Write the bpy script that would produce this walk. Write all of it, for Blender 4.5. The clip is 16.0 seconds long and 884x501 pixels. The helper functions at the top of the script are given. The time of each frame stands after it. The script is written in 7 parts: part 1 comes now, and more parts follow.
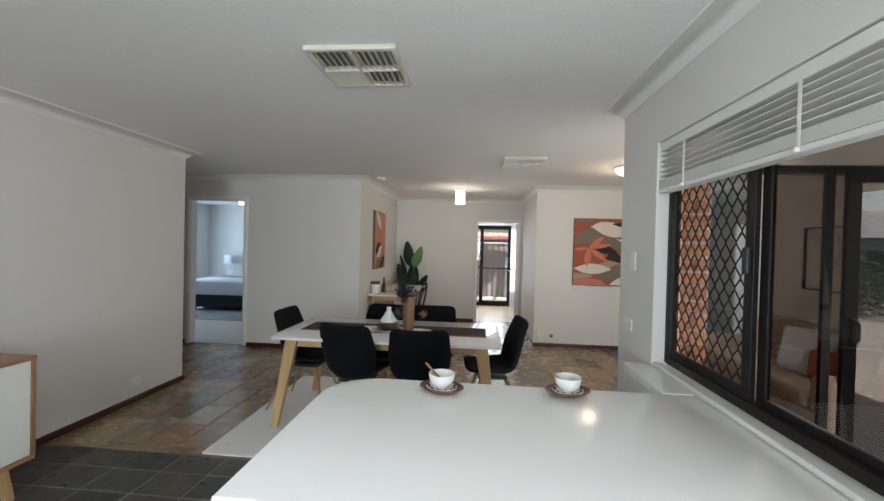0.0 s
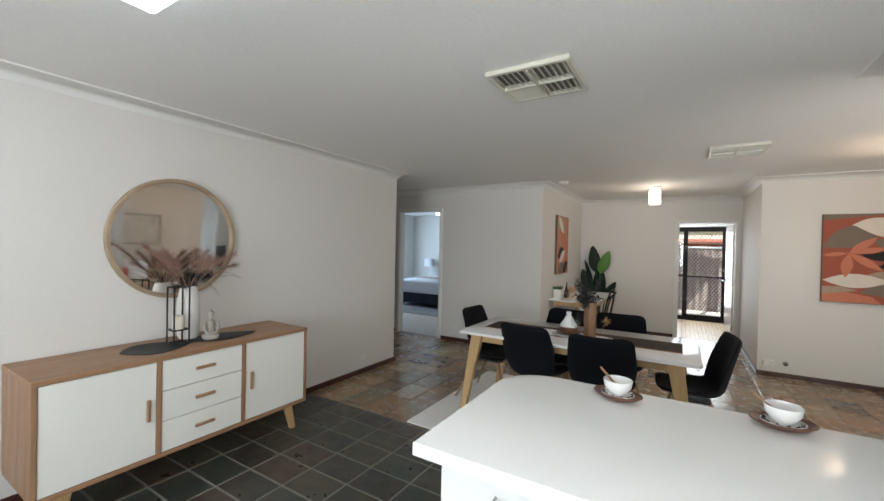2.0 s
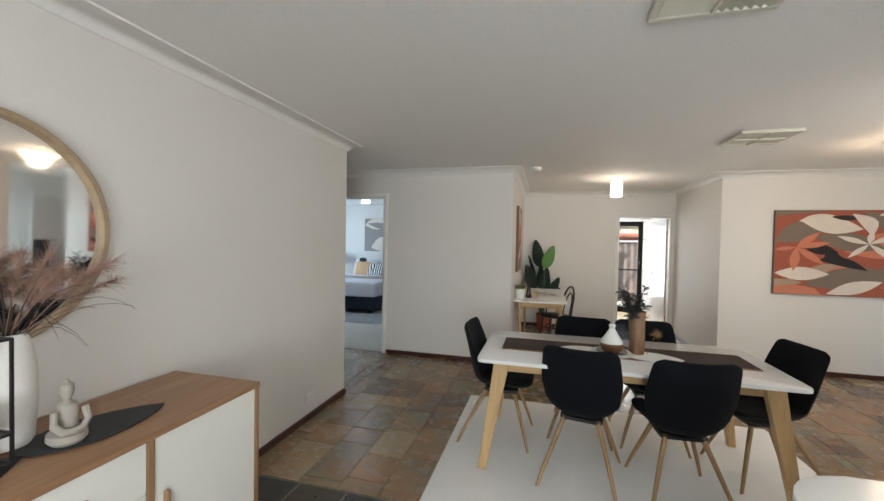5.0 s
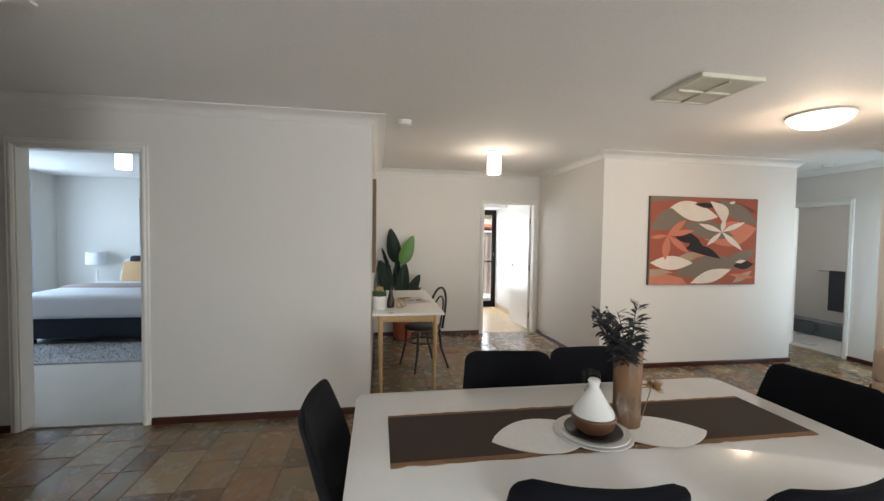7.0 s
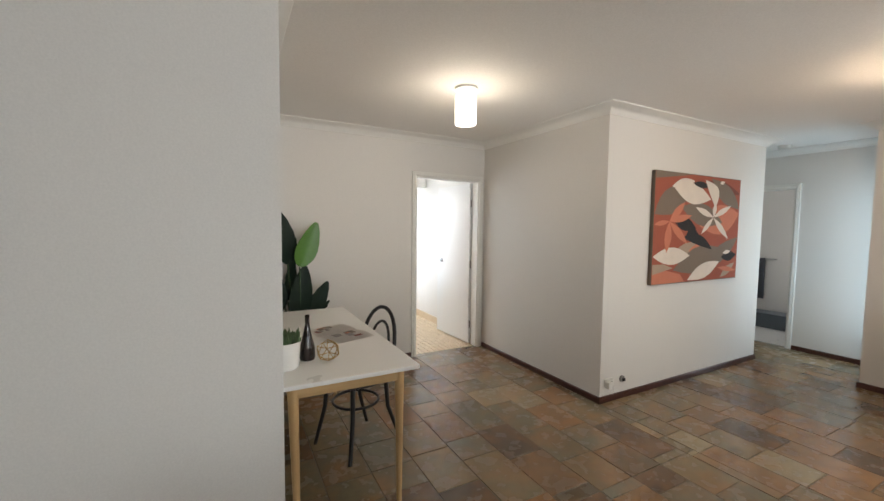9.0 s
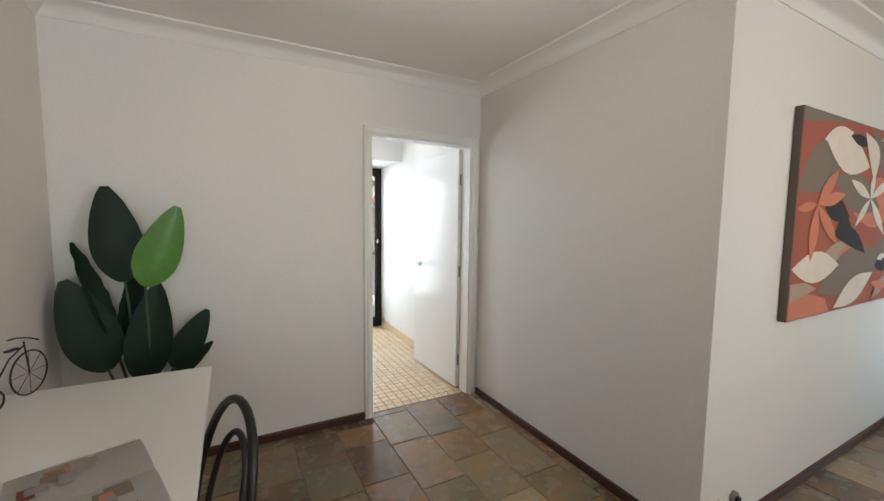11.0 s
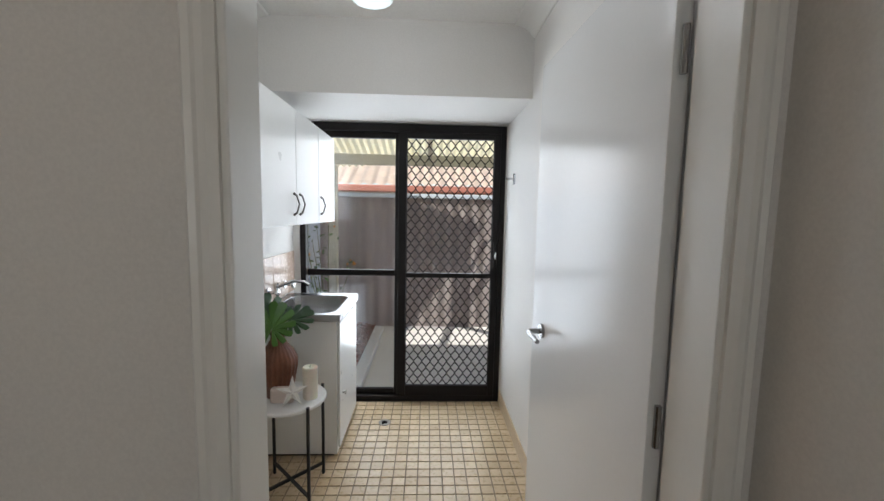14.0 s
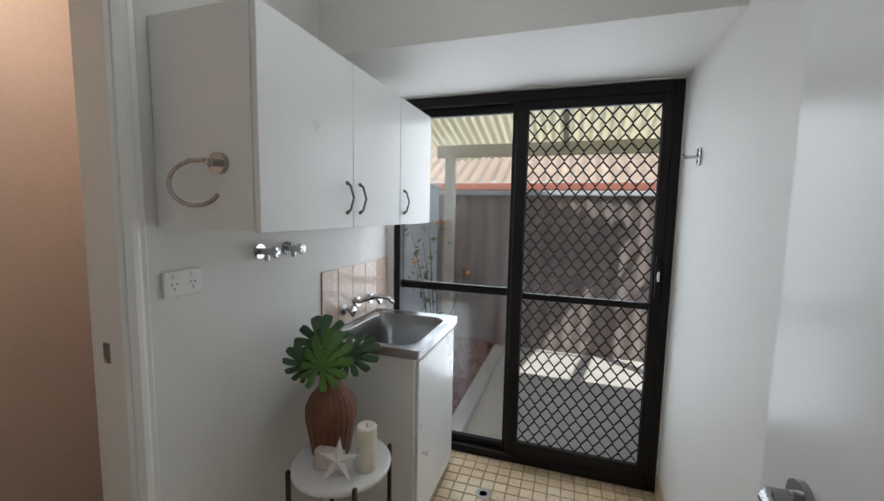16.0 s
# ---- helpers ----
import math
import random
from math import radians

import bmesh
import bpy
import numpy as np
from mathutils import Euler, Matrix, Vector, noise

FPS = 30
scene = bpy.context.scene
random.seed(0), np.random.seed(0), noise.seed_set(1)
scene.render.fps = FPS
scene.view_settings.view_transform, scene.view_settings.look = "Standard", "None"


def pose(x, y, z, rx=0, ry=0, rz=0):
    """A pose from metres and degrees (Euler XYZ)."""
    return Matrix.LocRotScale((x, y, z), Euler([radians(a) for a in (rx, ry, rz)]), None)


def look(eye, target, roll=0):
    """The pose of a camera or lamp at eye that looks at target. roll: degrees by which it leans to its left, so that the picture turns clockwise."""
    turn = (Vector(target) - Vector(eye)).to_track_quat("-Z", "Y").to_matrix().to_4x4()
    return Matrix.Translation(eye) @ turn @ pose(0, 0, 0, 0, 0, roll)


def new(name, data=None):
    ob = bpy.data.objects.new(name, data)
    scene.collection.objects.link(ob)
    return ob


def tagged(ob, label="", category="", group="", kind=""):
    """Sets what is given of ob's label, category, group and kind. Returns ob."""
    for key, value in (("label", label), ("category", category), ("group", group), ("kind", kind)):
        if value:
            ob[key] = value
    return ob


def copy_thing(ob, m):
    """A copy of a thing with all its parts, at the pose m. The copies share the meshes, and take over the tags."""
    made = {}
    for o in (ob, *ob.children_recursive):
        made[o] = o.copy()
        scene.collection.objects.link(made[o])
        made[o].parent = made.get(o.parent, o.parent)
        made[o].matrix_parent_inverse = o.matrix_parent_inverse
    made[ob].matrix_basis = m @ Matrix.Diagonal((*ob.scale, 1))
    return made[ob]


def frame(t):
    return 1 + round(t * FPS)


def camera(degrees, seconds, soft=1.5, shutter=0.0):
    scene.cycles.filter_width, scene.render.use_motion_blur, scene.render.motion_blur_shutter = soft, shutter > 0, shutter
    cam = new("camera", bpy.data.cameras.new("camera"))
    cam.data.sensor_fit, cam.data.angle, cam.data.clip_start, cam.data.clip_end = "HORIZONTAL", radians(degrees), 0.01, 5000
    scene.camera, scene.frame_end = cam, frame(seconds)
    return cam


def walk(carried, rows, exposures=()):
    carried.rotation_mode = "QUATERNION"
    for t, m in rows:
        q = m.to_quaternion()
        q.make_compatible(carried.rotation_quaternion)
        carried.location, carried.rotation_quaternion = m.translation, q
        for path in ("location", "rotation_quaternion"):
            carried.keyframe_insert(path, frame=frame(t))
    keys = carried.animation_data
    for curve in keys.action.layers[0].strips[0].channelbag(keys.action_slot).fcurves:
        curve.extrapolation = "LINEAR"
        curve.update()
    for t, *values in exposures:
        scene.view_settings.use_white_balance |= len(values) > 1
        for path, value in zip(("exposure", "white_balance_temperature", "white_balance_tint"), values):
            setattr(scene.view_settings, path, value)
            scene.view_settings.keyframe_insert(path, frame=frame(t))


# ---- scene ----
cam = camera(96.7, 16.0)
PATH = [
    (0, (0.342, 0.353, 1.519), (0.17, 2.346, 1.493), 1.4),
    (0.5, (0.425, 0.325, 1.508), (0.033, 2.286, 1.484), 1.3),
    (1, (0.457, 0.284, 1.51), (-0.17, 2.183, 1.488), 1.3),
    (1.5, (0.424, 0.27, 1.509), (-0.434, 2.077, 1.489), 1.2),
    (2, (0.426, 0.241, 1.512), (-0.617, 1.948, 1.492), 1.2),
    (2.5, (0.389, 0.254, 1.499), (-0.765, 1.887, 1.481), 1.1),
    (3, (0.078, 0.302, 1.497), (-1.105, 1.914, 1.475), 1.2),
    (3.5, (-0.139, 0.36, 1.499), (-1.288, 1.998, 1.477), 1.2),
    (4, (-0.362, 0.525, 1.497), (-1.381, 2.246, 1.469), 1.3),
    (4.5, (-0.567, 0.655, 1.493), (-1.375, 2.485, 1.463), 1.1),
    (5, (-0.89, 0.82, 1.518), (-1.394, 2.755, 1.474), 1.1),
    (5.2, (-0.955, 0.922, 1.499), (-1.365, 2.879, 1.463), 0.9),
    (7.3, (-1.312, 2.75, 1.479), (-0.906, 4.707, 1.405), 0.8),
    (7.5, (-1.392, 2.948, 1.472), (-0.934, 4.893, 1.401), 0.7),
    (8, (-1.497, 3.415, 1.472), (-0.903, 5.323, 1.384), 0.7),
    (8.5, (-1.52, 3.85, 1.476), (-0.715, 5.678, 1.38), 0.8),
    (8.7, (-1.496, 4.045, 1.474), (-0.596, 5.828, 1.366), 0.7),
    (10.8, (-0.621, 5.513, 1.452), (0.387, 7.233, 1.289), 0.8),
    (11, (-0.5, 5.648, 1.452), (0.449, 7.4, 1.28), 0.7),
    (11.5, (-0.332, 6.081, 1.434), (0.536, 7.875, 1.257), 0.8),
    (12, (-0.038, 6.428, 1.441), (0.687, 8.284, 1.262), 1.0),
    (12.5, (0.22, 6.773, 1.446), (0.769, 8.688, 1.26), 0.9),
    (13, (0.503, 7.097, 1.452), (0.868, 9.053, 1.257), 0.9),
    (13.5, (0.633, 7.373, 1.428), (0.858, 9.351, 1.232), 1.0),
    (14, (0.684, 7.659, 1.434), (0.76, 9.649, 1.241), 1.1),
    (14.5, (0.811, 7.905, 1.435), (0.721, 9.893, 1.24), 1.1),
    (15, (0.84, 8.033, 1.425), (0.6, 10.009, 1.227), 1.1),
    (15.5, (0.813, 8.247, 1.425), (0.416, 10.197, 1.225), 1.2),
    (16, (0.765, 8.383, 1.42), (0.151, 10.277, 1.223), 1.1),
]
EXPOSURES = [(0.0, 1.2, 6150, 8), (1.0, 1.25, 6150, 8), (2.0, 1.3, 6300, 9), (3.0, 1.3, 6500, 10), (5.0, 1.5, 6500, 9), (7.5, 1.58, 6500, 10), (8.5, 1.5, 6500, 10), (11.0, 1.5, 6200, 7), (12.0, 1.40, 6200, 7), (13.0, 0.95, 6300, 7), (13.5, 0.75, 6300, 8), (14.0, 0.38, 6250, 10), (15.0, 0.25, 6350, 10), (16.0, 0.0, 6250, 9)]
walk(cam, [(t, look(eye, target, roll)) for t, eye, target, roll in PATH], EXPOSURES)
# ---- world, sun and large lights ----
world = bpy.data.worlds.new("sky")
scene.world = world
world.use_nodes = True
sky = world.node_tree.nodes.new("ShaderNodeTexSky")
sky.sky_type = "NISHITA"
sky.sun_disc = False
sky.sun_elevation = radians(52.6)
sky.sun_rotation = radians(129.8)
world.node_tree.links.new(sky.outputs[0], world.node_tree.nodes["Background"].inputs[0])
world.node_tree.nodes["Background"].inputs[1].default_value = 0.15

sun = new("sun", bpy.data.lights.new("sun", "SUN"))
sun.data.energy, sun.data.angle, sun.data.color = 5.0, radians(0.5), (1.0, 0.95, 0.86)
sun.matrix_world = look((1.2, -1.0, 2.04), (0, 0, 0))


def area(name, eye, target, w, h, watts, colour):
    lamp = new(name, bpy.data.lights.new(name, "AREA"))
    lamp.data.shape, lamp.data.size, lamp.data.size_y = "RECTANGLE", w, h
    lamp.data.energy, lamp.data.color = watts, colour
    lamp.matrix_world = look(eye, target)
    return lamp


def bulb(name, place, watts, colour, radius=0.05):
    lamp = new(name, bpy.data.lights.new(name, "POINT"))
    lamp.data.energy, lamp.data.color, lamp.data.shadow_soft_size = watts, colour, radius
    lamp.location = place
    return lamp


WARM = (1.0, 0.74, 0.51)
area("daylight_south_window", (-0.25, -2.93, 1.35), (0.5, -0.6, 3.2), 2.1, 1.9, 62, (0.92, 0.965, 1.0))
area("daylight_kitchen_window", (1.40, 0.15, 1.45), (0, 0.15, 1.95), 2.0, 1.0, 10, (0.95, 0.98, 1.0))
area("daylight_dining_door", (2.6, 3.03, 1.05), (-0.4, 5.3, 0.60), 1.7, 1.95, 13, (1.0, 0.97, 0.93))
area("daylight_bedroom_window", (-6.74, 8.75, 1.35), (0, 8.75, 1.35), 1.5, 1.7, 19, (0.60, 0.80, 1.0))
area("daylight_laundry_door", (0.5, 10.70, 1.15), (0.5, 8, 0.95), 1.3, 1.6, 21, (0.86, 0.93, 1.0))
# Unseen entry window assumed from bluish light on the painting wall; lifts the passage.
area("daylight_entry_window", (4.22, 5.66, 1.15), (4.1, 8, 1.05), 0.5, 1.7, 3.6, (0.64, 0.86, 1.0))
# Fill for the dim bathroom, through an added window that is never seen.
area("daylight_bathroom_window", (5.35, 5.50, 1.6), (5.35, 8, 1.4), 0.65, 0.55, 4, (0.95, 0.97, 1.0))
bulb("bulb_nook", (0.065, 6.775, 2.24), 2.5, (1.0, 0.84, 0.66), 0.06)
bulb("bulb_dining", (2.10, 4.99, 2.365), 6.6, WARM, 0.10)
bulb("bulb_laundry", (0.47, 9.17, 2.22), 2.6, (0.96, 0.98, 1.0), 0.05)
bulb("bulb_bedroom", (-4.08, 7.46, 2.22), 1.6, (1.0, 0.95, 0.9), 0.06)
# Toilet room lamp is added: no fitting is seen, only a warm-lit wall.
bulb("bulb_toilet", (-0.75, 9.1, 2.25), 6.0, (1.0, 0.80, 0.66), 0.08)

# ---- materials ----


def nodes_of(name):
    m = bpy.data.materials.new(name)
    m.use_nodes = True
    t = m.node_tree
    return m, t, t.nodes["Principled BSDF"]


def link(t, a, b):
    t.links.new(a, b)


def noise_node(t, vec, scale, detail=4.0, rough=0.55):
    n = t.nodes.new("ShaderNodeTexNoise")
    n.inputs["Scale"].default_value, n.inputs["Detail"].default_value, n.inputs["Roughness"].default_value = scale, detail, rough
    link(t, vec, n.inputs["Vector"])
    return n


def mixed(t, fac, a, b, blend="MIX"):
    n = t.nodes.new("ShaderNodeMix")
    n.data_type, n.blend_type = "RGBA", blend
    for socket, value in ((n.inputs[0], fac), (n.inputs[6], a), (n.inputs[7], b)):
        if isinstance(value, (int, float)):
            socket.default_value = value
        elif isinstance(value, tuple):
            socket.default_value = (*value[:3], 1)
        else:
            link(t, value, socket)
    return n.outputs[2]


def ramp(t, fac, stops, constant=False):
    n = t.nodes.new("ShaderNodeValToRGB")
    n.color_ramp.interpolation = "CONSTANT" if constant else "LINEAR"
    while len(n.color_ramp.elements) < len(stops):
        n.color_ramp.elements.new(0.5)
    for e, (p, c) in zip(n.color_ramp.elements, stops):
        e.position, e.color = p, (*c, 1) if isinstance(c, tuple) else (c, c, c, 1)
    link(t, fac, n.inputs[0])
    return n.outputs[0]


def coords(t, scale=(1, 1, 1), rot=(0, 0, 0)):
    c, m = t.nodes.new("ShaderNodeTexCoord"), t.nodes.new("ShaderNodeMapping")
    m.inputs["Scale"].default_value, m.inputs["Rotation"].default_value = scale, [radians(a) for a in rot]
    link(t, c.outputs["Object"], m.inputs["Vector"])
    return m.outputs[0]


def bumped(t, bsdf, height, strength, distance=0.01):
    b = t.nodes.new("ShaderNodeBump")
    b.inputs["Strength"].default_value, b.inputs["Distance"].default_value = strength, distance
    link(t, height, b.inputs["Height"])
    link(t, b.outputs[0], bsdf.inputs["Normal"])


def plain(name, col, rough=0.5, metal=0.0, var=0.12, scale=3.0, fine=90.0, bump=0.08, coat=0.0, dist=0.004):
    """A surface of one colour with broad mottling, fine grain and uneven gloss."""
    m, t, b = nodes_of(name)
    v = coords(t)
    big, small = noise_node(t, v, scale), noise_node(t, v, fine, 3)
    c = mixed(t, big.outputs[0], tuple(x * (1 - var) for x in col), tuple(min(1, x * (1 + var)) for x in col))
    c = mixed(t, 0.10 if bump >= 0.05 else 0.02, c, ramp(t, small.outputs[0], [(0.3, 0.25), (0.7, 1.0)]), "MULTIPLY")
    link(t, c, b.inputs["Base Color"])
    link(t, ramp(t, big.outputs[0], [(0.25, max(0, rough - 0.06)), (0.75, min(1, rough + 0.06))]), b.inputs["Roughness"])
    b.inputs["Metallic"].default_value = metal
    if coat:
        b.inputs["Coat Weight"].default_value, b.inputs["Coat Roughness"].default_value = coat, 0.12
    bumped(t, b, small.outputs[0], bump, dist)
    return m


def wood(name, dark, light, grain=(2, 40, 40), rough=0.45):
    """Timber with long grain; the axis with the small scale runs along it."""
    m, t, b = nodes_of(name)
    v = coords(t, grain)
    g, w = noise_node(t, v, 1.6, 6, 0.65), noise_node(t, coords(t, tuple(s * 0.18 for s in grain)), 2.0, 2)
    f = mixed(t, 0.45, g.outputs[0], w.outputs[0])
    link(t, ramp(t, f, [(0.3, dark), (0.68, light)]), b.inputs["Base Color"])
    link(t, ramp(t, g.outputs[0], [(0.3, rough + 0.1), (0.7, rough - 0.05)]), b.inputs["Roughness"])
    bumped(t, b, g.outputs[0], 0.12, 0.002)
    return m


def stone(name, palette, island=False, rough=0.42, rust=0.4, big=5.0, relief=0.5):
    """Split slate: each piece has its own tone, with cloudy rust and riven relief."""
    m, t, b = nodes_of(name)
    v = coords(t)
    pick = t.nodes.new("ShaderNodeNewGeometry").outputs["Random Per Island"] if island else t.nodes.new("ShaderNodeObjectInfo").outputs["Random"]
    step = 1.0 / len(palette)
    tone = ramp(t, pick, [(n * step, c) for n, c in enumerate(palette)], True)
    g = t.nodes.new("ShaderNodeNewGeometry")
    shift = t.nodes.new("ShaderNodeVectorMath")
    shift.operation = "MULTIPLY_ADD"
    shift.inputs[1].default_value = (1, 1, 1)
    link(t, g.outputs["Position"], shift.inputs[0])
    link(t, pick, shift.inputs[2])
    cloud, vein = noise_node(t, shift.outputs[0], big, 3.5, 0.52), noise_node(t, shift.outputs[0], 11, 3, 0.5)
    c = mixed(t, ramp(t, cloud.outputs[0], [(0.40, 0.0), (0.82, rust)]), tone, (0.40, 0.185, 0.065))
    c = mixed(t, ramp(t, vein.outputs[0], [(0.35, 0.45), (0.62, 0.0)]), c, mixed(t, 0.5, c, (0.045, 0.042, 0.034)))
    link(t, c, b.inputs["Base Color"])
    link(t, ramp(t, vein.outputs[0], [(0.3, rough + 0.14), (0.7, rough - 0.12)]), b.inputs["Roughness"])
    bumped(t, b, mixed(t, 0.4, cloud.outputs[0], vein.outputs[0]), relief, 0.006)
    return m


def tile_mat(name, a, b_, island=False, rough=0.3):
    m, t, b = nodes_of(name)
    pick = t.nodes.new("ShaderNodeNewGeometry").outputs["Random Per Island"] if island else t.nodes.new("ShaderNodeObjectInfo").outputs["Random"]
    g = noise_node(t, t.nodes.new("ShaderNodeNewGeometry").outputs["Position"], 40, 4)
    c = mixed(t, pick, a, b_)
    link(t, mixed(t, ramp(t, g.outputs[0], [(0.35, 0.35), (0.7, 0.0)]), c, tuple(x * 0.8 for x in a)), b.inputs["Base Color"])
    link(t, ramp(t, g.outputs[0], [(0.3, rough - 0.08), (0.7, rough + 0.12)]), b.inputs["Roughness"])
    bumped(t, b, g.outputs[0], 0.06, 0.003)
    return m


def glow(name, col, strength):
    m, t, b = nodes_of(name)
    b.inputs["Base Color"].default_value = (0.8, 0.8, 0.78, 1)
    b.inputs["Emission Color"].default_value = (*col, 1)
    b.inputs["Emission Strength"].default_value = strength
    b.inputs["Roughness"].default_value = 0.3
    return m


def clear(name, tint=(1, 1, 1), rough=0.0, least=0.025):
    """Window or drinking glass that lets light straight through, with a gloss that grows at a slant."""
    m, t, b = nodes_of(name)
    tr, gl, mx, lw = (t.nodes.new(k) for k in ("ShaderNodeBsdfTransparent", "ShaderNodeBsdfGlossy", "ShaderNodeMixShader", "ShaderNodeLayerWeight"))
    tr.inputs[0].default_value = (*tint, 1)
    gl.inputs["Roughness"].default_value = rough
    lw.inputs["Blend"].default_value = 0.5
    link(t, ramp(t, lw.outputs["Facing"], [(0.0, least), (0.6, least * 2), (0.85, 0.18 + least), (1.0, 0.8)]), mx.inputs[0])
    link(t, tr.outputs[0], mx.inputs[1])
    link(t, gl.outputs[0], mx.inputs[2])
    link(t, mx.outputs[0], t.nodes["Material Output"].inputs["Surface"])
    return m


WALL = plain("painted_wall", (0.73, 0.707, 0.672), 0.62, var=0.03, scale=0.7, fine=160, bump=0.10, dist=0.002)
CEIL = plain("ceiling_paint", (0.88, 0.865, 0.84), 0.75, var=0.03, scale=0.6, fine=120, bump=0.06, dist=0.002)
TRIMW = plain("gloss_trim_paint", (0.78, 0.77, 0.73), 0.34, var=0.012, scale=1.0, bump=0.02)
CORNICE = plain("cornice_plaster", (0.82, 0.81, 0.78), 0.55, var=0.02, bump=0.03)
SKIRT = wood("red_brown_skirting", (0.030, 0.009, 0.007), (0.075, 0.022, 0.014), (4, 4, 60), 0.3)
DOORW = plain("door_gloss_paint", (0.80, 0.80, 0.79), 0.20, var=0.01, scale=1.0, bump=0.004)
BLACKAL = plain("dark_bronze_aluminium", (0.012, 0.0095, 0.009), 0.45, 0.0, var=0.2, bump=0.03)
BLACKAL.node_tree.nodes["Principled BSDF"].inputs["Specular IOR Level"].default_value = 0.2
GROUT_D = plain("pale_grout", (0.22, 0.215, 0.19), 0.9, var=0.25, scale=8, bump=0.3)
GROUT_N = plain("brown_grout", (0.155, 0.13, 0.095), 0.9, var=0.25, scale=8, bump=0.3)
GROUT_L = plain("laundry_grout", (0.27, 0.205, 0.14), 0.85, var=0.2, scale=8, bump=0.2)
PAL_K = [(0.028, 0.036, 0.030), (0.040, 0.046, 0.036), (0.022, 0.026, 0.024), (0.050, 0.048, 0.034), (0.030, 0.033, 0.031), (0.055, 0.040, 0.028), (0.034, 0.042, 0.034)]
PAL_D = [(0.21, 0.175, 0.108), (0.18, 0.155, 0.10), (0.24, 0.19, 0.112), (0.15, 0.107, 0.063), (0.27, 0.165, 0.085), (0.20, 0.182, 0.13), (0.35, 0.28, 0.17), (0.12, 0.08, 0.05), (0.25, 0.175, 0.098), (0.19, 0.167, 0.112), (0.23, 0.145, 0.08), (0.20, 0.158, 0.094)]
SLATE_K, SLATE_KS = stone("dark_green_slate", PAL_K, rust=0.12, rough=0.38), stone("dark_green_slate_rest", PAL_K, True, rust=0.12, rough=0.38)
SLATE_D, SLATE_DS = stone("multicolour_slate", PAL_D, rough=0.22, rust=0.62, big=4.2, relief=0.26), stone("multicolour_slate_rest", PAL_D, True, rough=0.22, rust=0.62, big=4.2, relief=0.26)
LTILE, LTILES = tile_mat("beige_floor_tile", (0.58, 0.43, 0.26), (0.70, 0.55, 0.36)), tile_mat("beige_floor_tile_rest", (0.58, 0.43, 0.26), (0.70, 0.55, 0.36), True)
PANE = clear("window_glass", least=0.06)
TINTED = clear("grey_tinted_glass", (0.50, 0.47, 0.45))
FILMED = clear("solar_film_glass", (0.45, 0.43, 0.42), least=0.40)
LIGHT_TINT = clear("light_grey_glass", (0.76, 0.74, 0.73))
MIRROR = plain("mirror_silver", (0.86, 0.86, 0.85), 0.02, 1.0, var=0.0, bump=0.0)
BRICK = tile_mat("orange_brick", (0.42, 0.17, 0.09), (0.55, 0.26, 0.15), rough=0.8)
MORTAR = plain("mortar", (0.45, 0.42, 0.37), 0.95, bump=0.4)
CONC = plain("concrete_paving", (0.52, 0.50, 0.47), 0.85, var=0.15, scale=2, fine=60, bump=0.3)
WHITELAM = plain("white_laminate", (0.80, 0.80, 0.78), 0.32, var=0.02, bump=0.005)
BENCHTOP = plain("white_stone_benchtop", (0.82, 0.81, 0.78), 0.16, var=0.02, fine=220, bump=0.0)
CHROME = plain("chrome", (0.58, 0.58, 0.59), 0.10, 1.0, var=0.03, bump=0.0)
STEEL = plain("brushed_steel", (0.40, 0.40, 0.40), 0.26, 1.0, var=0.08, bump=0.05)
PLASTICW = plain("white_plastic", (0.78, 0.77, 0.73), 0.35, var=0.02, bump=0.0)
BLACKM = plain("black_powdercoat", (0.012, 0.012, 0.013), 0.45, var=0.15, bump=0.03)

# ---- mesh helpers ----


def mesh_of(name, bm, material, smooth=False):
    me = bpy.data.meshes.new(name)
    bmesh.ops.recalc_face_normals(bm, faces=bm.faces)
    bm.to_mesh(me)
    bm.free()
    me.materials.append(material)
    if smooth:
        me.shade_smooth()
        me.set_sharp_from_angle(angle=radians(38))
    return me


def part(name, bm, material, parent, label="", smooth=False, m=None):
    ob = new(name, mesh_of(name, bm, material, smooth))
    ob.parent = parent
    if m is not None:
        ob.matrix_basis = m
    return tagged(ob, label)


def thing(name, m, label, category, group="", kind=""):
    ob = new(name)
    ob.empty_display_size = 0.1
    ob.matrix_basis = m
    return tagged(ob, label, category, group, kind)


def solo(name, bm, material, label, category, m=None, kind="", smooth=False, group=""):
    ob = new(name, mesh_of(name, bm, material, smooth))
    if m is not None:
        ob.matrix_basis = m
    return tagged(ob, label, category, group, kind)


def bmnew():
    return bmesh.new()


def add_box(bm, x0, x1, y0, y1, z0, z1, bevel=0.0, seg=2):
    vs = bmesh.ops.create_cube(bm, size=1.0)["verts"]
    for v in vs:
        v.co = Vector(((x0 + x1) / 2 + v.co.x * (x1 - x0), (y0 + y1) / 2 + v.co.y * (y1 - y0), (z0 + z1) / 2 + v.co.z * (z1 - z0)))
    if bevel:
        edges = list({e for v in vs for e in v.link_edges})
        bmesh.ops.bevel(bm, geom=edges, offset=bevel, segments=seg, affect="EDGES", profile=0.5)
    return bm


def box(x0, x1, y0, y1, z0, z1, bevel=0.0, seg=2):
    return add_box(bmnew(), x0, x1, y0, y1, z0, z1, bevel, seg)


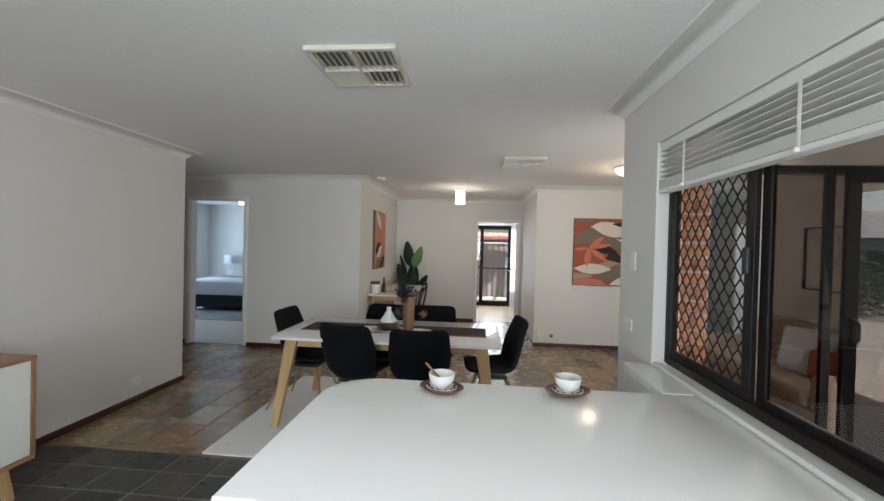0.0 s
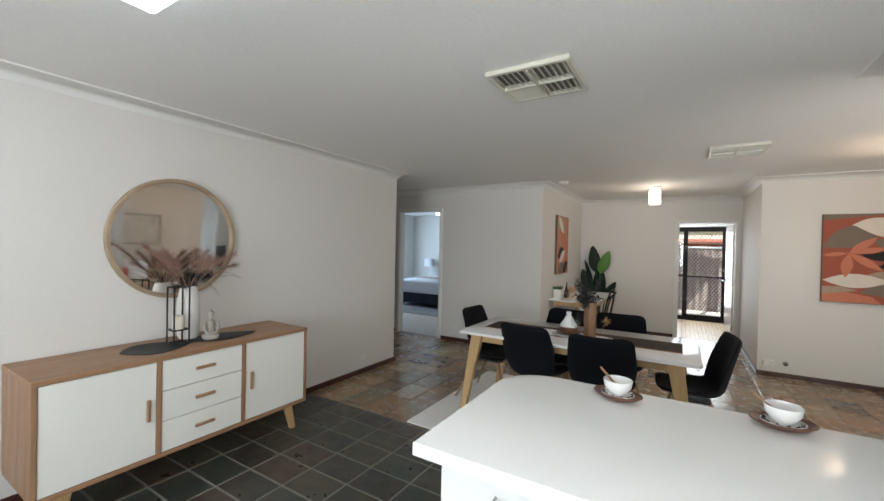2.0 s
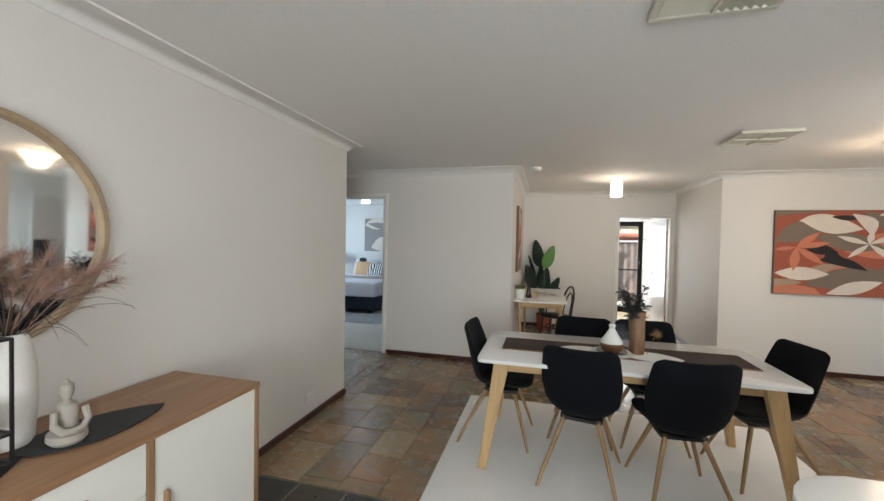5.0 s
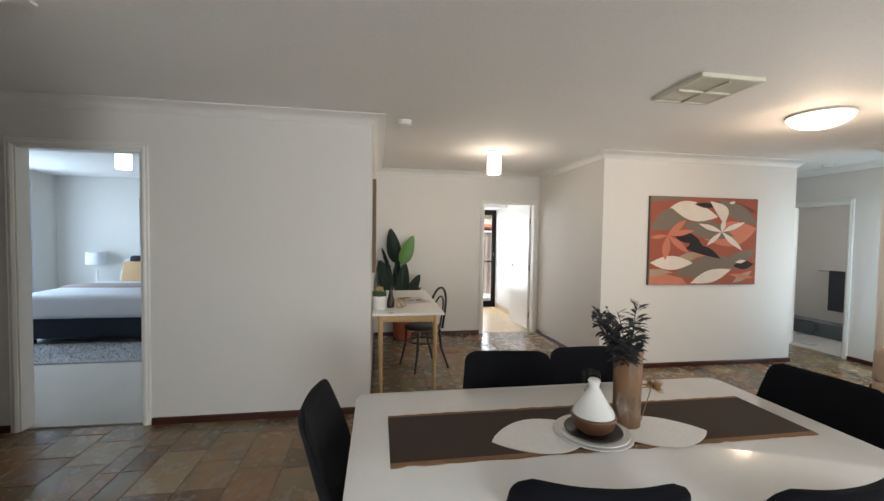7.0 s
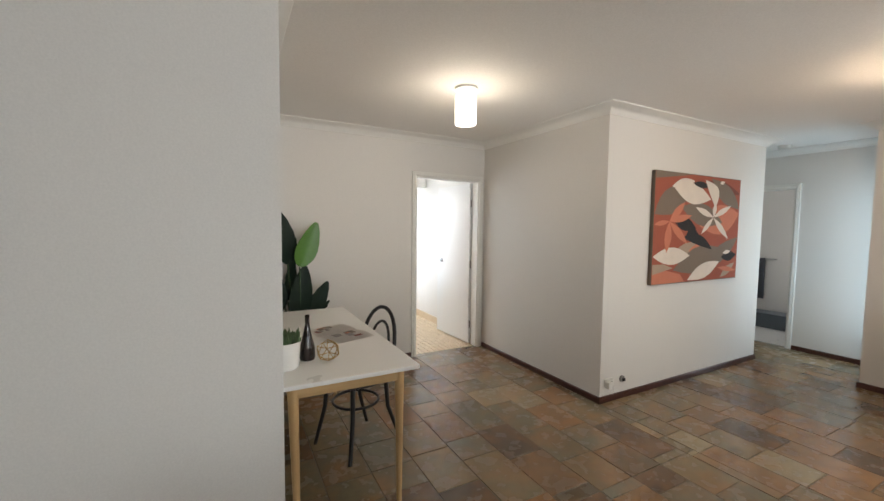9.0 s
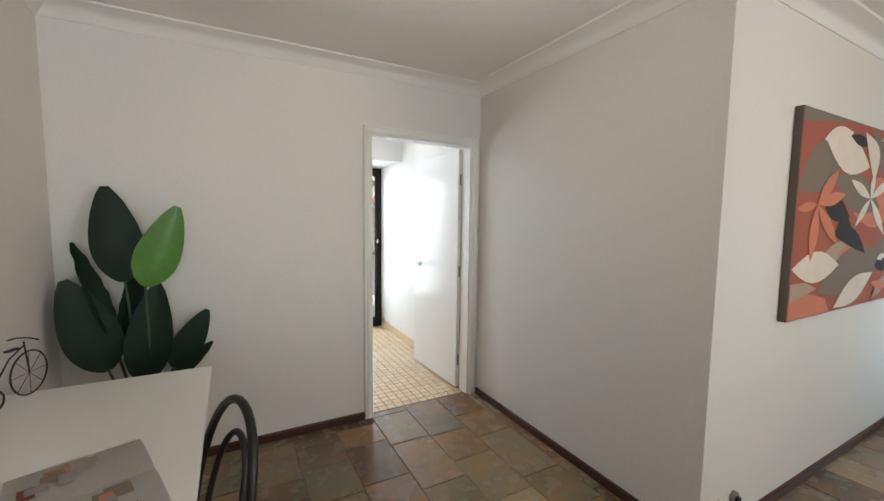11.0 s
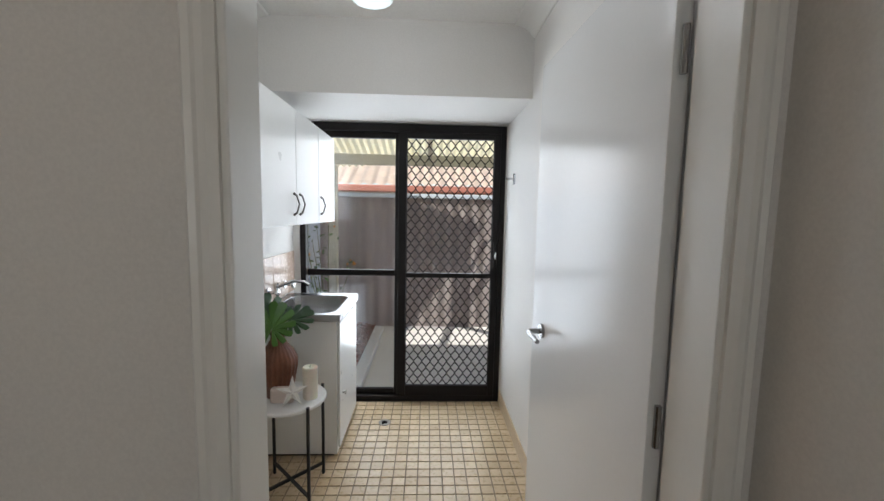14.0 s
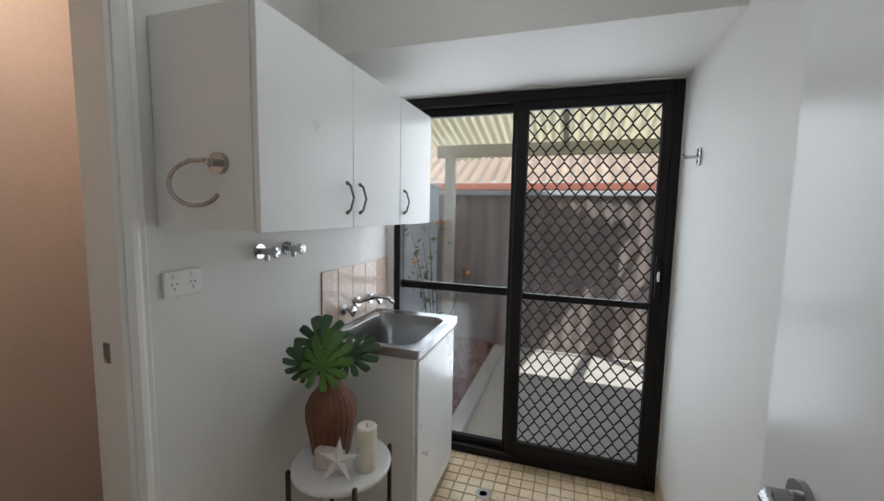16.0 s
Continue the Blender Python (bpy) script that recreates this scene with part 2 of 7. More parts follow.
def add_tube(bm, pts, radii, sides=10, caps=True):
    """A round bar along points, with a radius for each."""
    pts = [Vector(p) for p in pts]
    if not isinstance(radii, (list, tuple)):
        radii = [radii] * len(pts)
    rings, last = [], None
    for n, p in enumerate(pts):
        d = (pts[min(n + 1, len(pts) - 1)] - pts[max(n - 1, 0)]).normalized()
        side = d.orthogonal().normalized() if last is None else (last - d * last.dot(d)).normalized()
        last = side
        up = d.cross(side)
        rings.append([bm.verts.new(p + radii[n] * (math.cos(a) * side + math.sin(a) * up)) for a in (2 * math.pi * k / sides for k in range(sides))])
    for a, b in zip(rings, rings[1:]):
        for k in range(sides):
            bm.faces.new((a[k], a[(k + 1) % sides], b[(k + 1) % sides], b[k]))
    if caps:
        bm.faces.new(rings[0][::-1])
        bm.faces.new(rings[-1])
    return bm


def tube(pts, radii, sides=10, caps=True):
    return add_tube(bmnew(), pts, radii, sides, caps)


def add_lathe(bm, profile, sides=28, at=(0, 0, 0), squash=1.0, ripple=0, deep=0.0):
    """A turned shape from (radius, height) pairs; ripple gives ribs round it."""
    rings = []
    for r, z in profile:
        ring = []
        for k in range(sides):
            a = 2 * math.pi * k / sides
            rr = r * (1 + deep * math.cos(ripple * a)) if ripple else r
            ring.append(bm.verts.new((at[0] + rr * math.cos(a), at[1] + rr * squash * math.sin(a), at[2] + z)))
        rings.append(ring)
    for a, b in zip(rings, rings[1:]):
        for k in range(sides):
            bm.faces.new((a[k], a[(k + 1) % sides], b[(k + 1) % sides], b[k]))
    if profile[0][0] > 1e-4:
        bm.faces.new(rings[0][::-1])
    if profile[-1][0] > 1e-4:
        bm.faces.new(rings[-1])
    return bm


def lathe(profile, sides=28, at=(0, 0, 0), squash=1.0, ripple=0, deep=0.0):
    return add_lathe(bmnew(), profile, sides, at, squash, ripple, deep)


def add_slab(bm, outline, z0, z1, bevel=0.0, seg=2):
    """A flat piece with the outline given in plan."""
    low = [bm.verts.new((x, y, z0)) for x, y in outline]
    high = [bm.verts.new((x, y, z1)) for x, y in outline]
    n = len(outline)
    bm.faces.new(low[::-1])
    top = bm.faces.new(high)
    for k in range(n):
        bm.faces.new((low[k], low[(k + 1) % n], high[(k + 1) % n], high[k]))
    if bevel:
        bmesh.ops.bevel(bm, geom=list(top.edges), offset=bevel, segments=seg, affect="EDGES", profile=0.5)
    return bm


def slab(outline, z0, z1, bevel=0.0, seg=2):
    return add_slab(bmnew(), outline, z0, z1, bevel, seg)


def rounded(x0, x1, y0, y1, r, seg=6, corners=(1, 1, 1, 1)):
    out = []
    for (cx, cy, a0), on in zip(((x0 + r, y0 + r, 180), (x1 - r, y0 + r, 270), (x1 - r, y1 - r, 0), (x0 + r, y1 - r, 90)), corners):
        if on:
            out += [(cx + r * math.cos(radians(a0 + 90 * k / seg)), cy + r * math.sin(radians(a0 + 90 * k / seg))) for k in range(seg + 1)]
        else:
            out.append((x0 if a0 in (180, 90) else x1, y0 if a0 in (180, 270) else y1))
    return out


def sweep(profile, path, closed=False):
    """A moulding with the profile (offset into the room, height) along a path in plan that keeps the room on its left."""
    bm = bmnew()
    pts = [Vector(p) for p in path]
    n = len(pts)
    rings = []
    for k in range(n):
        a = (pts[k] - pts[k - 1]).normalized() if k or closed else None
        b = (pts[(k + 1) % n] - pts[k]).normalized() if k < n - 1 or closed else None
        a, b = a or b, b or a
        na, nb = Vector((-a.y, a.x)), Vector((-b.y, b.x))
        mitre = (na + nb) / max(0.2, 1 + na.dot(nb))
        rings.append([bm.verts.new((pts[k].x + mitre.x * o, pts[k].y + mitre.y * o, z)) for o, z in profile])
    m = len(profile)
    for k in range(n if closed else n - 1):
        r, s = rings[k], rings[(k + 1) % n]
        for j in range(m):
            bm.faces.new((r[j], r[(j + 1) % m], s[(j + 1) % m], s[j]))
    if not closed:
        bm.faces.new(rings[0][::-1])
        bm.faces.new(rings[-1])
    return bm


def wall_x(name, x0, x1, y0, y1, label, holes=(), z1=2.455, material=None):
    """A wall that runs along x, with openings (from, to, sill, head) cut through."""
    bm, at = bmnew(), x0
    for a, b, sill, head in sorted(holes):
        add_box(bm, at, a, y0, y1, 0, z1)
        if sill > 0:
            add_box(bm, a, b, y0, y1, 0, sill)
        add_box(bm, a, b, y0, y1, head, z1)
        at = b
    add_box(bm, at, x1, y0, y1, 0, z1)
    return solo(name, bm, material or WALL, label, "wall", kind="structure")


def wall_y(name, x0, x1, y0, y1, label, holes=(), z1=2.455, material=None):
    bm, at = bmnew(), y0
    for a, b, sill, head in sorted(holes):
        add_box(bm, x0, x1, at, a, 0, z1)
        if sill > 0:
            add_box(bm, x0, x1, a, b, 0, sill)
        add_box(bm, x0, x1, a, b, head, z1)
        at = b
    add_box(bm, x0, x1, at, y1, 0, z1)
    return solo(name, bm, material or WALL, label, "wall", kind="structure")


# ---- structure ----
PAINT = "plain painted off-white plaster wall"
wall_y("wall_sideboard", -2.90, -2.78, -3.0, 4.32, "plain off-white wall behind the sideboard")
wall_x("wall_corridor_south", -6.6, -2.90, 4.20, 4.32, PAINT)
wall_x("wall_bedroom", -6.6, -1.28, 5.755, 5.865, "pale painted wall with the bedroom doorway", [(-3.82, -2.98, 0, 2.105)])
wall_y("wall_corridor_end", -6.72, -6.6, 4.20, 5.865, PAINT)
wall_y("wall_nook_west", -1.39, -1.28, 5.865, 10.45, "off-white wall beside the desk")
wall_x("wall_nook_back", -1.28, 1.37, 8.29, 8.40, "off-white wall with the laundry doorway", [(0.36, 1.19, 0, 2.015)])
wall_y("wall_nook_east", 1.26, 1.37, 6.63, 8.29, PAINT)
wall_x("wall_painting", 1.26, 3.80, 6.52, 6.63, "off-white wall that carries the abstract painting")
wall_y("wall_passage_west", 3.69, 3.80, 6.63, 8.40, PAINT)
wall_x("wall_passage_end", 3.80, 6.02, 8.30, 8.40, PAINT)
wall_y("wall_passage_east", 4.65, 4.76, 5.54, 8.30, "off-white passage wall with the bathroom doorway", [(6.54, 7.29, 0, 1.99)])
wall_x("wall_passage_south", 3.75, 4.65, 5.54, 5.65, "off-white wall with the opening for the assumed, unseen entry window", [(3.95, 4.49, 0.25, 2.05)])
wall_y("wall_dining_east", 3.75, 3.86, 2.80, 5.54, "off-white wall behind the sofa")
wall_x("wall_dining_south", 1.42, 3.75, 2.92, 3.05, "off-white wall with the glass patio door", [(1.72, 3.55, 0, 2.06)])
wall_y("wall_kitchen_east", 1.30, 1.42, -3.0, 3.05, "off-white kitchen wall with the wide window", [(-1.2, 2.56, 0.90, 2.10)])
wall_x("wall_kitchen_south", -2.90, 1.42, -3.12, -3.0, PAINT, [(-1.4, 0.9, 0.35, 2.3)])
wall_y("wall_laundry_east", 1.25, 1.37, 8.40, 10.62, "off-white painted laundry wall")
wall_y("wall_laundry_west", -0.39, -0.28, 8.40, 10.62, "off-white painted laundry wall", [(8.46, 9.06, 0, 2.02)])
wall_x("wall_laundry_door", -1.39, 1.37, 10.52, 10.62, "wall around the laundry sliding door", [(-0.235, 1.245, 0.0, 2.06)])
BEIGE = plain("beige_paint", (0.70, 0.58, 0.50), 0.6, var=0.03)
wall_x("wall_toilet_back", -1.28, -0.39, 9.75, 9.85, "warm beige wall of the toilet room", material=BEIGE)
wall_y("wall_toilet_west", -1.28, -1.16, 8.40, 9.75, "warm beige wall of the toilet room", material=BEIGE)
wall_y("wall_bedroom_west", -6.92, -6.80, 5.865, 10.45, "pale bedroom wall with a bright window", [(7.9, 9.6, 0.5, 2.2)])
wall_x("wall_bedroom_north", -6.80, -1.39, 10.35, 10.45, "pale blue-white bedroom wall")
wall_x("wall_bedroom_south", -6.92, -6.6, 5.755, 5.865, PAINT)
wall_y("wall_bathroom_east", 5.92, 6.02, 5.54, 8.30, "pale grey bathroom wall")
# This opening is added to hold the bathroom fill lamp.
wall_x("wall_bathroom_south", 4.76, 6.02, 5.44, 5.54, "bathroom wall with an added, unseen window opening", [(5.0, 5.7, 1.3, 1.9)])
solo("ceiling", box(-6.95, 6.05, -3.12, 10.62, 2.455, 2.60), CEIL, "flat white plasterboard ceiling", "ceiling", kind="structure")
solo("wall_laundry_bulkhead", box(-0.28, 1.25, 9.87, 10.52, 2.064, 2.455), WALL, "white plaster bulkhead over the sliding door", "wall", kind="structure")

COVE = [(0.0, 2.383), (0.007, 2.383), (0.014, 2.391), (0.030, 2.411), (0.054, 2.430), (0.084, 2.441), (0.108, 2.446), (0.112, 2.4545), (0.0, 2.4545)]
ROOM = [(-2.78, -3.0), (1.30, -3.0), (1.30, 3.05), (3.75, 3.05), (3.75, 5.65), (4.65, 5.65), (4.65, 8.30), (3.80, 8.30), (3.80, 6.52), (1.26, 6.52), (1.26, 8.29), (-1.28, 8.29), (-1.28, 5.755), (-6.6, 5.755), (-6.6, 4.32), (-2.78, 4.32)]
solo("trim_cornice", sweep(COVE, ROOM, True), CORNICE, "white plaster cove cornice", "cornice", kind="structure", smooth=True)
solo("trim_cornice_laundry", sweep(COVE, [(-0.28, 9.87), (-0.28, 8.40), (1.25, 8.40), (1.25, 9.87)][:2] + [(1.25, 8.40), (1.25, 9.87)], False), CORNICE, "white plaster cove cornice", "cornice", kind="structure", smooth=True)
BASE = [(0.0, 0.0), (0.014, 0.0), (0.014, 0.044), (0.009, 0.053), (0.0, 0.053)]
for path in ([(3.75, 3.06), (3.75, 5.65), (4.65, 5.65), (4.65, 6.49)], [(4.65, 7.34), (4.65, 8.30), (3.80, 8.30), (3.80, 6.52), (1.26, 6.52), (1.26, 8.27)], [(0.315, 8.29), (-1.28, 8.29), (-1.28, 5.755), (-2.93, 5.755)], [(-3.87, 5.755), (-6.6, 5.755), (-6.6, 4.32), (-2.78, 4.32), (-2.78, -3.0)]):
    solo("baseboard", sweep(BASE, path), SKIRT, "dark red-brown timber skirting board", "baseboard", kind="structure")

# floors: a bed of grout under the tiles, which follow at the end
solo("floor_kitchen", box(-2.90, 1.42, -3.0, 2.95, -0.12, -0.004), GROUT_D, "dark slate floor with pale joints", "floor", kind="structure")
solo("floor_dining", box(-6.72, 4.76, 2.95, 8.40, -0.12, -0.004), GROUT_N, "multicoloured slate floor", "floor", kind="structure")
solo("floor_laundry", box(-1.39, 1.37, 8.40, 10.62, -0.12, -0.005), GROUT_L, "beige mosaic tiled laundry floor", "floor", kind="structure")
CARPET = plain("beige_carpet", (0.64, 0.60, 0.55), 0.95, var=0.08, scale=2, fine=300, bump=0.5)
solo("floor_bedroom", box(-6.92, -1.39, 5.80, 10.45, -0.12, 0.004), CARPET, "pale beige bedroom carpet", "floor", kind="structure")
solo("floor_bathroom", box(4.70, 6.02, 5.54, 8.30, -0.12, 0.004), plain("white_bath_tile", (0.6, 0.59, 0.56), 0.3), "pale tiled bathroom floor", "floor", kind="structure")


def door_frame(name, a, b, head, y0, y1, label, m):
    """A painted frame round an opening that runs along x: linings, stops and architraves on both sides."""
    root = thing(name, m, label, "door frame", kind="structure")
    for x0, x1, n in ((a - 0.002, a + 0.018, "jamb"), (b - 0.018, b + 0.002, "jamb")):
        part(n, box(x0, x1, y0 - 0.004, y1 + 0.004, 0, head, 0.003), TRIMW, root)
    part("head", box(a + 0.0185, b - 0.0185, y0 - 0.004, y1 + 0.004, head - 0.018, head + 0.002, 0.003), TRIMW, root)
    prof = [(-0.006, 0.0), (0.046, 0.0), (0.046, 0.012), (0.040, 0.018), (0.030, 0.015), (0.020, 0.020), (0.008, 0.020), (-0.006, 0.012)]
    for side, y in ((-1, y0), (1, y1)):
        for x, d in ((a, -1), (b, 1)):
            bm = bmnew()
            lo = [bm.verts.new((x + d * o, y + side * h, 0)) for o, h in prof]
            hi = [bm.verts.new((x + d * o, y + side * h, head + o)) for o, h in prof]
            bm.faces.new(lo), bm.faces.new(hi)
            for k in range(len(prof)):
                bm.faces.new((lo[k], lo[(k + 1) % len(prof)], hi[(k + 1) % len(prof)], hi[k]))
            part("architrave", bm, TRIMW, root)
        bm = bmnew()
        lo = [bm.verts.new((a - o, y + side * h, head + o)) for o, h in prof]
        hi = [bm.verts.new((b + o, y + side * h, head + o)) for o, h in prof]
        bm.faces.new(lo), bm.faces.new(hi)
        for k in range(len(prof)):
            bm.faces.new((lo[k], lo[(k + 1) % len(prof)], hi[(k + 1) % len(prof)], hi[k]))
        part("architrave", bm, TRIMW, root)
    return root


door_frame("door_frame_laundry", 0.36, 1.19, 2.015, 8.29, 8.40, "glossy off-white timber laundry door frame", pose(0, 0, 0))
door_frame("door_frame_bedroom", -3.82, -2.98, 2.105, 5.755, 5.865, "white painted bedroom door frame", pose(0, 0, 0))
door_frame("door_frame_bathroom", 6.54, 7.29, 1.99, -4.76, -4.65, "white painted bathroom door frame", pose(0, 0, 0, 0, 0, 90))
door_frame("door_frame_toilet", 8.46, 9.06, 2.02, 0.28, 0.39, "white painted toilet door frame", pose(0, 0, 0, 0, 0, 90))

# ---- openings: window, patio doors, security mesh ----


def mesh_grille(bm, u0, u1, z0, z1, put, du=0.063, dz=0.088, r=0.0042):
    """Diamond security mesh: crimped strands that touch at every node."""
    n, rows = max(2, round((u1 - u0) / du)), max(2, round((z1 - z0) / dz))
    wu, wz = (u1 - u0) / n, (z1 - z0) / rows
    for k in range(n + 1):
        for d in (-1, 1):
            pts = []
            for j in range(rows * 2 + 1):
                u = u0 + k * wu + d * (wu / 2 if j % 2 else 0)
                if j % 2:
                    a, b = u - d * wu * 0.07, u
                    pts += [put(min(max(b, u0), u1), z0 + (j - 0.10) * wz / 2), put(min(max(b, u0), u1), z0 + (j + 0.10) * wz / 2)]
                else:
                    pts += [put(min(max(u, u0), u1), z0 + (j - 0.10) * wz / 2), put(min(max(u, u0), u1), z0 + (j + 0.10) * wz / 2)]
            add_tube(bm, pts, r, 4)
    return bm


sliding = thing("door_laundry_sliding", pose(0, 0, 0), "dark aluminium sliding door with diamond security mesh", "sliding door", kind="structure")
for n, a in (("frame_stile", (-0.235, -0.195, 10.53, 10.60, 0, 2.055)), ("frame_stile", (1.205, 1.245, 10.53, 10.60, 0, 2.055)), ("frame_head", (-0.195, 1.205, 10.53, 10.60, 2.0, 2.055)), ("frame_sill", (-0.195, 1.205, 10.53, 10.60, 0.0, 0.045)),
             ("fixed_stile", (0.445, 0.485, 10.565, 10.598, 0.045, 2.0)), ("fixed_rail", (-0.195, 0.445, 10.567, 10.597, 0.955, 1.0)), ("fixed_rail", (-0.195, 0.445, 10.567, 10.597, 1.955, 2.0)), ("fixed_rail", (-0.195, 0.445, 10.567, 10.597, 0.045, 0.085)),
             ("screen_stile", (0.470, 0.530, 10.532, 10.560, 0.045, 2.0)), ("screen_stile", (1.160, 1.205, 10.532, 10.560, 0.045, 2.0)), ("screen_rail", (0.530, 1.160, 10.532, 10.560, 1.955, 2.0)), ("screen_rail", (0.530, 1.160, 10.532, 10.560, 0.045, 0.125)), ("screen_rail", (0.530, 1.160, 10.534, 10.558, 0.950, 0.985))):
    part(n, box(*a, 0.004), BLACKAL, sliding)
glass = part("pane", box(-0.195, 0.445, 10.580, 10.584, 0.085, 1.955), PANE, sliding)
glass.visible_shadow = False
for z0, z1 in ((0.125, 0.950), (0.985, 1.955)):
    part("security_mesh", mesh_grille(bmnew(), 0.532, 1.158, z0, z1, lambda u, z: (u, 10.546, z)), BLACKAL, sliding)
latch = part("latch", box(1.172, 1.196, 10.515, 10.532, 1.02, 1.22, 0.004), BLACKAL, sliding)
part("latch_lever", box(1.178, 1.190, 10.500, 10.515, 1.10, 1.15, 0.003), CHROME, latch)

kwin = thing("window_kitchen", pose(0, 0, 0), "wide dark-framed kitchen window with a diamond mesh screen", "window", kind="structure")
for n, a in (("frame_stile", (1.365, 1.415, 2.525, 2.558, 0.925, 2.095)), ("frame_stile", (1.365, 1.415, -1.195, -1.16, 0.925, 2.095)), ("frame_head", (1.365, 1.415, -1.16, 2.525, 2.06, 2.095)), ("frame_sill", (1.355, 1.415, -1.16, 2.525, 0.925, 0.965)),
             ("screen_stile", (1.368, 1.390, 2.485, 2.525, 0.965, 2.06)), ("screen_stile", (1.368, 1.390, 1.905, 1.955, 0.965, 2.06)), ("screen_rail", (1.368, 1.390, 1.955, 2.485, 0.965, 1.005)), ("screen_rail", (1.368, 1.390, 1.955, 2.485, 2.02, 2.06)),
             ("sash_stile", (1.392, 1.412, 1.860, 1.905, 0.965, 2.06)), ("sash_rail", (1.392, 1.412, 0.19, 1.860, 0.965, 0.990)), ("mullion", (1.372, 1.412, 0.15, 0.19, 0.965, 2.06))):
    part(n, box(*a, 0.003), BLACKAL, kwin)
part("latch", box(1.350, 1.368, 1.915, 1.945, 1.44, 1.54, 0.005), BLACKM, kwin)
for y0, y1 in ((1.957, 2.483), (0.19, 1.860), (-1.16, 0.15)):
    glass = part("pane", box(1.400, 1.404, y0, y1, 0.995, 2.06), LIGHT_TINT if y0 > 1.9 else TINTED, kwin)
    glass.visible_shadow = False
part("security_mesh", mesh_grille(bmnew(), 1.957, 2.483, 1.007, 2.018, lambda u, z: (1.379, u, z), 0.066, 0.088), BLACKAL, kwin)
part("reveal", box(1.301, 1.365, 2.558, 2.576, 0.92, 2.11), TRIMW, kwin)
part("reveal", box(1.301, 1.365, -1.195, 2.558, 2.096, 2.114), TRIMW, kwin)


def venetian(name, y0, y1):
    """A white slatted blind, pulled most of the way up."""
    root = thing(name, pose(1.335, 0, 0), "white venetian blind pulled most of the way up", "blind")
    part("headrail", box(-0.026, 0.026, y0, y1, 2.045, 2.092, 0.004), PLASTICW, root)
    for k in range(5):
        z = 2.020 - k * 0.027
        bm = box(-0.026, 0.026, y0, y1, -0.0015, 0.0015)
        bmesh.ops.rotate(bm, verts=bm.verts, cent=(0, 0, 0), matrix=Matrix.Rotation(radians(5), 3, "Y"))
        bmesh.ops.translate(bm, verts=bm.verts, vec=(0, 0, z))
        part("slat", bm, PLASTICW, root)
    for k in range(11):
        part("slat", box(-0.027, 0.027, y0, y1, 1.848 + k * 0.0042, 1.851 + k * 0.0042), PLASTICW, root)
    part("bottom_rail", box(-0.028, 0.028, y0, y1, 1.825, 1.846, 0.004), PLASTICW, root)
    for y in (y0 + 0.25, (y0 + y1) / 2, y1 - 0.25):
        part("ladder_tape", box(-0.0305, -0.0290, y - 0.007, y + 0.007, 1.826, 2.05), PLASTICW, root)
        part("cord_knob", lathe([(0.0, -0.012), (0.010, -0.006), (0.008, 0.006), (0.0, 0.012)], 10, (-0.036, y, 1.834)), PLASTICW, root, smooth=True)


venetian("venetian_blind", 0.72, 2.55)
venetian("venetian_blind", -1.18, 0.70)

patio = thing("door_patio", pose(0, 0, 0), "dark aluminium patio door with an open glass panel", "sliding door", kind="structure")
for n, a in (("frame_stile", (1.72, 1.76, 2.93, 3.02, 0, 2.055)), ("frame_stile", (3.51, 3.55, 2.93, 3.02, 0, 2.055)), ("frame_head", (1.76, 3.51, 2.93, 3.02, 2.015, 2.055)), ("frame_sill", (1.76, 3.51, 2.93, 3.02, 0, 0.03)), ("fixed_stile", (2.495, 2.548, 2.985, 3.015, 0.03, 2.015)), ("sash_stile", (2.575, 2.655, 2.935, 2.965, 0.03, 2.015)), ("sash_rail", (2.655, 3.51, 2.937, 2.963, 0.03, 0.085)), ("sash_rail", (2.655, 3.51, 2.937, 2.963, 1.965, 2.015))):
    part(n, box(*a, 0.004), BLACKAL, patio)
pull = part("door_handle", box(2.600, 2.630, 2.905, 2.935, 0.98, 1.14, 0.006), BLACKM, patio)
part("grip", tube([(2.615, 2.912, 0.99), (2.615, 2.882, 1.01), (2.615, 2.882, 1.11), (2.615, 2.912, 1.13)], 0.008, 8), BLACKM, pull)
glass = part("pane", box(2.65, 3.51, 2.948, 2.952, 0.085, 1.965), FILMED, patio)
glass.visible_shadow = False

# Never in view: added with its lamp to light the passage and nearby wall.
ewin = thing("window_entry", pose(0, 0, 0), "narrow white-framed entry window, unseen, added to light the passage", "window", kind="structure")
for a in ((3.952, 3.985, 5.57, 5.62, 0.252, 2.048), (4.455, 4.488, 5.57, 5.62, 0.252, 2.048), (3.985, 4.455, 5.57, 5.62, 2.015, 2.048), (3.985, 4.455, 5.57, 5.62, 0.252, 0.285)):
    part("frame", box(*a, 0.003), TRIMW, ewin)
glass = part("pane", box(3.985, 4.455, 5.593, 5.597, 0.285, 2.015), PANE, ewin)
glass.visible_shadow = False
bwin = thing("window_bedroom", pose(0, 0, 0), "bright bedroom window with a sheer curtain", "window", kind="structure")
for a in ((-6.90, -6.85, 7.9, 7.94, 0.5, 2.2), (-6.90, -6.85, 9.56, 9.6, 0.5, 2.2), (-6.90, -6.85, 7.94, 9.56, 2.16, 2.2), (-6.90, -6.85, 7.94, 9.56, 0.5, 0.54), (-6.90, -6.85, 8.73, 8.77, 0.54, 2.16)):
    part("frame", box(*a, 0.003), TRIMW, bwin)
glass = part("pane", box(-6.876, -6.872, 7.94, 9.56, 0.54, 2.16), PANE, bwin)
glass.visible_shadow = False
swin = thing("window_south", pose(0, 0, 0), "wide window behind the kitchen", "window", kind="structure")
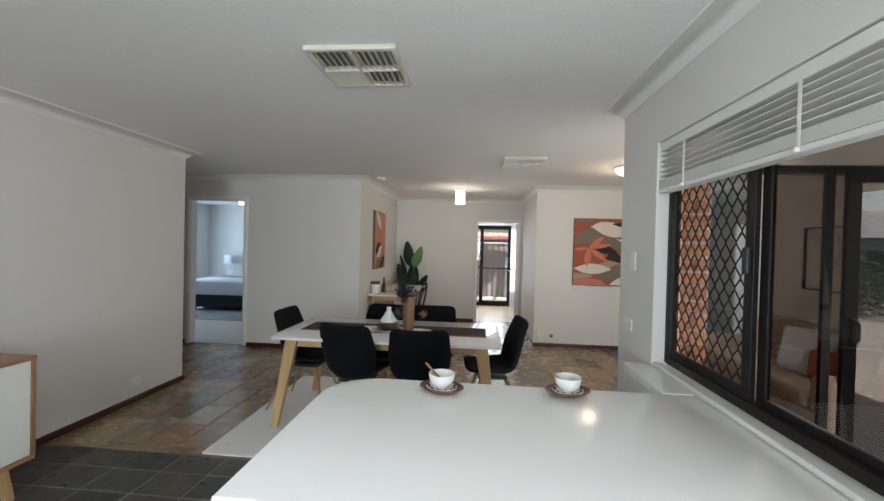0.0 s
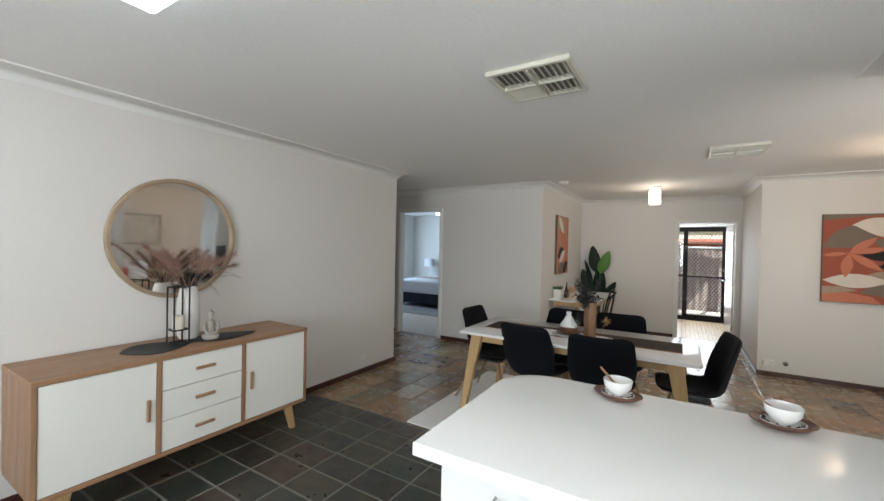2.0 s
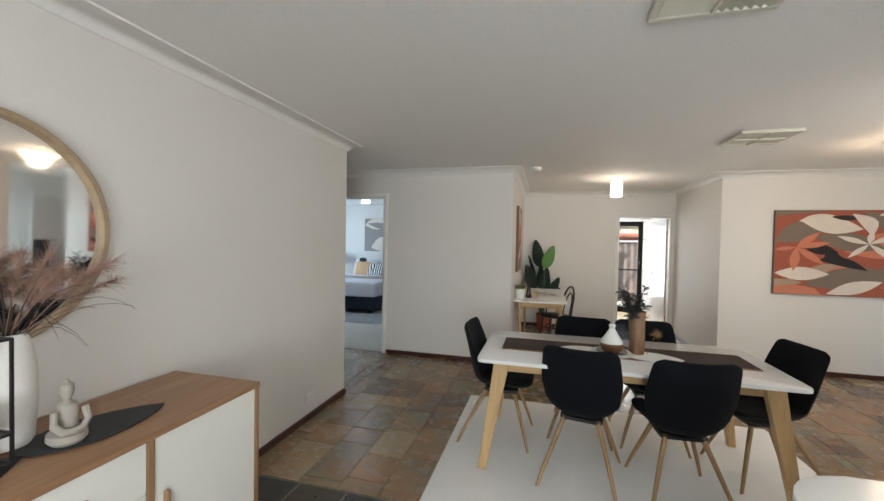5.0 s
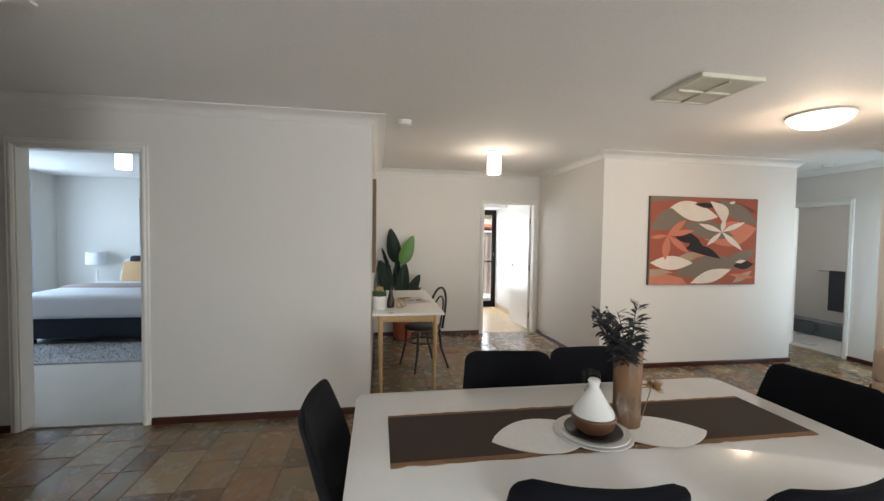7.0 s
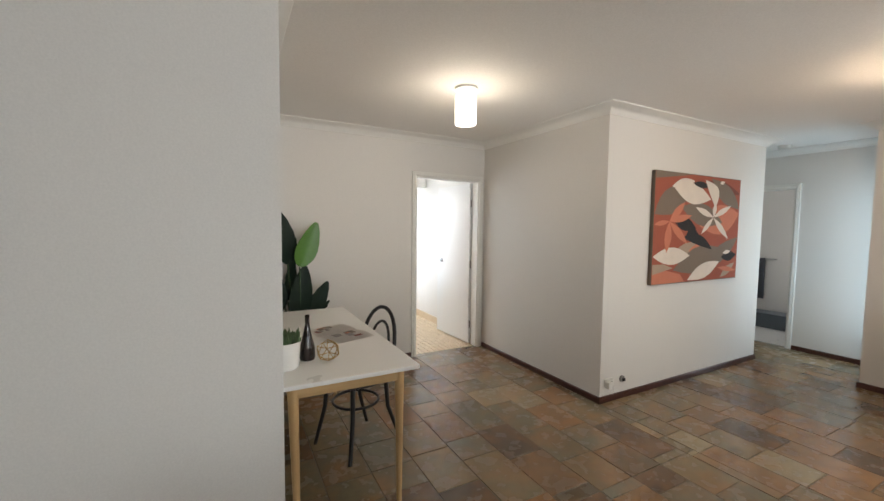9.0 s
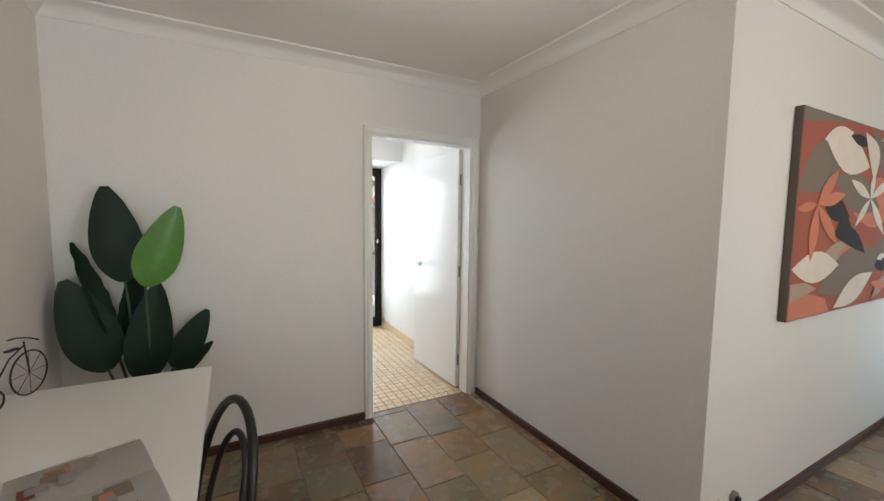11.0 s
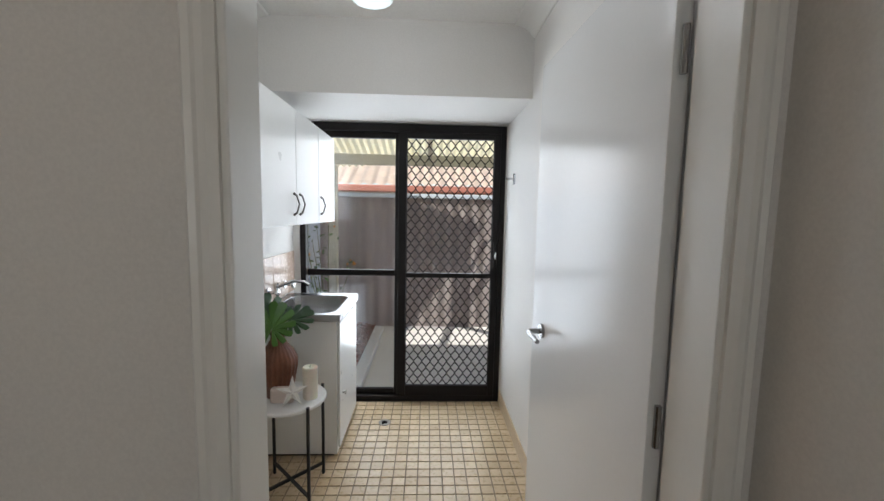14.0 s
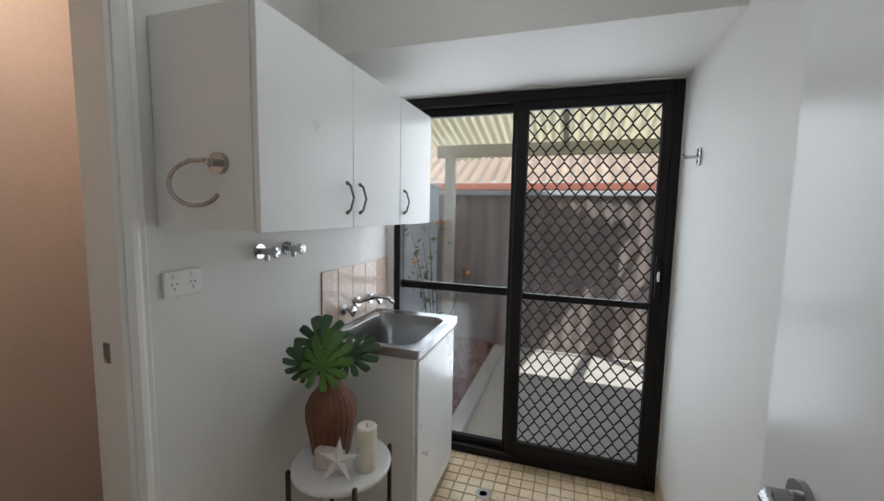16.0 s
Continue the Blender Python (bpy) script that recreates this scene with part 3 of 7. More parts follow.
for a in ((-1.4, -1.36, -3.09, -3.03, 0.35, 2.3), (0.86, 0.9, -3.09, -3.03, 0.35, 2.3), (-1.36, 0.86, -3.09, -3.03, 2.26, 2.3), (-1.36, 0.86, -3.09, -3.03, 0.35, 0.39), (-0.27, -0.23, -3.09, -3.03, 0.39, 2.26)):
    part("frame", box(*a, 0.003), BLACKAL, swin)
glass = part("pane", box(-1.36, 0.86, -3.062, -3.058, 0.39, 2.26), PANE, swin)
glass.visible_shadow = False


leaf = thing("door_laundry", pose(1.178, 8.425, 0.0, 0, 0, 92.4), "glossy white flush laundry door standing open", "door", kind="structure")
panel = part("leaf", box(0.0, 0.775, -0.004, 0.031, 0.012, 1.99, 0.002), DOORW, leaf)
for side, y in ((1, 0.031),):
    h = part("door_handle", tube([(0.655, y, 1.0), (0.655, y + 0.011, 1.0)], 0.027, 22), STEEL, leaf, "brushed steel lever handle", True)
    part("lever", tube([(0.655, y + 0.010, 1.0), (0.655, y + 0.046, 1.0), (0.642, y + 0.055, 1.0), (0.60, y + 0.057, 0.999), (0.545, y + 0.055, 0.995)], [0.010, 0.010, 0.010, 0.009, 0.008], 12), STEEL, h, smooth=True)
for z in (0.25, 1.0, 1.75):
    part("hinge", tube([(-0.006, 0.013, z - 0.045), (-0.006, 0.013, z + 0.045)], 0.007, 10), STEEL, leaf)

# ---- outdoors ----
DIRT = plain("dry_ground", (0.20, 0.17, 0.12), 0.95, var=0.3, scale=0.6, fine=25, bump=0.5)
solo("ground", box(-400, 400, -400, 400, -0.6, -0.13), DIRT, "dry open ground", "ground", kind="structure")
solo("pavement_laundry", box(-0.60, 5.0, 10.62, 12.60, -0.13, -0.03), CONC, "grey concrete paving behind the laundry", "pavement", kind="structure")
solo("pavement_patio", box(1.42, 14.0, -9.0, 2.92, -0.13, -0.04), plain("pale_pavers", (0.55, 0.52, 0.47), 0.85, var=0.15, bump=0.3), "pale paved patio", "pavement", kind="structure")
FENCE = plain("brown_grey_steel", (0.45, 0.395, 0.37), 0.55, var=0.08, bump=0.05)
FCAP = plain("pale_blue_steel_cap", (0.55, 0.60, 0.66), 0.5, bump=0.03)


def corrugated(x0, x1, put, pitch=0.09, deep=0.022):
    """A wavy sheet; put(u, wave, k) gives its two edges."""
    bm, rows = bmnew(), []
    n = int((x1 - x0) / pitch * 8)
    for k in range(n + 1):
        u = x0 + (x1 - x0) * k / n
        w = deep * math.sin(2 * math.pi * (u - x0) / pitch)
        rows.append([bm.verts.new(p) for p in put(u, w)])
    for a, b in zip(rows, rows[1:]):
        bm.faces.new((a[0], b[0], b[1], a[1]))
    bmesh.ops.solidify(bm, geom=list(bm.faces), thickness=0.002)
    return bm


fence = thing("fence", pose(0, 12.62, -0.05), "grey-brown corrugated steel fence with a pale cap", "fence")
for k in range(4):
    part("sheet", corrugated(-2.2 + k * 2.0, -0.2 + k * 2.0 - 0.012, lambda u, w: ((u, w * 0.9, 0.0), (u, w * 0.9, 1.66)), 0.165, 0.015), FENCE, fence, smooth=True)
for k in range(5):
    part("post", box(-2.23 + k * 2.0, -2.19 + k * 2.0, 0.032, 0.08, 0, 1.66, 0.003), FENCE, fence)
part("cap_rail", box(-2.25, 5.85, -0.036, 0.086, 1.655, 1.705, 0.006), FCAP, fence)
side = thing("side_fence", pose(-0.64, 11.62, -0.05), "pale sunlit side wall of the yard", "wall")
part("panel", box(-0.05, 0.0, -0.99, 0.955, 0, 1.72, 0.004), plain("pale_blue_render", (0.62, 0.68, 0.78), 0.8, bump=0.3), side)
part("coping", box(-0.07, 0.02, -0.99, 0.955, 1.72, 1.76, 0.006), FCAP, side)

ROOFSHEET = plain("translucent_roof_sheet", (0.74, 0.70, 0.56), 0.5, var=0.05, bump=0.02)
ROOFSHEET.node_tree.nodes["Principled BSDF"].inputs["Transmission Weight"].default_value = 0.0


def sheet_light(m):
    """Lets part of the daylight through the cream roof sheet."""
    t = m.node_tree
    b, o = t.nodes["Principled BSDF"], t.nodes["Material Output"]
    tr, mx = t.nodes.new("ShaderNodeBsdfTranslucent"), t.nodes.new("ShaderNodeMixShader")
    tr.inputs[0].default_value = (0.90, 0.86, 0.66, 1)
    mx.inputs[0].default_value = 0.62
    link(t, b.outputs[0], mx.inputs[1])
    link(t, tr.outputs[0], mx.inputs[2])
    link(t, mx.outputs[0], o.inputs["Surface"])


sheet_light(ROOFSHEET)
BEAM = plain("cream_painted_beam", (0.62, 0.58, 0.48), 0.6, bump=0.1)
pergola = thing("pergola", pose(0, 0, -0.03), "cream timber pergola with corrugated translucent roof sheets", "pergola")
part("roof_sheet", corrugated(-0.55, 1.84, lambda u, w: ((u, 10.66, 2.50 + w), (u, 12.25 + (1.84 - u) * 0.137, 2.08 - (1.84 - u) * 0.0362 + w)), 0.076, 0.012), ROOFSHEET, pergola, smooth=True)
for x in (-0.42, 0.35, 1.15, 1.81):
    bm = box(x - 0.022, x + 0.022, 0, 1.46, -0.09, 0)
    bmesh.ops.rotate(bm, verts=bm.verts, cent=(0, 0, 0), matrix=Matrix.Rotation(math.atan2(-0.40, 1.51), 3, "X"))
    bmesh.ops.translate(bm, verts=bm.verts, vec=(x, 10.66, 2.485))
    part("rafter", bm, BEAM, pergola)
part("beam", box(-0.50, 1.83, 12.07, 12.12, 1.97, 2.085, 0.004), BEAM, pergola)
part("wall_plate", box(-0.50, 2.40, 10.622, 10.66, 2.36, 2.48, 0.004), BEAM, pergola)
# Unseen strut, placed only to cast a thin diagonal shadow on the fence.
part("brace", tube([(1.91, 12.2, 1.93), (2.31, 11.5, 2.46)], 0.028, 8), BEAM, pergola)
for x in (-0.36, 1.78):
    part("post", box(x - 0.045, x + 0.045, 12.03, 12.12, 0, 1.97, 0.004), BEAM, pergola)
part("batten", box(-0.55, 2.40, 11.40, 11.44, 2.275, 2.30), BEAM, pergola)

MULCH = tile_mat("red_bark", (0.20, 0.055, 0.035), (0.34, 0.11, 0.07), True, 0.9)
bm = bmnew()
rnd = random.Random(4)
for k in range(1500):
    x, y, s = rnd.uniform(-0.58, 0.05), rnd.uniform(10.66, 12.56), rnd.uniform(0.008, 0.024)
    m = pose(x, y, rnd.uniform(-0.03, 0.03), rnd.uniform(0, 360), rnd.uniform(0, 360), rnd.uniform(0, 360)) @ Matrix.Diagonal((s * 1.6, s, s * 0.4, 1))
    bmesh.ops.create_cube(bm, size=1.0, matrix=m)
solo("mulch", bm, MULCH, "red-brown bark mulch in the garden bed", "mulch", kind="stuff")
solo("garden_bed", box(-0.58, 0.05, 10.66, 12.56, -0.03, -0.006), plain("bark_soil", (0.12, 0.05, 0.035), 0.95, bump=0.6), "garden bed of red-brown bark", "garden bed", kind="structure")
solo("garden_kerb", box(0.06, 0.17, 10.66, 12.40, -0.03, 0.035, 0.010), CONC, "pale concrete edging along the garden bed", "kerb")

LEAFG = plain("garden_leaf", (0.10, 0.17, 0.05), 0.55, var=0.35, scale=12, bump=0.1)
FLOWER = plain("orange_petal", (0.75, 0.32, 0.06), 0.6, var=0.2, scale=20)
shrub = thing("flowering_shrub", pose(-0.30, 11.55, -0.006), "leggy green shrub with small orange flowers", "shrub")
rnd = random.Random(9)
stems, leaves, petals = bmnew(), bmnew(), bmnew()
for k in range(6):
    a, h = rnd.uniform(0, 6.28), rnd.uniform(0.75, 1.32)
    pts = [Vector((0.02 * math.cos(a), 0.02 * math.sin(a), 0)) + Vector((math.cos(a) * 0.22 * f ** 1.5, math.sin(a) * 0.22 * f ** 1.5, h * f)) for f in (0, 0.3, 0.6, 0.85, 1)]
    add_tube(stems, pts, [0.007, 0.006, 0.005, 0.003, 0.002], 5)
    for j in range(15):
        f = rnd.uniform(0.35, 1.0)
        p = pts[0].lerp(pts[-1], f) + Vector((rnd.uniform(-0.08, 0.08), rnd.uniform(-0.08, 0.08), rnd.uniform(-0.03, 0.05)))
        m = Matrix.Translation(p) @ pose(0, 0, 0, rnd.uniform(-60, 60), rnd.uniform(-60, 60), rnd.uniform(0, 360))
        vs = [leaves.verts.new(m @ Vector(c)) for c in ((0, 0, 0), (0.012, 0.02, 0.003), (0.009, 0.042, 0), (0, 0.058, -0.004), (-0.009, 0.042, 0), (-0.012, 0.02, 0.003))]
        leaves.faces.new(vs)
    for j in range(5):
        p = pts[-1] + Vector((rnd.uniform(-0.05, 0.05), rnd.uniform(-0.05, 0.05), rnd.uniform(-0.02, 0.04)))
        if k % 2 == 0:
            bmesh.ops.create_icosphere(petals, subdivisions=1, radius=rnd.uniform(0.009, 0.016), matrix=Matrix.Translation(p))
part("stems", stems, plain("green_stem", (0.14, 0.16, 0.06), 0.7), shrub)
part("foliage", leaves, LEAFG, shrub)
tagged(part("flowers", petals, FLOWER, shrub), "small orange flowers", kind="stuff")

house = thing("neighbour_house", pose(0, 15.6, -0.13), "neighbour house with red brick wall and terracotta roof", "house")
part("wall", box(-6, 9, 0, 0.25, 0, 1.95), plain("far_red_brick", (0.36, 0.10, 0.06), 0.9, var=0.2, scale=6), house)
part("gutter", box(-6.3, 9.3, -0.42, -0.28, 1.93, 2.06, 0.02), plain("red_gutter", (0.50, 0.19, 0.12), 0.5), house)
part("eave", box(-6.3, 9.3, -0.30, 0.0, 1.90, 1.93), BEAM, house)
roof = corrugated(-6.3, 9.3, lambda u, w: ((u, -0.40, 2.07 + w), (u, 3.2, 3.9 + w)), 0.22, 0.022)
part("roof", roof, plain("faded_tiles", (0.76, 0.63, 0.50), 0.8, var=0.25, scale=5, bump=0.2), house, smooth=True)

# patio beyond the kitchen window
shelter = thing("patio_roof", pose(0, 0, -0.04), "corrugated patio roof on cream posts", "patio roof")
part("roof_sheet", corrugated(1.60, 6.2, lambda u, w: ((u, 2.70, 2.62 + w), (u, -8.5, 2.42 + w)), 0.076, 0.010), ROOFSHEET, shelter, smooth=True)
for y in (2.4, 0.2, -2.0, -4.2, -6.4):
    part("rafter", box(1.60, 6.2, y - 0.025, y + 0.025, 2.42 + (y + 8.5) * 0.0178 - 0.12, 2.40 + (y + 8.5) * 0.0178, 0.004), BEAM, shelter)
for x, y in ((6.1, 2.4), (6.1, -2.0), (6.1, -6.4)):
    part("post", box(x - 0.05, x + 0.05, y - 0.05, y + 0.05, 0, 2.44, 0.005), BEAM, shelter)
pier = thing("wall_patio_brick", pose(0, 0, 0), "orange face-brick outer wall beside the patio door", "wall", kind="structure")
part("mortar", box(1.425, 1.70, 2.805, 2.918, -0.12, 2.50), MORTAR, pier)
bmb = mesh_of("brick", box(-0.114, 0.114, -0.05, 0.05, -0.037, 0.037, 0.004, 1), BRICK)
bmh = mesh_of("half_brick", box(-0.054, 0.054, -0.05, 0.05, -0.037, 0.037, 0.004, 1), BRICK)
for k in range(29):
    z = -0.02 + k * 0.086
    for x, me in (((1.535, bmb), (1.65 + 0.006, bmh)) if k % 2 else ((1.478, bmh), (1.60, bmb))):
        ob = new("brick", me)
        ob.parent, ob.location = pier, (x, 2.848, z)
solo("wall_patio_brick_rest", box(3.57, 3.86, 2.78, 2.92, -0.12, 2.5), BRICK, "orange brick outer wall", "wall", kind="structure")
solo("wall_dining_outer", box(3.86, 4.0, 2.78, 5.4, -0.12, 2.6), BRICK, "orange brick outer wall", "wall", kind="structure")


def hedge(x, y, w, d, h, seed, label):
    root = thing("garden_hedge", pose(x, y, -0.13), label, "hedge")
    r, bm, tw = random.Random(seed), bmnew(), bmnew()
    for k in range(14):
        a = r.uniform(0, 6.28)
        add_tube(tw, [(r.uniform(-w, w) * 0.5, r.uniform(-d, d) * 0.3, 0), (r.uniform(-w, w) * 0.6, r.uniform(-d, d) * 0.4, h * 0.8)], [0.02, 0.006], 5)
    for k in range(2600):
        u, v, t = r.uniform(-1, 1), r.uniform(-1, 1), r.random() ** 0.7
        lump = 0.8 + 0.2 * math.sin(5 * u + seed) * math.cos(4 * v)
        m = pose(u * w * (0.75 + 0.25 * t), v * d, 0.08 + t * h * lump, r.uniform(-70, 70), r.uniform(-70, 70), r.uniform(0, 360))
        s = r.uniform(0.03, 0.07)
        bm.faces.new([bm.verts.new(m @ Vector((cx * s, cy * s, 0))) for cx, cy in ((0, -1), (0.5, -0.2), (0.3, 0.7), (0, 1), (-0.4, 0.5), (-0.5, -0.3))])
    part("branches", tw, plain("bark", (0.12, 0.08, 0.05), 0.9), root)
    part("foliage", bm, LEAFG, root)


hedge(10.2, -5.6, 2.6, 0.7, 1.2, 3, "green leafy garden hedge beyond the patio")
hedge(12.6, -7.4, 2.6, 0.9, 1.9, 8, "taller green shrubs by the garden fence")
far = thing("far_house", pose(19.5, -14.5, -0.13, 0, 0, -135), "pale far house with a blue-grey roof", "house")
part("wall", box(-6, 6, 0, 5, 0, 2.4), plain("pale_blue_render_far", (0.50, 0.56, 0.62), 0.9), far)
bm = slab([(-6.4, -0.5), (6.4, -0.5), (6.4, 5.5), (-6.4, 5.5)], 2.4, 2.5)
bmesh.ops.translate(bm, verts=[v for v in bm.verts if v.co.z > 2.45 and v.co.y > 2], vec=(0, -3.0, 1.5))
part("roof", bm, plain("blue_grey_roof", (0.22, 0.27, 0.34), 0.6), far)
for x in (-4, 0, 4):
    part("window", box(x - 0.7, x + 0.7, -0.03, 0.02, 0.9, 1.9), plain("dark_glass", (0.04, 0.05, 0.06), 0.1), far)

# ---- kitchen ----
top = slab(rounded(-0.28, 1.298, 1.245, 2.125, 0.20, 8, (0, 0, 0, 1)), 0.858, 0.900, 0.005)
bench = thing("benchtop", pose(0, 0, 0), "white stone peninsula benchtop with a rounded corner", "benchtop")
part("slab", top, BENCHTOP, bench, smooth=True)
part("return_ledge", box(1.165, 1.298, 2.128, 2.60, 0.862, 0.902, 0.004), BENCHTOP, bench)
part("window_board", box(1.303, 1.352, -1.18, 2.556, 0.902, 0.922, 0.004), TRIMW, bench)
for k in range(3):
    x0 = -0.21 + k * 0.502
    unit = thing("base_cabinet", pose(x0, 1.30, 0), "white laminate base cabinet under the benchtop", "cabinet", "base cabinets")
    part("body", box(0, 0.50, 0.021, 0.62, 0.10, 0.857, 0.002), WHITELAM, unit)
    part("plinth", box(0, 0.50, 0.06, 0.60, 0.0, 0.10), plain("grey_plinth", (0.35, 0.35, 0.34), 0.5), unit)
    for z0, z1 in ((0.66, 0.835), (0.39, 0.655), (0.11, 0.385)):
        d = part("drawer", box(0.003, 0.497, 0.0, 0.019, z0, z1, 0.003), WHITELAM, unit)
        part("handle", tube([(0.19, -0.001, z1 - 0.05), (0.19, -0.025, z1 - 0.05), (0.31, -0.025, z1 - 0.05), (0.31, -0.001, z1 - 0.05)], 0.005, 8), STEEL, d)
nib = solo("wall_nib", box(1.168, 1.299, 2.13, 2.59, 0.0, 0.861), WALL, "low painted nib wall under the window ledge", "wall", kind="structure")

CERAMIC = plain("white_glazed_ceramic", (0.82, 0.81, 0.78), 0.12, var=0.02, bump=0.0)
WALNUT = wood("walnut_saucer", (0.06, 0.022, 0.012), (0.17, 0.070, 0.040), (3, 30, 30), 0.35)
PATTERN = plain("black_glaze", (0.02, 0.02, 0.02), 0.2)
STICK = wood("stick_wood", (0.22, 0.10, 0.05), (0.34, 0.17, 0.08), (40, 40, 4))


def teacup(x, y, rz):
    dish = thing("saucer", pose(x, y, 0.900, 0, 0, rz), "oval dark walnut saucer on the benchtop", "saucer", "cups and saucers")
    part("dish", lathe([(0.0, 0.0), (0.050, 0.0), (0.075, 0.010), (0.096, 0.024), (0.093, 0.028), (0.070, 0.015), (0.0, 0.012)], 32, squash=0.72), WALNUT, dish, smooth=True)
    plate = thing("patterned_plate", pose(x, y, 0.9125, 0, 0, rz), "small white plate with a black leaf pattern", "plate", "cups and saucers")
    part("plate", lathe([(0.0, 0.0), (0.045, 0.0), (0.066, 0.010), (0.064, 0.013), (0.044, 0.004), (0.0, 0.004)], 32, squash=0.86), CERAMIC, plate, smooth=True)
    for k in range(12):
        a = math.pi * k / 6
        part("leaf_mark", tube([(0.050 * math.cos(a), 0.043 * math.sin(a), 0.0085), (0.061 * math.cos(a), 0.0525 * math.sin(a), 0.0128)], [0.003, 0.0055], 5), PATTERN, plate)
    cup = thing("cup", pose(x, y, 0.9170, 0, 0, rz), "round white ceramic bowl cup", "cup", "cups and saucers")
    part("bowl", lathe([(0.0, 0.0), (0.022, 0.0), (0.024, 0.006), (0.040, 0.016), (0.052, 0.036), (0.056, 0.062), (0.0535, 0.063), (0.049, 0.038), (0.036, 0.019), (0.0, 0.012)], 32), CERAMIC, cup, smooth=True)
    for k, d in enumerate((0.0, 0.014)):
        stick = thing("cinnamon_stick", pose(x, y, 0.930, 0, 0, rz), "thin brown stick resting in the cup", "stick", "cups and saucers")
        part("stick", tube([(0.012, d, 0.002), (-0.085, d * 0.5 + 0.03, 0.075)], 0.0032, 7), STICK, stick)


teacup(0.212, 2.005, -12)
teacup(0.742, 2.045, 8)

# ---- sideboard wall ----
OAK = wood("warm_oak_veneer", (0.24, 0.125, 0.062), (0.38, 0.215, 0.115), (40, 2.2, 40), 0.42)
OAKV = wood("warm_oak_upright", (0.23, 0.125, 0.066), (0.37, 0.215, 0.12), (40, 40, 2.2), 0.42)
PALEOAK = wood("pale_oak", (0.42, 0.26, 0.11), (0.60, 0.41, 0.20), (34, 34, 2.5), 0.4)
PALEOAKX = wood("pale_oak_rail", (0.42, 0.26, 0.11), (0.60, 0.41, 0.20), (2.5, 34, 34), 0.4)
SATIN = plain("satin_white_lacquer", (0.80, 0.79, 0.73), 0.35, var=0.02, bump=0.02)
sb = thing("sideboard", pose(-2.50, 1.645, 0), "oak sideboard with white doors and three drawers", "sideboard")
part("top", box(-0.262, 0.266, -0.820, 0.820, 0.786, 0.811, 0.003), OAK, sb)
part("bottom", box(-0.262, 0.262, -0.815, 0.815, 0.198, 0.222, 0.003), OAK, sb)
part("side_panel", box(-0.262, 0.262, -0.818, -0.796, 0.222, 0.786, 0.002), OAKV, sb)
part("side_panel", box(-0.262, 0.262, 0.796, 0.818, 0.222, 0.786, 0.002), OAKV, sb)
part("back_panel", box(-0.260, -0.248, -0.796, 0.796, 0.222, 0.786), OAKV, sb)
for y in (-0.268, 0.268):
    part("divider", box(-0.248, 0.262, y - 0.013, y + 0.013, 0.222, 0.786, 0.002), OAKV, sb)
for y0, y1, hy in ((-0.793, -0.284, -0.325), (0.284, 0.793, 0.325)):
    d = part("door", box(0.236, 0.256, y0, y1, 0.226, 0.782, 0.002), SATIN, sb, "satin white cabinet door")
    part("handle", box(0.256, 0.274, hy - 0.010, hy + 0.010, 0.44, 0.57, 0.006, 3), OAKV, d)
for k in range(3):
    z0 = 0.226 + k * 0.1865
    d = part("drawer", box(0.236, 0.256, -0.252, 0.252, z0, z0 + 0.1825, 0.002), SATIN, sb, "satin white drawer front")
    part("handle", box(0.256, 0.274, -0.062, 0.062, z0 + 0.082, z0 + 0.102, 0.006, 3), OAK, d)
for x, y in ((0.20, 0.68), (0.20, -0.68), (-0.2, 0.68), (-0.2, -0.68)):
    s = 1 if y > 0 else -1
    bm = bmnew()
    add_box(bm, x - 0.018, x + 0.018, y - 0.034, y + 0.034, 0, 0.198, 0.004)
    for v in bm.verts:
        f = 1 - v.co.z / 0.198
        v.co.y = y + (v.co.y - y) * (1 - 0.45 * f) + s * 0.035 * f
        v.co.x += (0.02 if x > 0 else -0.02) * f
    part("leg", bm, PALEOAK, sb)

mir = thing("round_mirror", pose(-2.774, 1.698, 1.53, 0, 1.2, 1.5), "round wall mirror in a thin pale timber frame", "mirror")
ring = lathe([(0.404, 0.0), (0.432, 0.0), (0.435, 0.006), (0.435, 0.034), (0.430, 0.038), (0.410, 0.038), (0.406, 0.030), (0.404, 0.012)], 96)
rot = Matrix.Rotation(radians(90), 3, "Y")
bmesh.ops.rotate(ring, verts=ring.verts, cent=(0, 0, 0), matrix=rot)
part("frame", ring, wood("pale_ash", (0.30, 0.21, 0.13), (0.42, 0.32, 0.21), (20, 20, 20)), mir, smooth=True)
disc = lathe([(0.0, 0.008), (0.405, 0.008), (0.405, 0.014), (0.0, 0.014)], 96)
bmesh.ops.rotate(disc, verts=disc.verts, cent=(0, 0, 0), matrix=rot)
part("glass", disc, MIRROR, mir)

FELT = plain("dark_leaf_mat", (0.018, 0.020, 0.023), 0.6, var=0.2, fine=200, bump=0.2)


def leaf_mat(m, length, width, tip):
    root = thing("leaf_mat", m, "dark leaf-shaped mat on the sideboard", "mat", "leaf mats")
    n = 16
    shape = lambda f: width * math.sin(math.pi * f ** tip) ** 0.75  # noqa: E731
    pts = [(length * k / n, shape(k / n)) for k in range(n + 1)] + [(length * k / n, -shape(k / n)) for k in range(n - 1, 0, -1)]
    part("mat", slab(pts, 0, 0.004), FELT, root)


leaf_mat(pose(-2.475, 1.685, 0.811, 0, 0, -93), 0.42, 0.165, 1.35)
leaf_mat(pose(-2.50, 1.66, 0.8155, 0, 0, 80), 0.46, 0.12, 0.8)

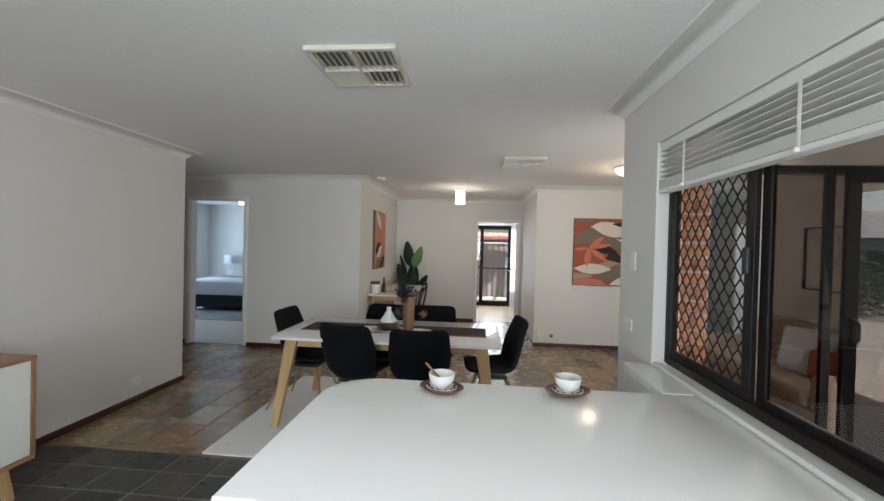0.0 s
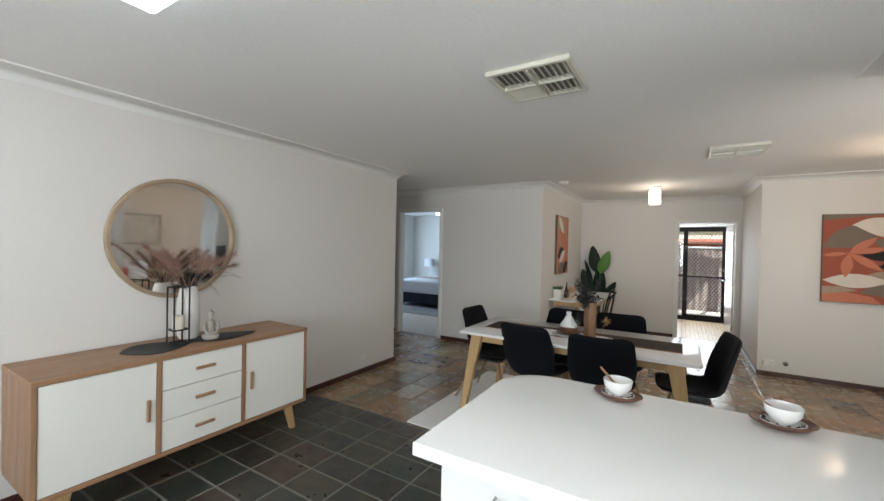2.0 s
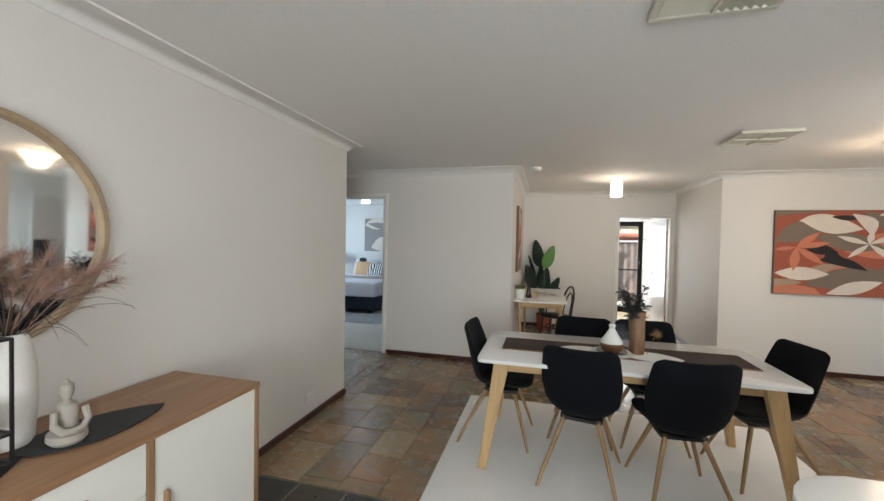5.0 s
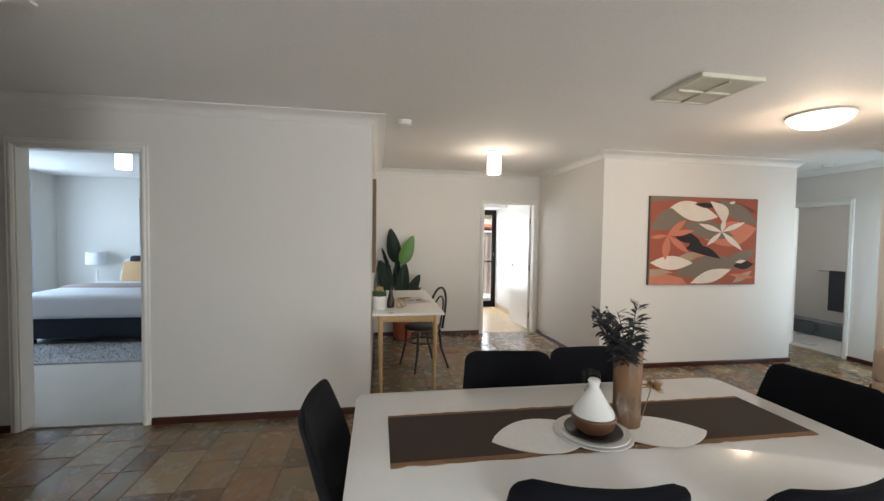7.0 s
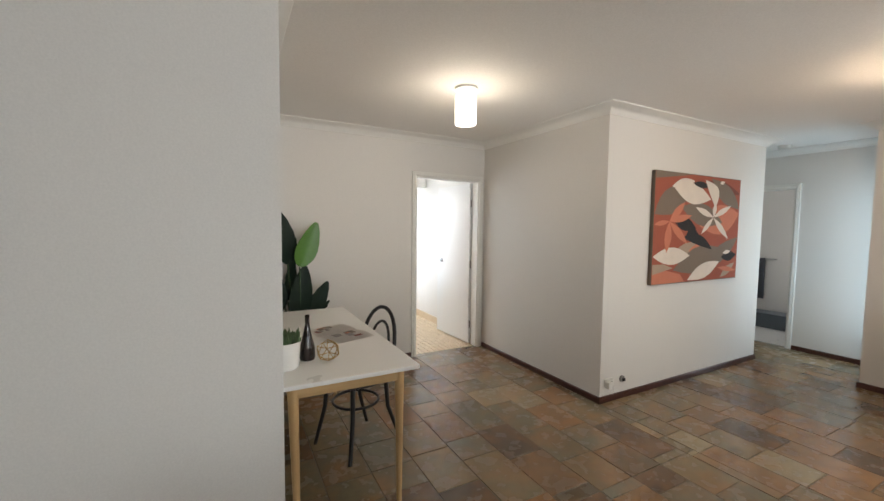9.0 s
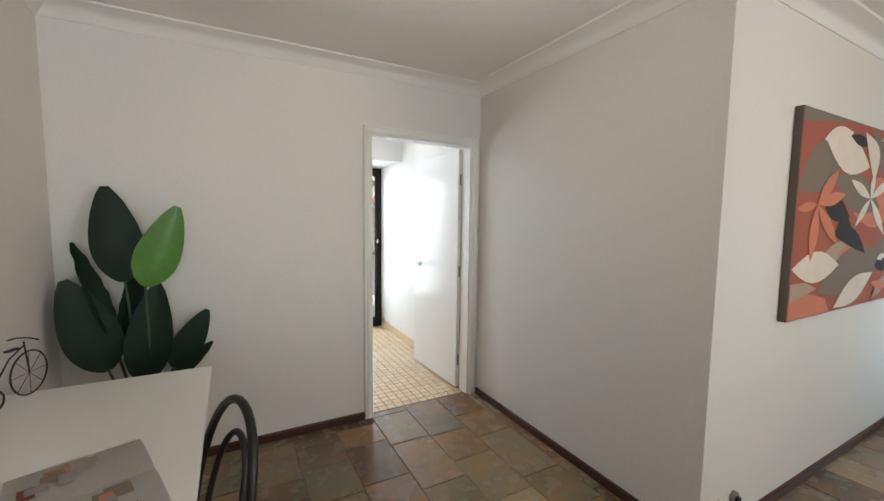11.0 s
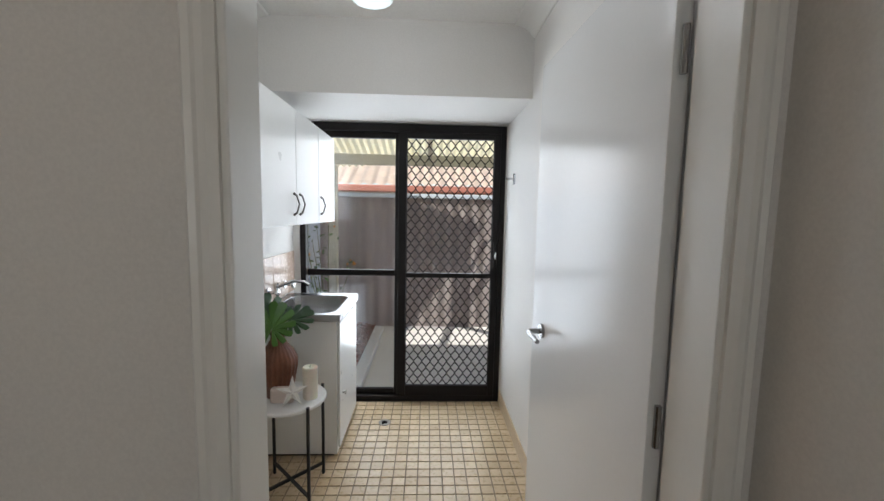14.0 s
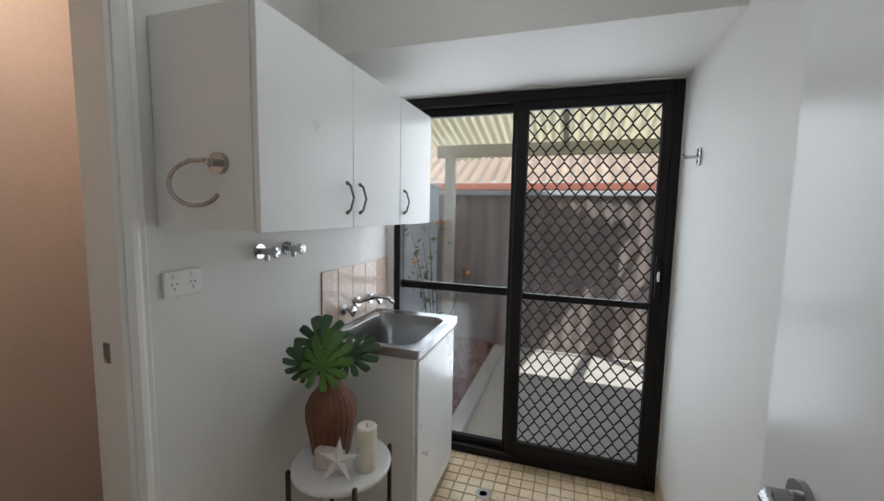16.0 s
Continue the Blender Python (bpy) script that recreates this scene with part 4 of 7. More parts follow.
VASEW = plain("matt_white_vase", (0.78, 0.76, 0.72), 0.5, var=0.03, bump=0.1)
vase = thing("tall_vase", pose(-2.585, 1.70, 0.820), "tall matt white vase of dried grasses", "vase")
part("body", lathe([(0.0, 0.0), (0.055, 0.0), (0.066, 0.02), (0.074, 0.14), (0.072, 0.26), (0.058, 0.34), (0.046, 0.37), (0.043, 0.365), (0.055, 0.32), (0.0, 0.30)], 28), VASEW, vase, smooth=True)
GRASS_A = plain("dusty_brown_plume", (0.33, 0.20, 0.155), 0.9, var=0.3, scale=30, bump=0.4)
GRASS_B = plain("dark_brown_blade", (0.05, 0.035, 0.026), 0.8, var=0.4, scale=20)
rnd = random.Random(21)
dried = thing("dried_grasses", pose(-2.585, 1.70, 1.12), "dried pink plumes and dark arching grass blades", "dried flowers")
for k in range(16):
    a, out, h = rnd.uniform(0, 6.28), rnd.uniform(0.12, 0.30), rnd.uniform(0.20, 0.36)
    base = Vector((rnd.uniform(-0.02, 0.02), rnd.uniform(-0.02, 0.02), 0))
    tip = Vector((max(-0.16, min(0.2, math.cos(a) * out * 0.7)), math.sin(a) * out * 1.25, h))
    mid = base.lerp(tip, 0.55) + Vector((0, 0, 0.07))
    pts = [base.lerp(mid, f).lerp(mid.lerp(tip, f), f) for f in (0, 0.2, 0.4, 0.6, 0.8, 1.0)]
    bm = tube(pts, [0.0015] * 5 + [0.0008], 4)
    for j in range(300):
        f = rnd.uniform(0.45, 1.0)
        n = min(4, int(f * 5))
        p = pts[n].lerp(pts[n + 1], f * 5 - n)
        d = (pts[n + 1] - pts[n]).normalized() + Vector((rnd.gauss(0, 0.55), rnd.gauss(0, 0.55), rnd.gauss(-0.2, 0.4)))
        q = p + d.normalized() * rnd.uniform(0.03, 0.095)
        s = d.orthogonal().normalized() * 0.0008
        bm.faces.new([bm.verts.new(c) for c in (p - s, p + s, q)])
    part("plume", bm, GRASS_A, dried)
for k in range(24):
    a, out = rnd.uniform(0, 6.28), rnd.uniform(0.14, 0.33)
    dx, dy = max(-0.13, min(0.22, math.cos(a) * out)), math.sin(a) * out * 1.1
    h, drop = rnd.uniform(0.14, 0.26), rnd.uniform(-0.05, 0.20)
    pts = [Vector((dx * f, dy * f, h * 2.2 * f * (1 - f) + (h - drop) * f * f)) for f in (0, 0.17, 0.34, 0.5, 0.67, 0.84, 1)]
    bm, w = bmnew(), Vector((-dy, dx, 0)).normalized() * 0.0045
    rows = [[bm.verts.new(p - w * (1 - 0.9 * n / 6)), bm.verts.new(p + Vector((0, 0, 0.0015))), bm.verts.new(p + w * (1 - 0.9 * n / 6))] for n, p in enumerate(pts)]
    for r, s in zip(rows, rows[1:]):
        bm.faces.new((r[0], r[1], s[1], s[0])), bm.faces.new((r[1], r[2], s[2], s[1]))
    part("blade", bm, GRASS_B, dried)

WAX = plain("ivory_wax", (0.80, 0.74, 0.62), 0.45, var=0.03)
WAX.node_tree.nodes["Principled BSDF"].inputs["Subsurface Weight"].default_value = 0.1
lantern = thing("wire_lantern", pose(-2.480, 1.585, 0.820, 0, 0, 0), "black metal frame candle lantern", "lantern")
for x in (-0.047, 0.047):
    for y in (-0.047, 0.047):
        part("upright", box(x - 0.004, x + 0.004, y - 0.004, y + 0.004, 0, 0.385), BLACKM, lantern)
for z in (0.0, 0.09, 0.377):
    bm = bmnew()
    for a in ((-0.043, 0.043, -0.051, -0.043), (-0.043, 0.043, 0.043, 0.051), (-0.051, -0.043, -0.043, 0.043), (0.043, 0.051, -0.043, 0.043)):
        add_box(bm, *a, z, z + 0.008)
    part("ring", bm, BLACKM, lantern)
part("tray", box(-0.042, 0.042, -0.042, 0.042, 0.091, 0.096), BLACKM, lantern)
candle = thing("pillar_candle", pose(-2.480, 1.585, 0.916), "short ivory pillar candle in the lantern", "candle")
part("wax", lathe([(0.0, 0.0), (0.036, 0.0), (0.037, 0.004), (0.037, 0.085), (0.033, 0.091), (0.012, 0.086), (0.0, 0.084)], 24), WAX, candle, smooth=True)
part("wick", tube([(0, 0, 0.084), (0.001, 0, 0.098)], 0.0012, 5), BLACKM, candle)

bm = lathe([(0.0, 0.0), (0.055, 0.0), (0.072, 0.015), (0.070, 0.035), (0.050, 0.045), (0.042, 0.075), (0.046, 0.105), (0.040, 0.130), (0.020, 0.140), (0.017, 0.148), (0.026, 0.160), (0.030, 0.178), (0.026, 0.196), (0.012, 0.203), (0.008, 0.211), (0.0, 0.214)], 26, squash=0.85)
add_tube(bm, [(0.030, -0.052, 0.115), (0.045, -0.058, 0.075), (0.062, -0.030, 0.052), (0.066, 0.0, 0.050), (0.062, 0.030, 0.052), (0.045, 0.058, 0.075), (0.030, 0.052, 0.115)], [0.014, 0.014, 0.012, 0.011, 0.012, 0.014, 0.014], 8)
for v in bm.verts:
    v.co.x, v.co.y = v.co.x * 0.82, v.co.y * (0.88 if v.co.z < 0.045 else 0.76)
solo("statue", bm, plain("grey_sandstone", (0.36, 0.33, 0.29), 0.9, var=0.12, scale=18, bump=0.4), "small seated grey stone statue", "statue", pose(-2.435, 1.775, 0.8195, 0, 0, -15), smooth=True)

# ---- dining table ----
MARBLE = plain("white_stone_tabletop", (0.80, 0.79, 0.77), 0.14, var=0.04, scale=4, bump=0.0)
TAB = (-0.372, 3.830)
table = thing("dining_table", pose(TAB[0], TAB[1], 0), "white stone dining table on pale oak legs", "table")
part("tabletop", slab(rounded(-0.935, 0.935, -0.45, 0.45, 0.05, 5), 0.728, 0.750, 0.005), MARBLE, table, smooth=True)
for y in (-0.34, 0.34):
    part("apron", box(-0.74, 0.74, y - 0.011, y + 0.011, 0.655, 0.727, 0.002), PALEOAKX, table)
for x in (-0.75, 0.75):
    part("apron", box(x - 0.011, x + 0.011, -0.33, 0.33, 0.655, 0.727, 0.002), PALEOAK, table)
for sx in (-1, 1):
    for sy in (-1, 1):
        bm = box(-0.052, 0.052, -0.030, 0.030, 0, 0.727, 0.006)
        for v in bm.verts:
            f = 1 - v.co.z / 0.727
            v.co.x = v.co.x * (1 - 0.50 * f) + sx * (0.775 + 0.115 * f)
            v.co.y = v.co.y * (1 - 0.25 * f) + sy * (0.355 + 0.055 * f)
        part("leg", bm, PALEOAK, table)

VELVET = plain("black_velvet", (0.005, 0.0055, 0.008), 0.8, var=0.25, scale=9, fine=400, bump=0.3)
VELVET.node_tree.nodes["Principled BSDF"].inputs["Specular IOR Level"].default_value = 0.12
VELVET.node_tree.nodes["Principled BSDF"].inputs["Sheen Weight"].default_value = 0.02
BRONZE = wood("brass_toned_timber", (0.24, 0.135, 0.055), (0.36, 0.22, 0.10), (30, 30, 3), 0.35)


def chair_line(f):
    """The bucket's middle line in the y-z plane: seat up to f = 0.5, then the bend and the back."""
    seat, bend, crown = Vector((0, 0.235, 0.462)), Vector((0, -0.185, 0.425)), Vector((0, -0.285, 0.885))
    if f < 0.42:
        return seat.lerp(Vector((0, -0.075, 0.437)), f / 0.42)
    if f < 0.60:
        g, a, c = (f - 0.42) / 0.18, Vector((0, -0.075, 0.437)), Vector((0, -0.205, 0.535))
        return a.lerp(bend, g).lerp(bend.lerp(c, g), g)
    return Vector((0, -0.205, 0.535)).lerp(crown, (f - 0.60) / 0.40)


def chair_half(f):
    """Half the width: narrow at the front, drawn in at the bend, fullest low on the back, rounded at the crown."""
    if f < 0.5:
        w = 0.205 + 0.027 * math.sin(math.pi * min(1.0, f / 0.5))
        return w * (1 - 0.25 * max(0.0, 1 - f / 0.06) ** 2)
    g = (f - 0.5) / 0.5
    w = 0.205 + 0.040 * math.sin(math.pi * min(1.0, g / 0.62) / 2) - 0.026 * max(0.0, g - 0.45) / 0.55
    return w * (1 - 0.22 * (1 - math.sqrt(max(0.0, 1 - max(0.0, (g - 0.88) / 0.12) ** 2))))


def shell(f0, f1, n):
    """A padded stretch of the bucket, closed all round, with soft rims and sides that curl inwards."""
    bm, rings = bmnew(), []
    for k in range(n + 1):
        f = f0 + (f1 - f0) * k / n
        c, t = chair_line(f), (chair_line(min(1, f + 0.01)) - chair_line(max(0, f - 0.01))).normalized()
        nrm = Vector((0, t.z, -t.y))
        w, curl = chair_half(f), 0.028 + 0.042 * math.sin(math.pi * min(1, max(0, (f - 0.15) / 0.85)))
        thin = 0.019 * (0.35 + 0.65 * math.sqrt(max(0.0, 1 - max(0.0, abs(2 * f - 1) - 0.93) ** 2 / 0.0049)))
        ring = []
        for side in (1, -1):
            for j in range(13):
                s = (-1 + j / 6) * side
                ring.append(bm.verts.new(c + Vector((s * w, 0, 0)) + nrm * (curl * abs(s) ** 2.4 + side * thin * math.sqrt(max(0.03, 1 - s ** 6)))))
        rings.append(ring)
    for a, b in zip(rings, rings[1:]):
        for j in range(26):
            bm.faces.new((a[j], a[(j + 1) % 26], b[(j + 1) % 26], b[j]))
    bm.faces.new(rings[0])
    bm.faces.new(rings[-1])
    bmesh.ops.recalc_face_normals(bm, faces=bm.faces)
    return bm


chair = thing("dining_chair", pose(-0.618, 3.570, 0, 0, 0, -11), "black velvet bucket dining chair on slim timber legs", "chair", "chairs round the table")
part("seat", shell(0.0, 0.505, 14), VELVET, chair, smooth=True)
part("backrest", shell(0.50, 1.0, 30), VELVET, chair, smooth=True)
part("seat_base", slab(rounded(-0.13, 0.13, -0.12, 0.13, 0.03, 4), 0.385, 0.405), BLACKM, chair)
for sx in (-1, 1):
    for y0, y1 in ((0.10, 0.225), (-0.10, -0.305)):
        part("leg", tube([(sx * 0.10, y0, 0.402), (sx * 0.20, y0 + (y1 - y0) * 0.75, 0.11), (sx * 0.232, y1, 0.0)], [0.016, 0.012, 0.009], 10), BRONZE, chair, smooth=True)
for x, y, rz in ((-0.077, 3.495, 3.4), (-1.185, 3.925, -92), (0.505, 3.85, 98), (-0.576, 4.152, 173), (-0.075, 4.18, 180)):
    copy_thing(chair, pose(x, y, 0, 0, 0, rz))

RUG = plain("cream_wool_rug", (0.88, 0.865, 0.83), 0.95, var=0.06, scale=2.5, fine=260, bump=0.6)
rug = slab(rounded(-1.56, 0.92, 2.965, 4.64, 0.01, 2), 0.0, 0.010, 0.003)
solo("rug", rug, RUG, "cream flat-weave rug under the dining table", "rug", kind="")
RUNNER = plain("dark_brown_jute", (0.050, 0.032, 0.024), 0.95, var=0.25, scale=14, fine=220, bump=0.7)
TAN = plain("tan_jute_hem", (0.24, 0.13, 0.06), 0.95, var=0.25, scale=20, bump=0.7)
run = thing("table_runner", pose(TAB[0], 3.855, 0.7505), "dark brown woven table runner with a tan hem", "table runner")
part("cloth", box(-0.80, 0.82, -0.165, 0.165, 0, 0.004), RUNNER, run)
rnd = random.Random(2)
for s in (-1, 1):
    bm, rows = bmnew(), []
    for k in range(61):
        x = -0.80 + 1.62 * k / 60
        a, b = 0.160, 0.178 + rnd.uniform(-0.003, 0.006)
        rows.append([bm.verts.new((x, s * a, 0.0045)), bm.verts.new((x, s * b, 0.0035)), bm.verts.new((x, s * b, 0.0))])
    for r, q in zip(rows, rows[1:]):
        bm.faces.new((r[0], r[1], q[1], q[0])), bm.faces.new((r[1], r[2], q[2], q[1]))
    part("hem", bm, TAN, run)

PAPER = plain("white_linen", (0.86, 0.85, 0.83), 0.9, var=0.04, bump=0.3)


def place_mat(x, y, rz, r):
    mat_ = thing("place_mat", pose(x, y, 0.7552, 0, 0, rz), "white leaf-shaped place mat on the runner", "place mat", "place mats")
    edge = [(-1 + k / 9, math.cos(math.pi / 2 * (-1 + k / 9)) ** 0.8) for k in range(19)]
    pts = [(r * 1.65 * u, r * v) for u, v in edge] + [(r * 1.65 * u, -r * v) for u, v in edge[-2:0:-1]]
    part("mat", slab(pts, 0, 0.003), PAPER, mat_)


place_mat(-0.605, 3.80, 6, 0.125)
place_mat(-0.165, 3.775, -8, 0.12)
TERRA = plain("brown_stoneware", (0.16, 0.075, 0.040), 0.4, var=0.2, scale=12)
plates = thing("plate", pose(-0.415, 3.79, 0.7585), "dark stoneware plate under the tagine", "plate")
part("lower_plate", lathe([(0.0, -0.003), (0.09, -0.003), (0.142, 0.004), (0.140, 0.007), (0.09, 0.0), (0.0, -0.001)], 36), CERAMIC, plates, "white dinner plate", True)
part("white_rim", lathe([(0.0, 0.0), (0.08, 0.0), (0.130, 0.010), (0.128, 0.013), (0.08, 0.005), (0.0, 0.005)], 36), CERAMIC, plates, smooth=True)
part("dark_plate", lathe([(0.0, 0.005), (0.07, 0.005), (0.105, 0.016), (0.103, 0.019), (0.068, 0.010), (0.0, 0.010)], 36), plain("black_stoneware", (0.02, 0.018, 0.016), 0.3), plates, smooth=True)
tagine = thing("tagine", pose(-0.415, 3.79, 0.7690), "small tagine with brown base and white cone lid", "tagine")
part("base", lathe([(0.0, 0.0), (0.05, 0.0), (0.072, 0.02), (0.083, 0.058), (0.080, 0.064), (0.0, 0.060)], 32), TERRA, tagine, smooth=True)
part("lid", lathe([(0.0, 0.062), (0.076, 0.0645), (0.070, 0.082), (0.046, 0.116), (0.027, 0.148), (0.018, 0.164), (0.021, 0.176), (0.023, 0.187), (0.017, 0.194), (0.0, 0.195)], 32), CERAMIC, tagine, smooth=True)

GLASS = clear("drinking_glass", (0.97, 0.98, 0.98), 0.0)
for x, y in ((-0.345, 3.93), (-0.335, 3.70)):
    wine = thing("wine_glass", pose(x, y, 0.7552), "clear stemmed wine glass", "glass", "wine glasses")
    g = part("glass", lathe([(0.0, 0.0), (0.034, 0.001), (0.030, 0.004), (0.006, 0.008), (0.004, 0.02), (0.004, 0.075), (0.010, 0.085), (0.032, 0.105), (0.040, 0.135), (0.035, 0.185), (0.0335, 0.185), (0.038, 0.135), (0.030, 0.107), (0.0, 0.090)], 24), GLASS, wine, smooth=True)
    g.visible_shadow = False
AMBER = wood("bark_vase", (0.13, 0.062, 0.030), (0.26, 0.140, 0.070), (14, 14, 3), 0.45)
bvase = thing("bark_vase", pose(-0.245, 3.84, 0.7552), "tall brown timber-look cylinder vase", "vase")
part("body", lathe([(0.0, 0.0), (0.048, 0.0), (0.050, 0.01), (0.051, 0.15), (0.053, 0.295), (0.050, 0.30), (0.046, 0.295), (0.044, 0.10), (0.0, 0.09)], 26, ripple=9, deep=0.02), AMBER, bvase, smooth=True)
DUSK = plain("dusky_foliage", (0.040, 0.042, 0.044), 0.75, var=0.4, scale=25, bump=0.1)
spray = thing("foliage_spray", pose(-0.245, 3.84, 0.96), "dusky grey-green artificial foliage in the vase", "foliage")
for k in range(15):
    a = rnd.uniform(1.9, 4.6) if k % 3 else rnd.uniform(0, 6.28)
    out, h = rnd.uniform(0.03, 0.15), rnd.uniform(0.13, 0.29)
    tip = Vector((math.cos(a) * out, math.sin(a) * out, h))
    pts = [Vector((0, 0, 0)).lerp(tip, f) + Vector((0, 0, 0.04 * math.sin(f * 3.1))) for f in (0, 0.25, 0.5, 0.75, 1)]
    bm = tube(pts, [0.0025, 0.002, 0.002, 0.0015, 0.001], 5)
    for j in range(34):
        f = 0.35 + 0.65 * j / 34
        p = pts[0].lerp(tip, f)
        m = Matrix.Translation(p) @ pose(0, 0, 0, rnd.uniform(-30, 50), rnd.uniform(-30, 30), math.degrees(a) + (70 if j % 2 else -70) + rnd.uniform(-25, 25) - 90)
        s = rnd.uniform(0.035, 0.065)
        bm.faces.new([bm.verts.new(m @ Vector((cx * s, cy * s, cz * s))) for cx, cy, cz in ((0, 0, 0), (0.13, 0.35, 0.05), (0.11, 0.7, 0.02), (0, 1, -0.08), (-0.11, 0.7, 0.02), (-0.13, 0.35, 0.05))])
    part("sprig", bm, DUSK, spray)
reed = thing("dried_flower", pose(-0.175, 3.85, 0.7552), "small dried golden flower head leaning by the vase", "dried flowers")
bm = tube([(0, 0, 0), (0.05, 0.01, 0.13)], 0.002, 5)
for j in range(60):
    d = Vector((rnd.gauss(0, 1), rnd.gauss(0, 1), rnd.gauss(0.4, 1))).normalized()
    c = Vector((0.055, 0.01, 0.14))
    s = d.orthogonal().normalized() * 0.004
    bm.faces.new([bm.verts.new(q) for q in (c - s, c + s, c + d * 0.05)])
part("flower_head", bm, plain("dry_gold", (0.30, 0.18, 0.07), 0.9, var=0.3), reed)

# ---- paintings ----
BROWNC = plain("taupe_canvas", (0.16, 0.125, 0.095), 0.85, bump=0.3, fine=300)
INK = {"rust": (0.36, 0.095, 0.055), "coral": (0.58, 0.20, 0.12), "taupe": (0.20, 0.155, 0.12), "cream": (0.74, 0.66, 0.58), "black": (0.02, 0.016, 0.016), "sand": (0.40, 0.30, 0.22), "brown": (0.20, 0.06, 0.04), "grey": (0.30, 0.28, 0.27), "gold": (0.55, 0.38, 0.12)}
INKM = {k: plain("paint_" + k, v, 0.8, var=0.12, scale=9, fine=300, bump=0.25) for k, v in INK.items()}


def canvas(name, w, h, m, label, shapes, ground, edge):
    """A stretched canvas; each shape is a thin layer of paint (ink, points from 0 to 1)."""
    root = thing(name, m, label, "painting")
    part("canvas", box(0, w, 0, h, 0, 0.034, 0.003), edge, root)
    part("ground", box(0.006, w - 0.006, 0.006, h - 0.006, 0.034, 0.0348), INKM[ground], root)
    for n, (ink, pts) in enumerate(shapes):
        part("brush_shape", slab([(min(max(x, 0.006), 0.994) * w, min(max(y, 0.006), 0.994) * h) for x, y in pts], 0.0350 + n * 0.00012, 0.0352 + n * 0.00012), INKM[ink], root)
    return root


def blade(x0, y0, x1, y1, fat, bend=0.0, n=7):
    """A leaf between two points, as a closed outline."""
    dx, dy = x1 - x0, y1 - y0
    up = [(x0 + dx * k / n - dy * (fat * math.sin(math.pi * k / n) + bend * math.sin(math.pi * k / n)), y0 + dy * k / n + dx * (fat * math.sin(math.pi * k / n) + bend * math.sin(math.pi * k / n))) for k in range(n + 1)]
    dn = [(x0 + dx * k / n - dy * (-fat * math.sin(math.pi * k / n) + bend * math.sin(math.pi * k / n)), y0 + dy * k / n + dx * (-fat * math.sin(math.pi * k / n) + bend * math.sin(math.pi * k / n))) for k in range(n - 1, 0, -1)]
    return up + dn


ART = [("taupe", [(0, 0.93), (0.4, 1), (0, 1)]), ("taupe", blade(0.0, 0.62, 0.38, 0.88, 0.25)), ("brown", blade(0.55, 0.95, 1.0, 0.85, 0.12)), ("taupe", blade(0.62, 0.98, 1.0, 0.70, 0.18)), ("coral", blade(0.5, 0.52, 1.0, 0.66, 0.28)), ("taupe", blade(0.28, 0.70, 0.78, 0.56, 0.20)),
       ("sand", blade(0.20, 0.25, 0.52, 0.36, 0.18)), ("rust", blade(0.55, 0.30, 1.0, 0.42, 0.16)), ("coral", blade(0.35, 0.22, 0.60, 0.34, 0.25)), ("taupe", blade(0.22, 0.12, 0.82, 0.30, 0.20)), ("taupe", blade(0.55, 0.10, 1.0, 0.42, 0.14)), ("coral", [(0.0, 0.0), (0.35, 0.0), (0.30, 0.08), (0.12, 0.13), (0.0, 0.09)]), ("sand", [(0, 0.09), (0.22, 0.14), (0.12, 0.18), (0, 0.18)]),
       ("cream", blade(0.0, 0.25, 0.40, 0.25, 0.20)), ("cream", blade(0.20, 0.86, 0.62, 0.78, 0.22)), ("cream", blade(0.17, 0.87, 0.42, 0.94, 0.18)), ("black", blade(0.40, 0.92, 0.60, 0.90, 0.15)), ("cream", blade(0.54, 0.96, 0.68, 0.70, 0.20, 0.18)), ("black", blade(0.20, 0.58, 0.46, 0.50, 0.22)), ("black", blade(0.30, 0.42, 0.66, 0.30, 0.13, 0.1)), ("black", [(0.40, 0.55), (0.48, 0.46), (0.54, 0.38), (0.44, 0.36), (0.34, 0.42)]),
       ("cream", blade(0.66, 0.61, 0.44, 0.70, 0.12)), ("cream", blade(0.66, 0.61, 0.88, 0.73, 0.11)), ("cream", blade(0.66, 0.61, 0.52, 0.45, 0.11)), ("cream", blade(0.66, 0.61, 0.86, 0.40, 0.10)), ("cream", blade(0.66, 0.61, 0.68, 0.76, 0.16)), ("coral", blade(0.16, 0.56, 0.40, 0.62, 0.13)), ("coral", blade(0.16, 0.56, 0.32, 0.74, 0.14)), ("coral", blade(0.16, 0.56, 0.14, 0.28, 0.13)), ("coral", blade(0.16, 0.56, 0.36, 0.36, 0.12)), ("coral", blade(0.16, 0.56, 0.0, 0.53, 0.14)),
       ("cream", blade(0.38, 0.02, 0.76, 0.18, 0.17)), ("black", blade(0.78, 0.22, 0.98, 0.24, 0.25)), ("cream", blade(0.80, 0.26, 0.90, 0.28, 0.2)), ("sand", blade(0.78, 0.02, 0.96, 0.16, 0.16)), ("coral", blade(0.74, 0.12, 0.98, 0.08, 0.10)), ("cream", blade(0.72, 0.94, 0.78, 0.96, 0.25))]
canvas("painting", 1.41, 1.015, pose(1.822, 6.519, 0.966, 90, 0, 0), "large abstract leaf painting in rust, coral and white", ART, "rust", BROWNC)
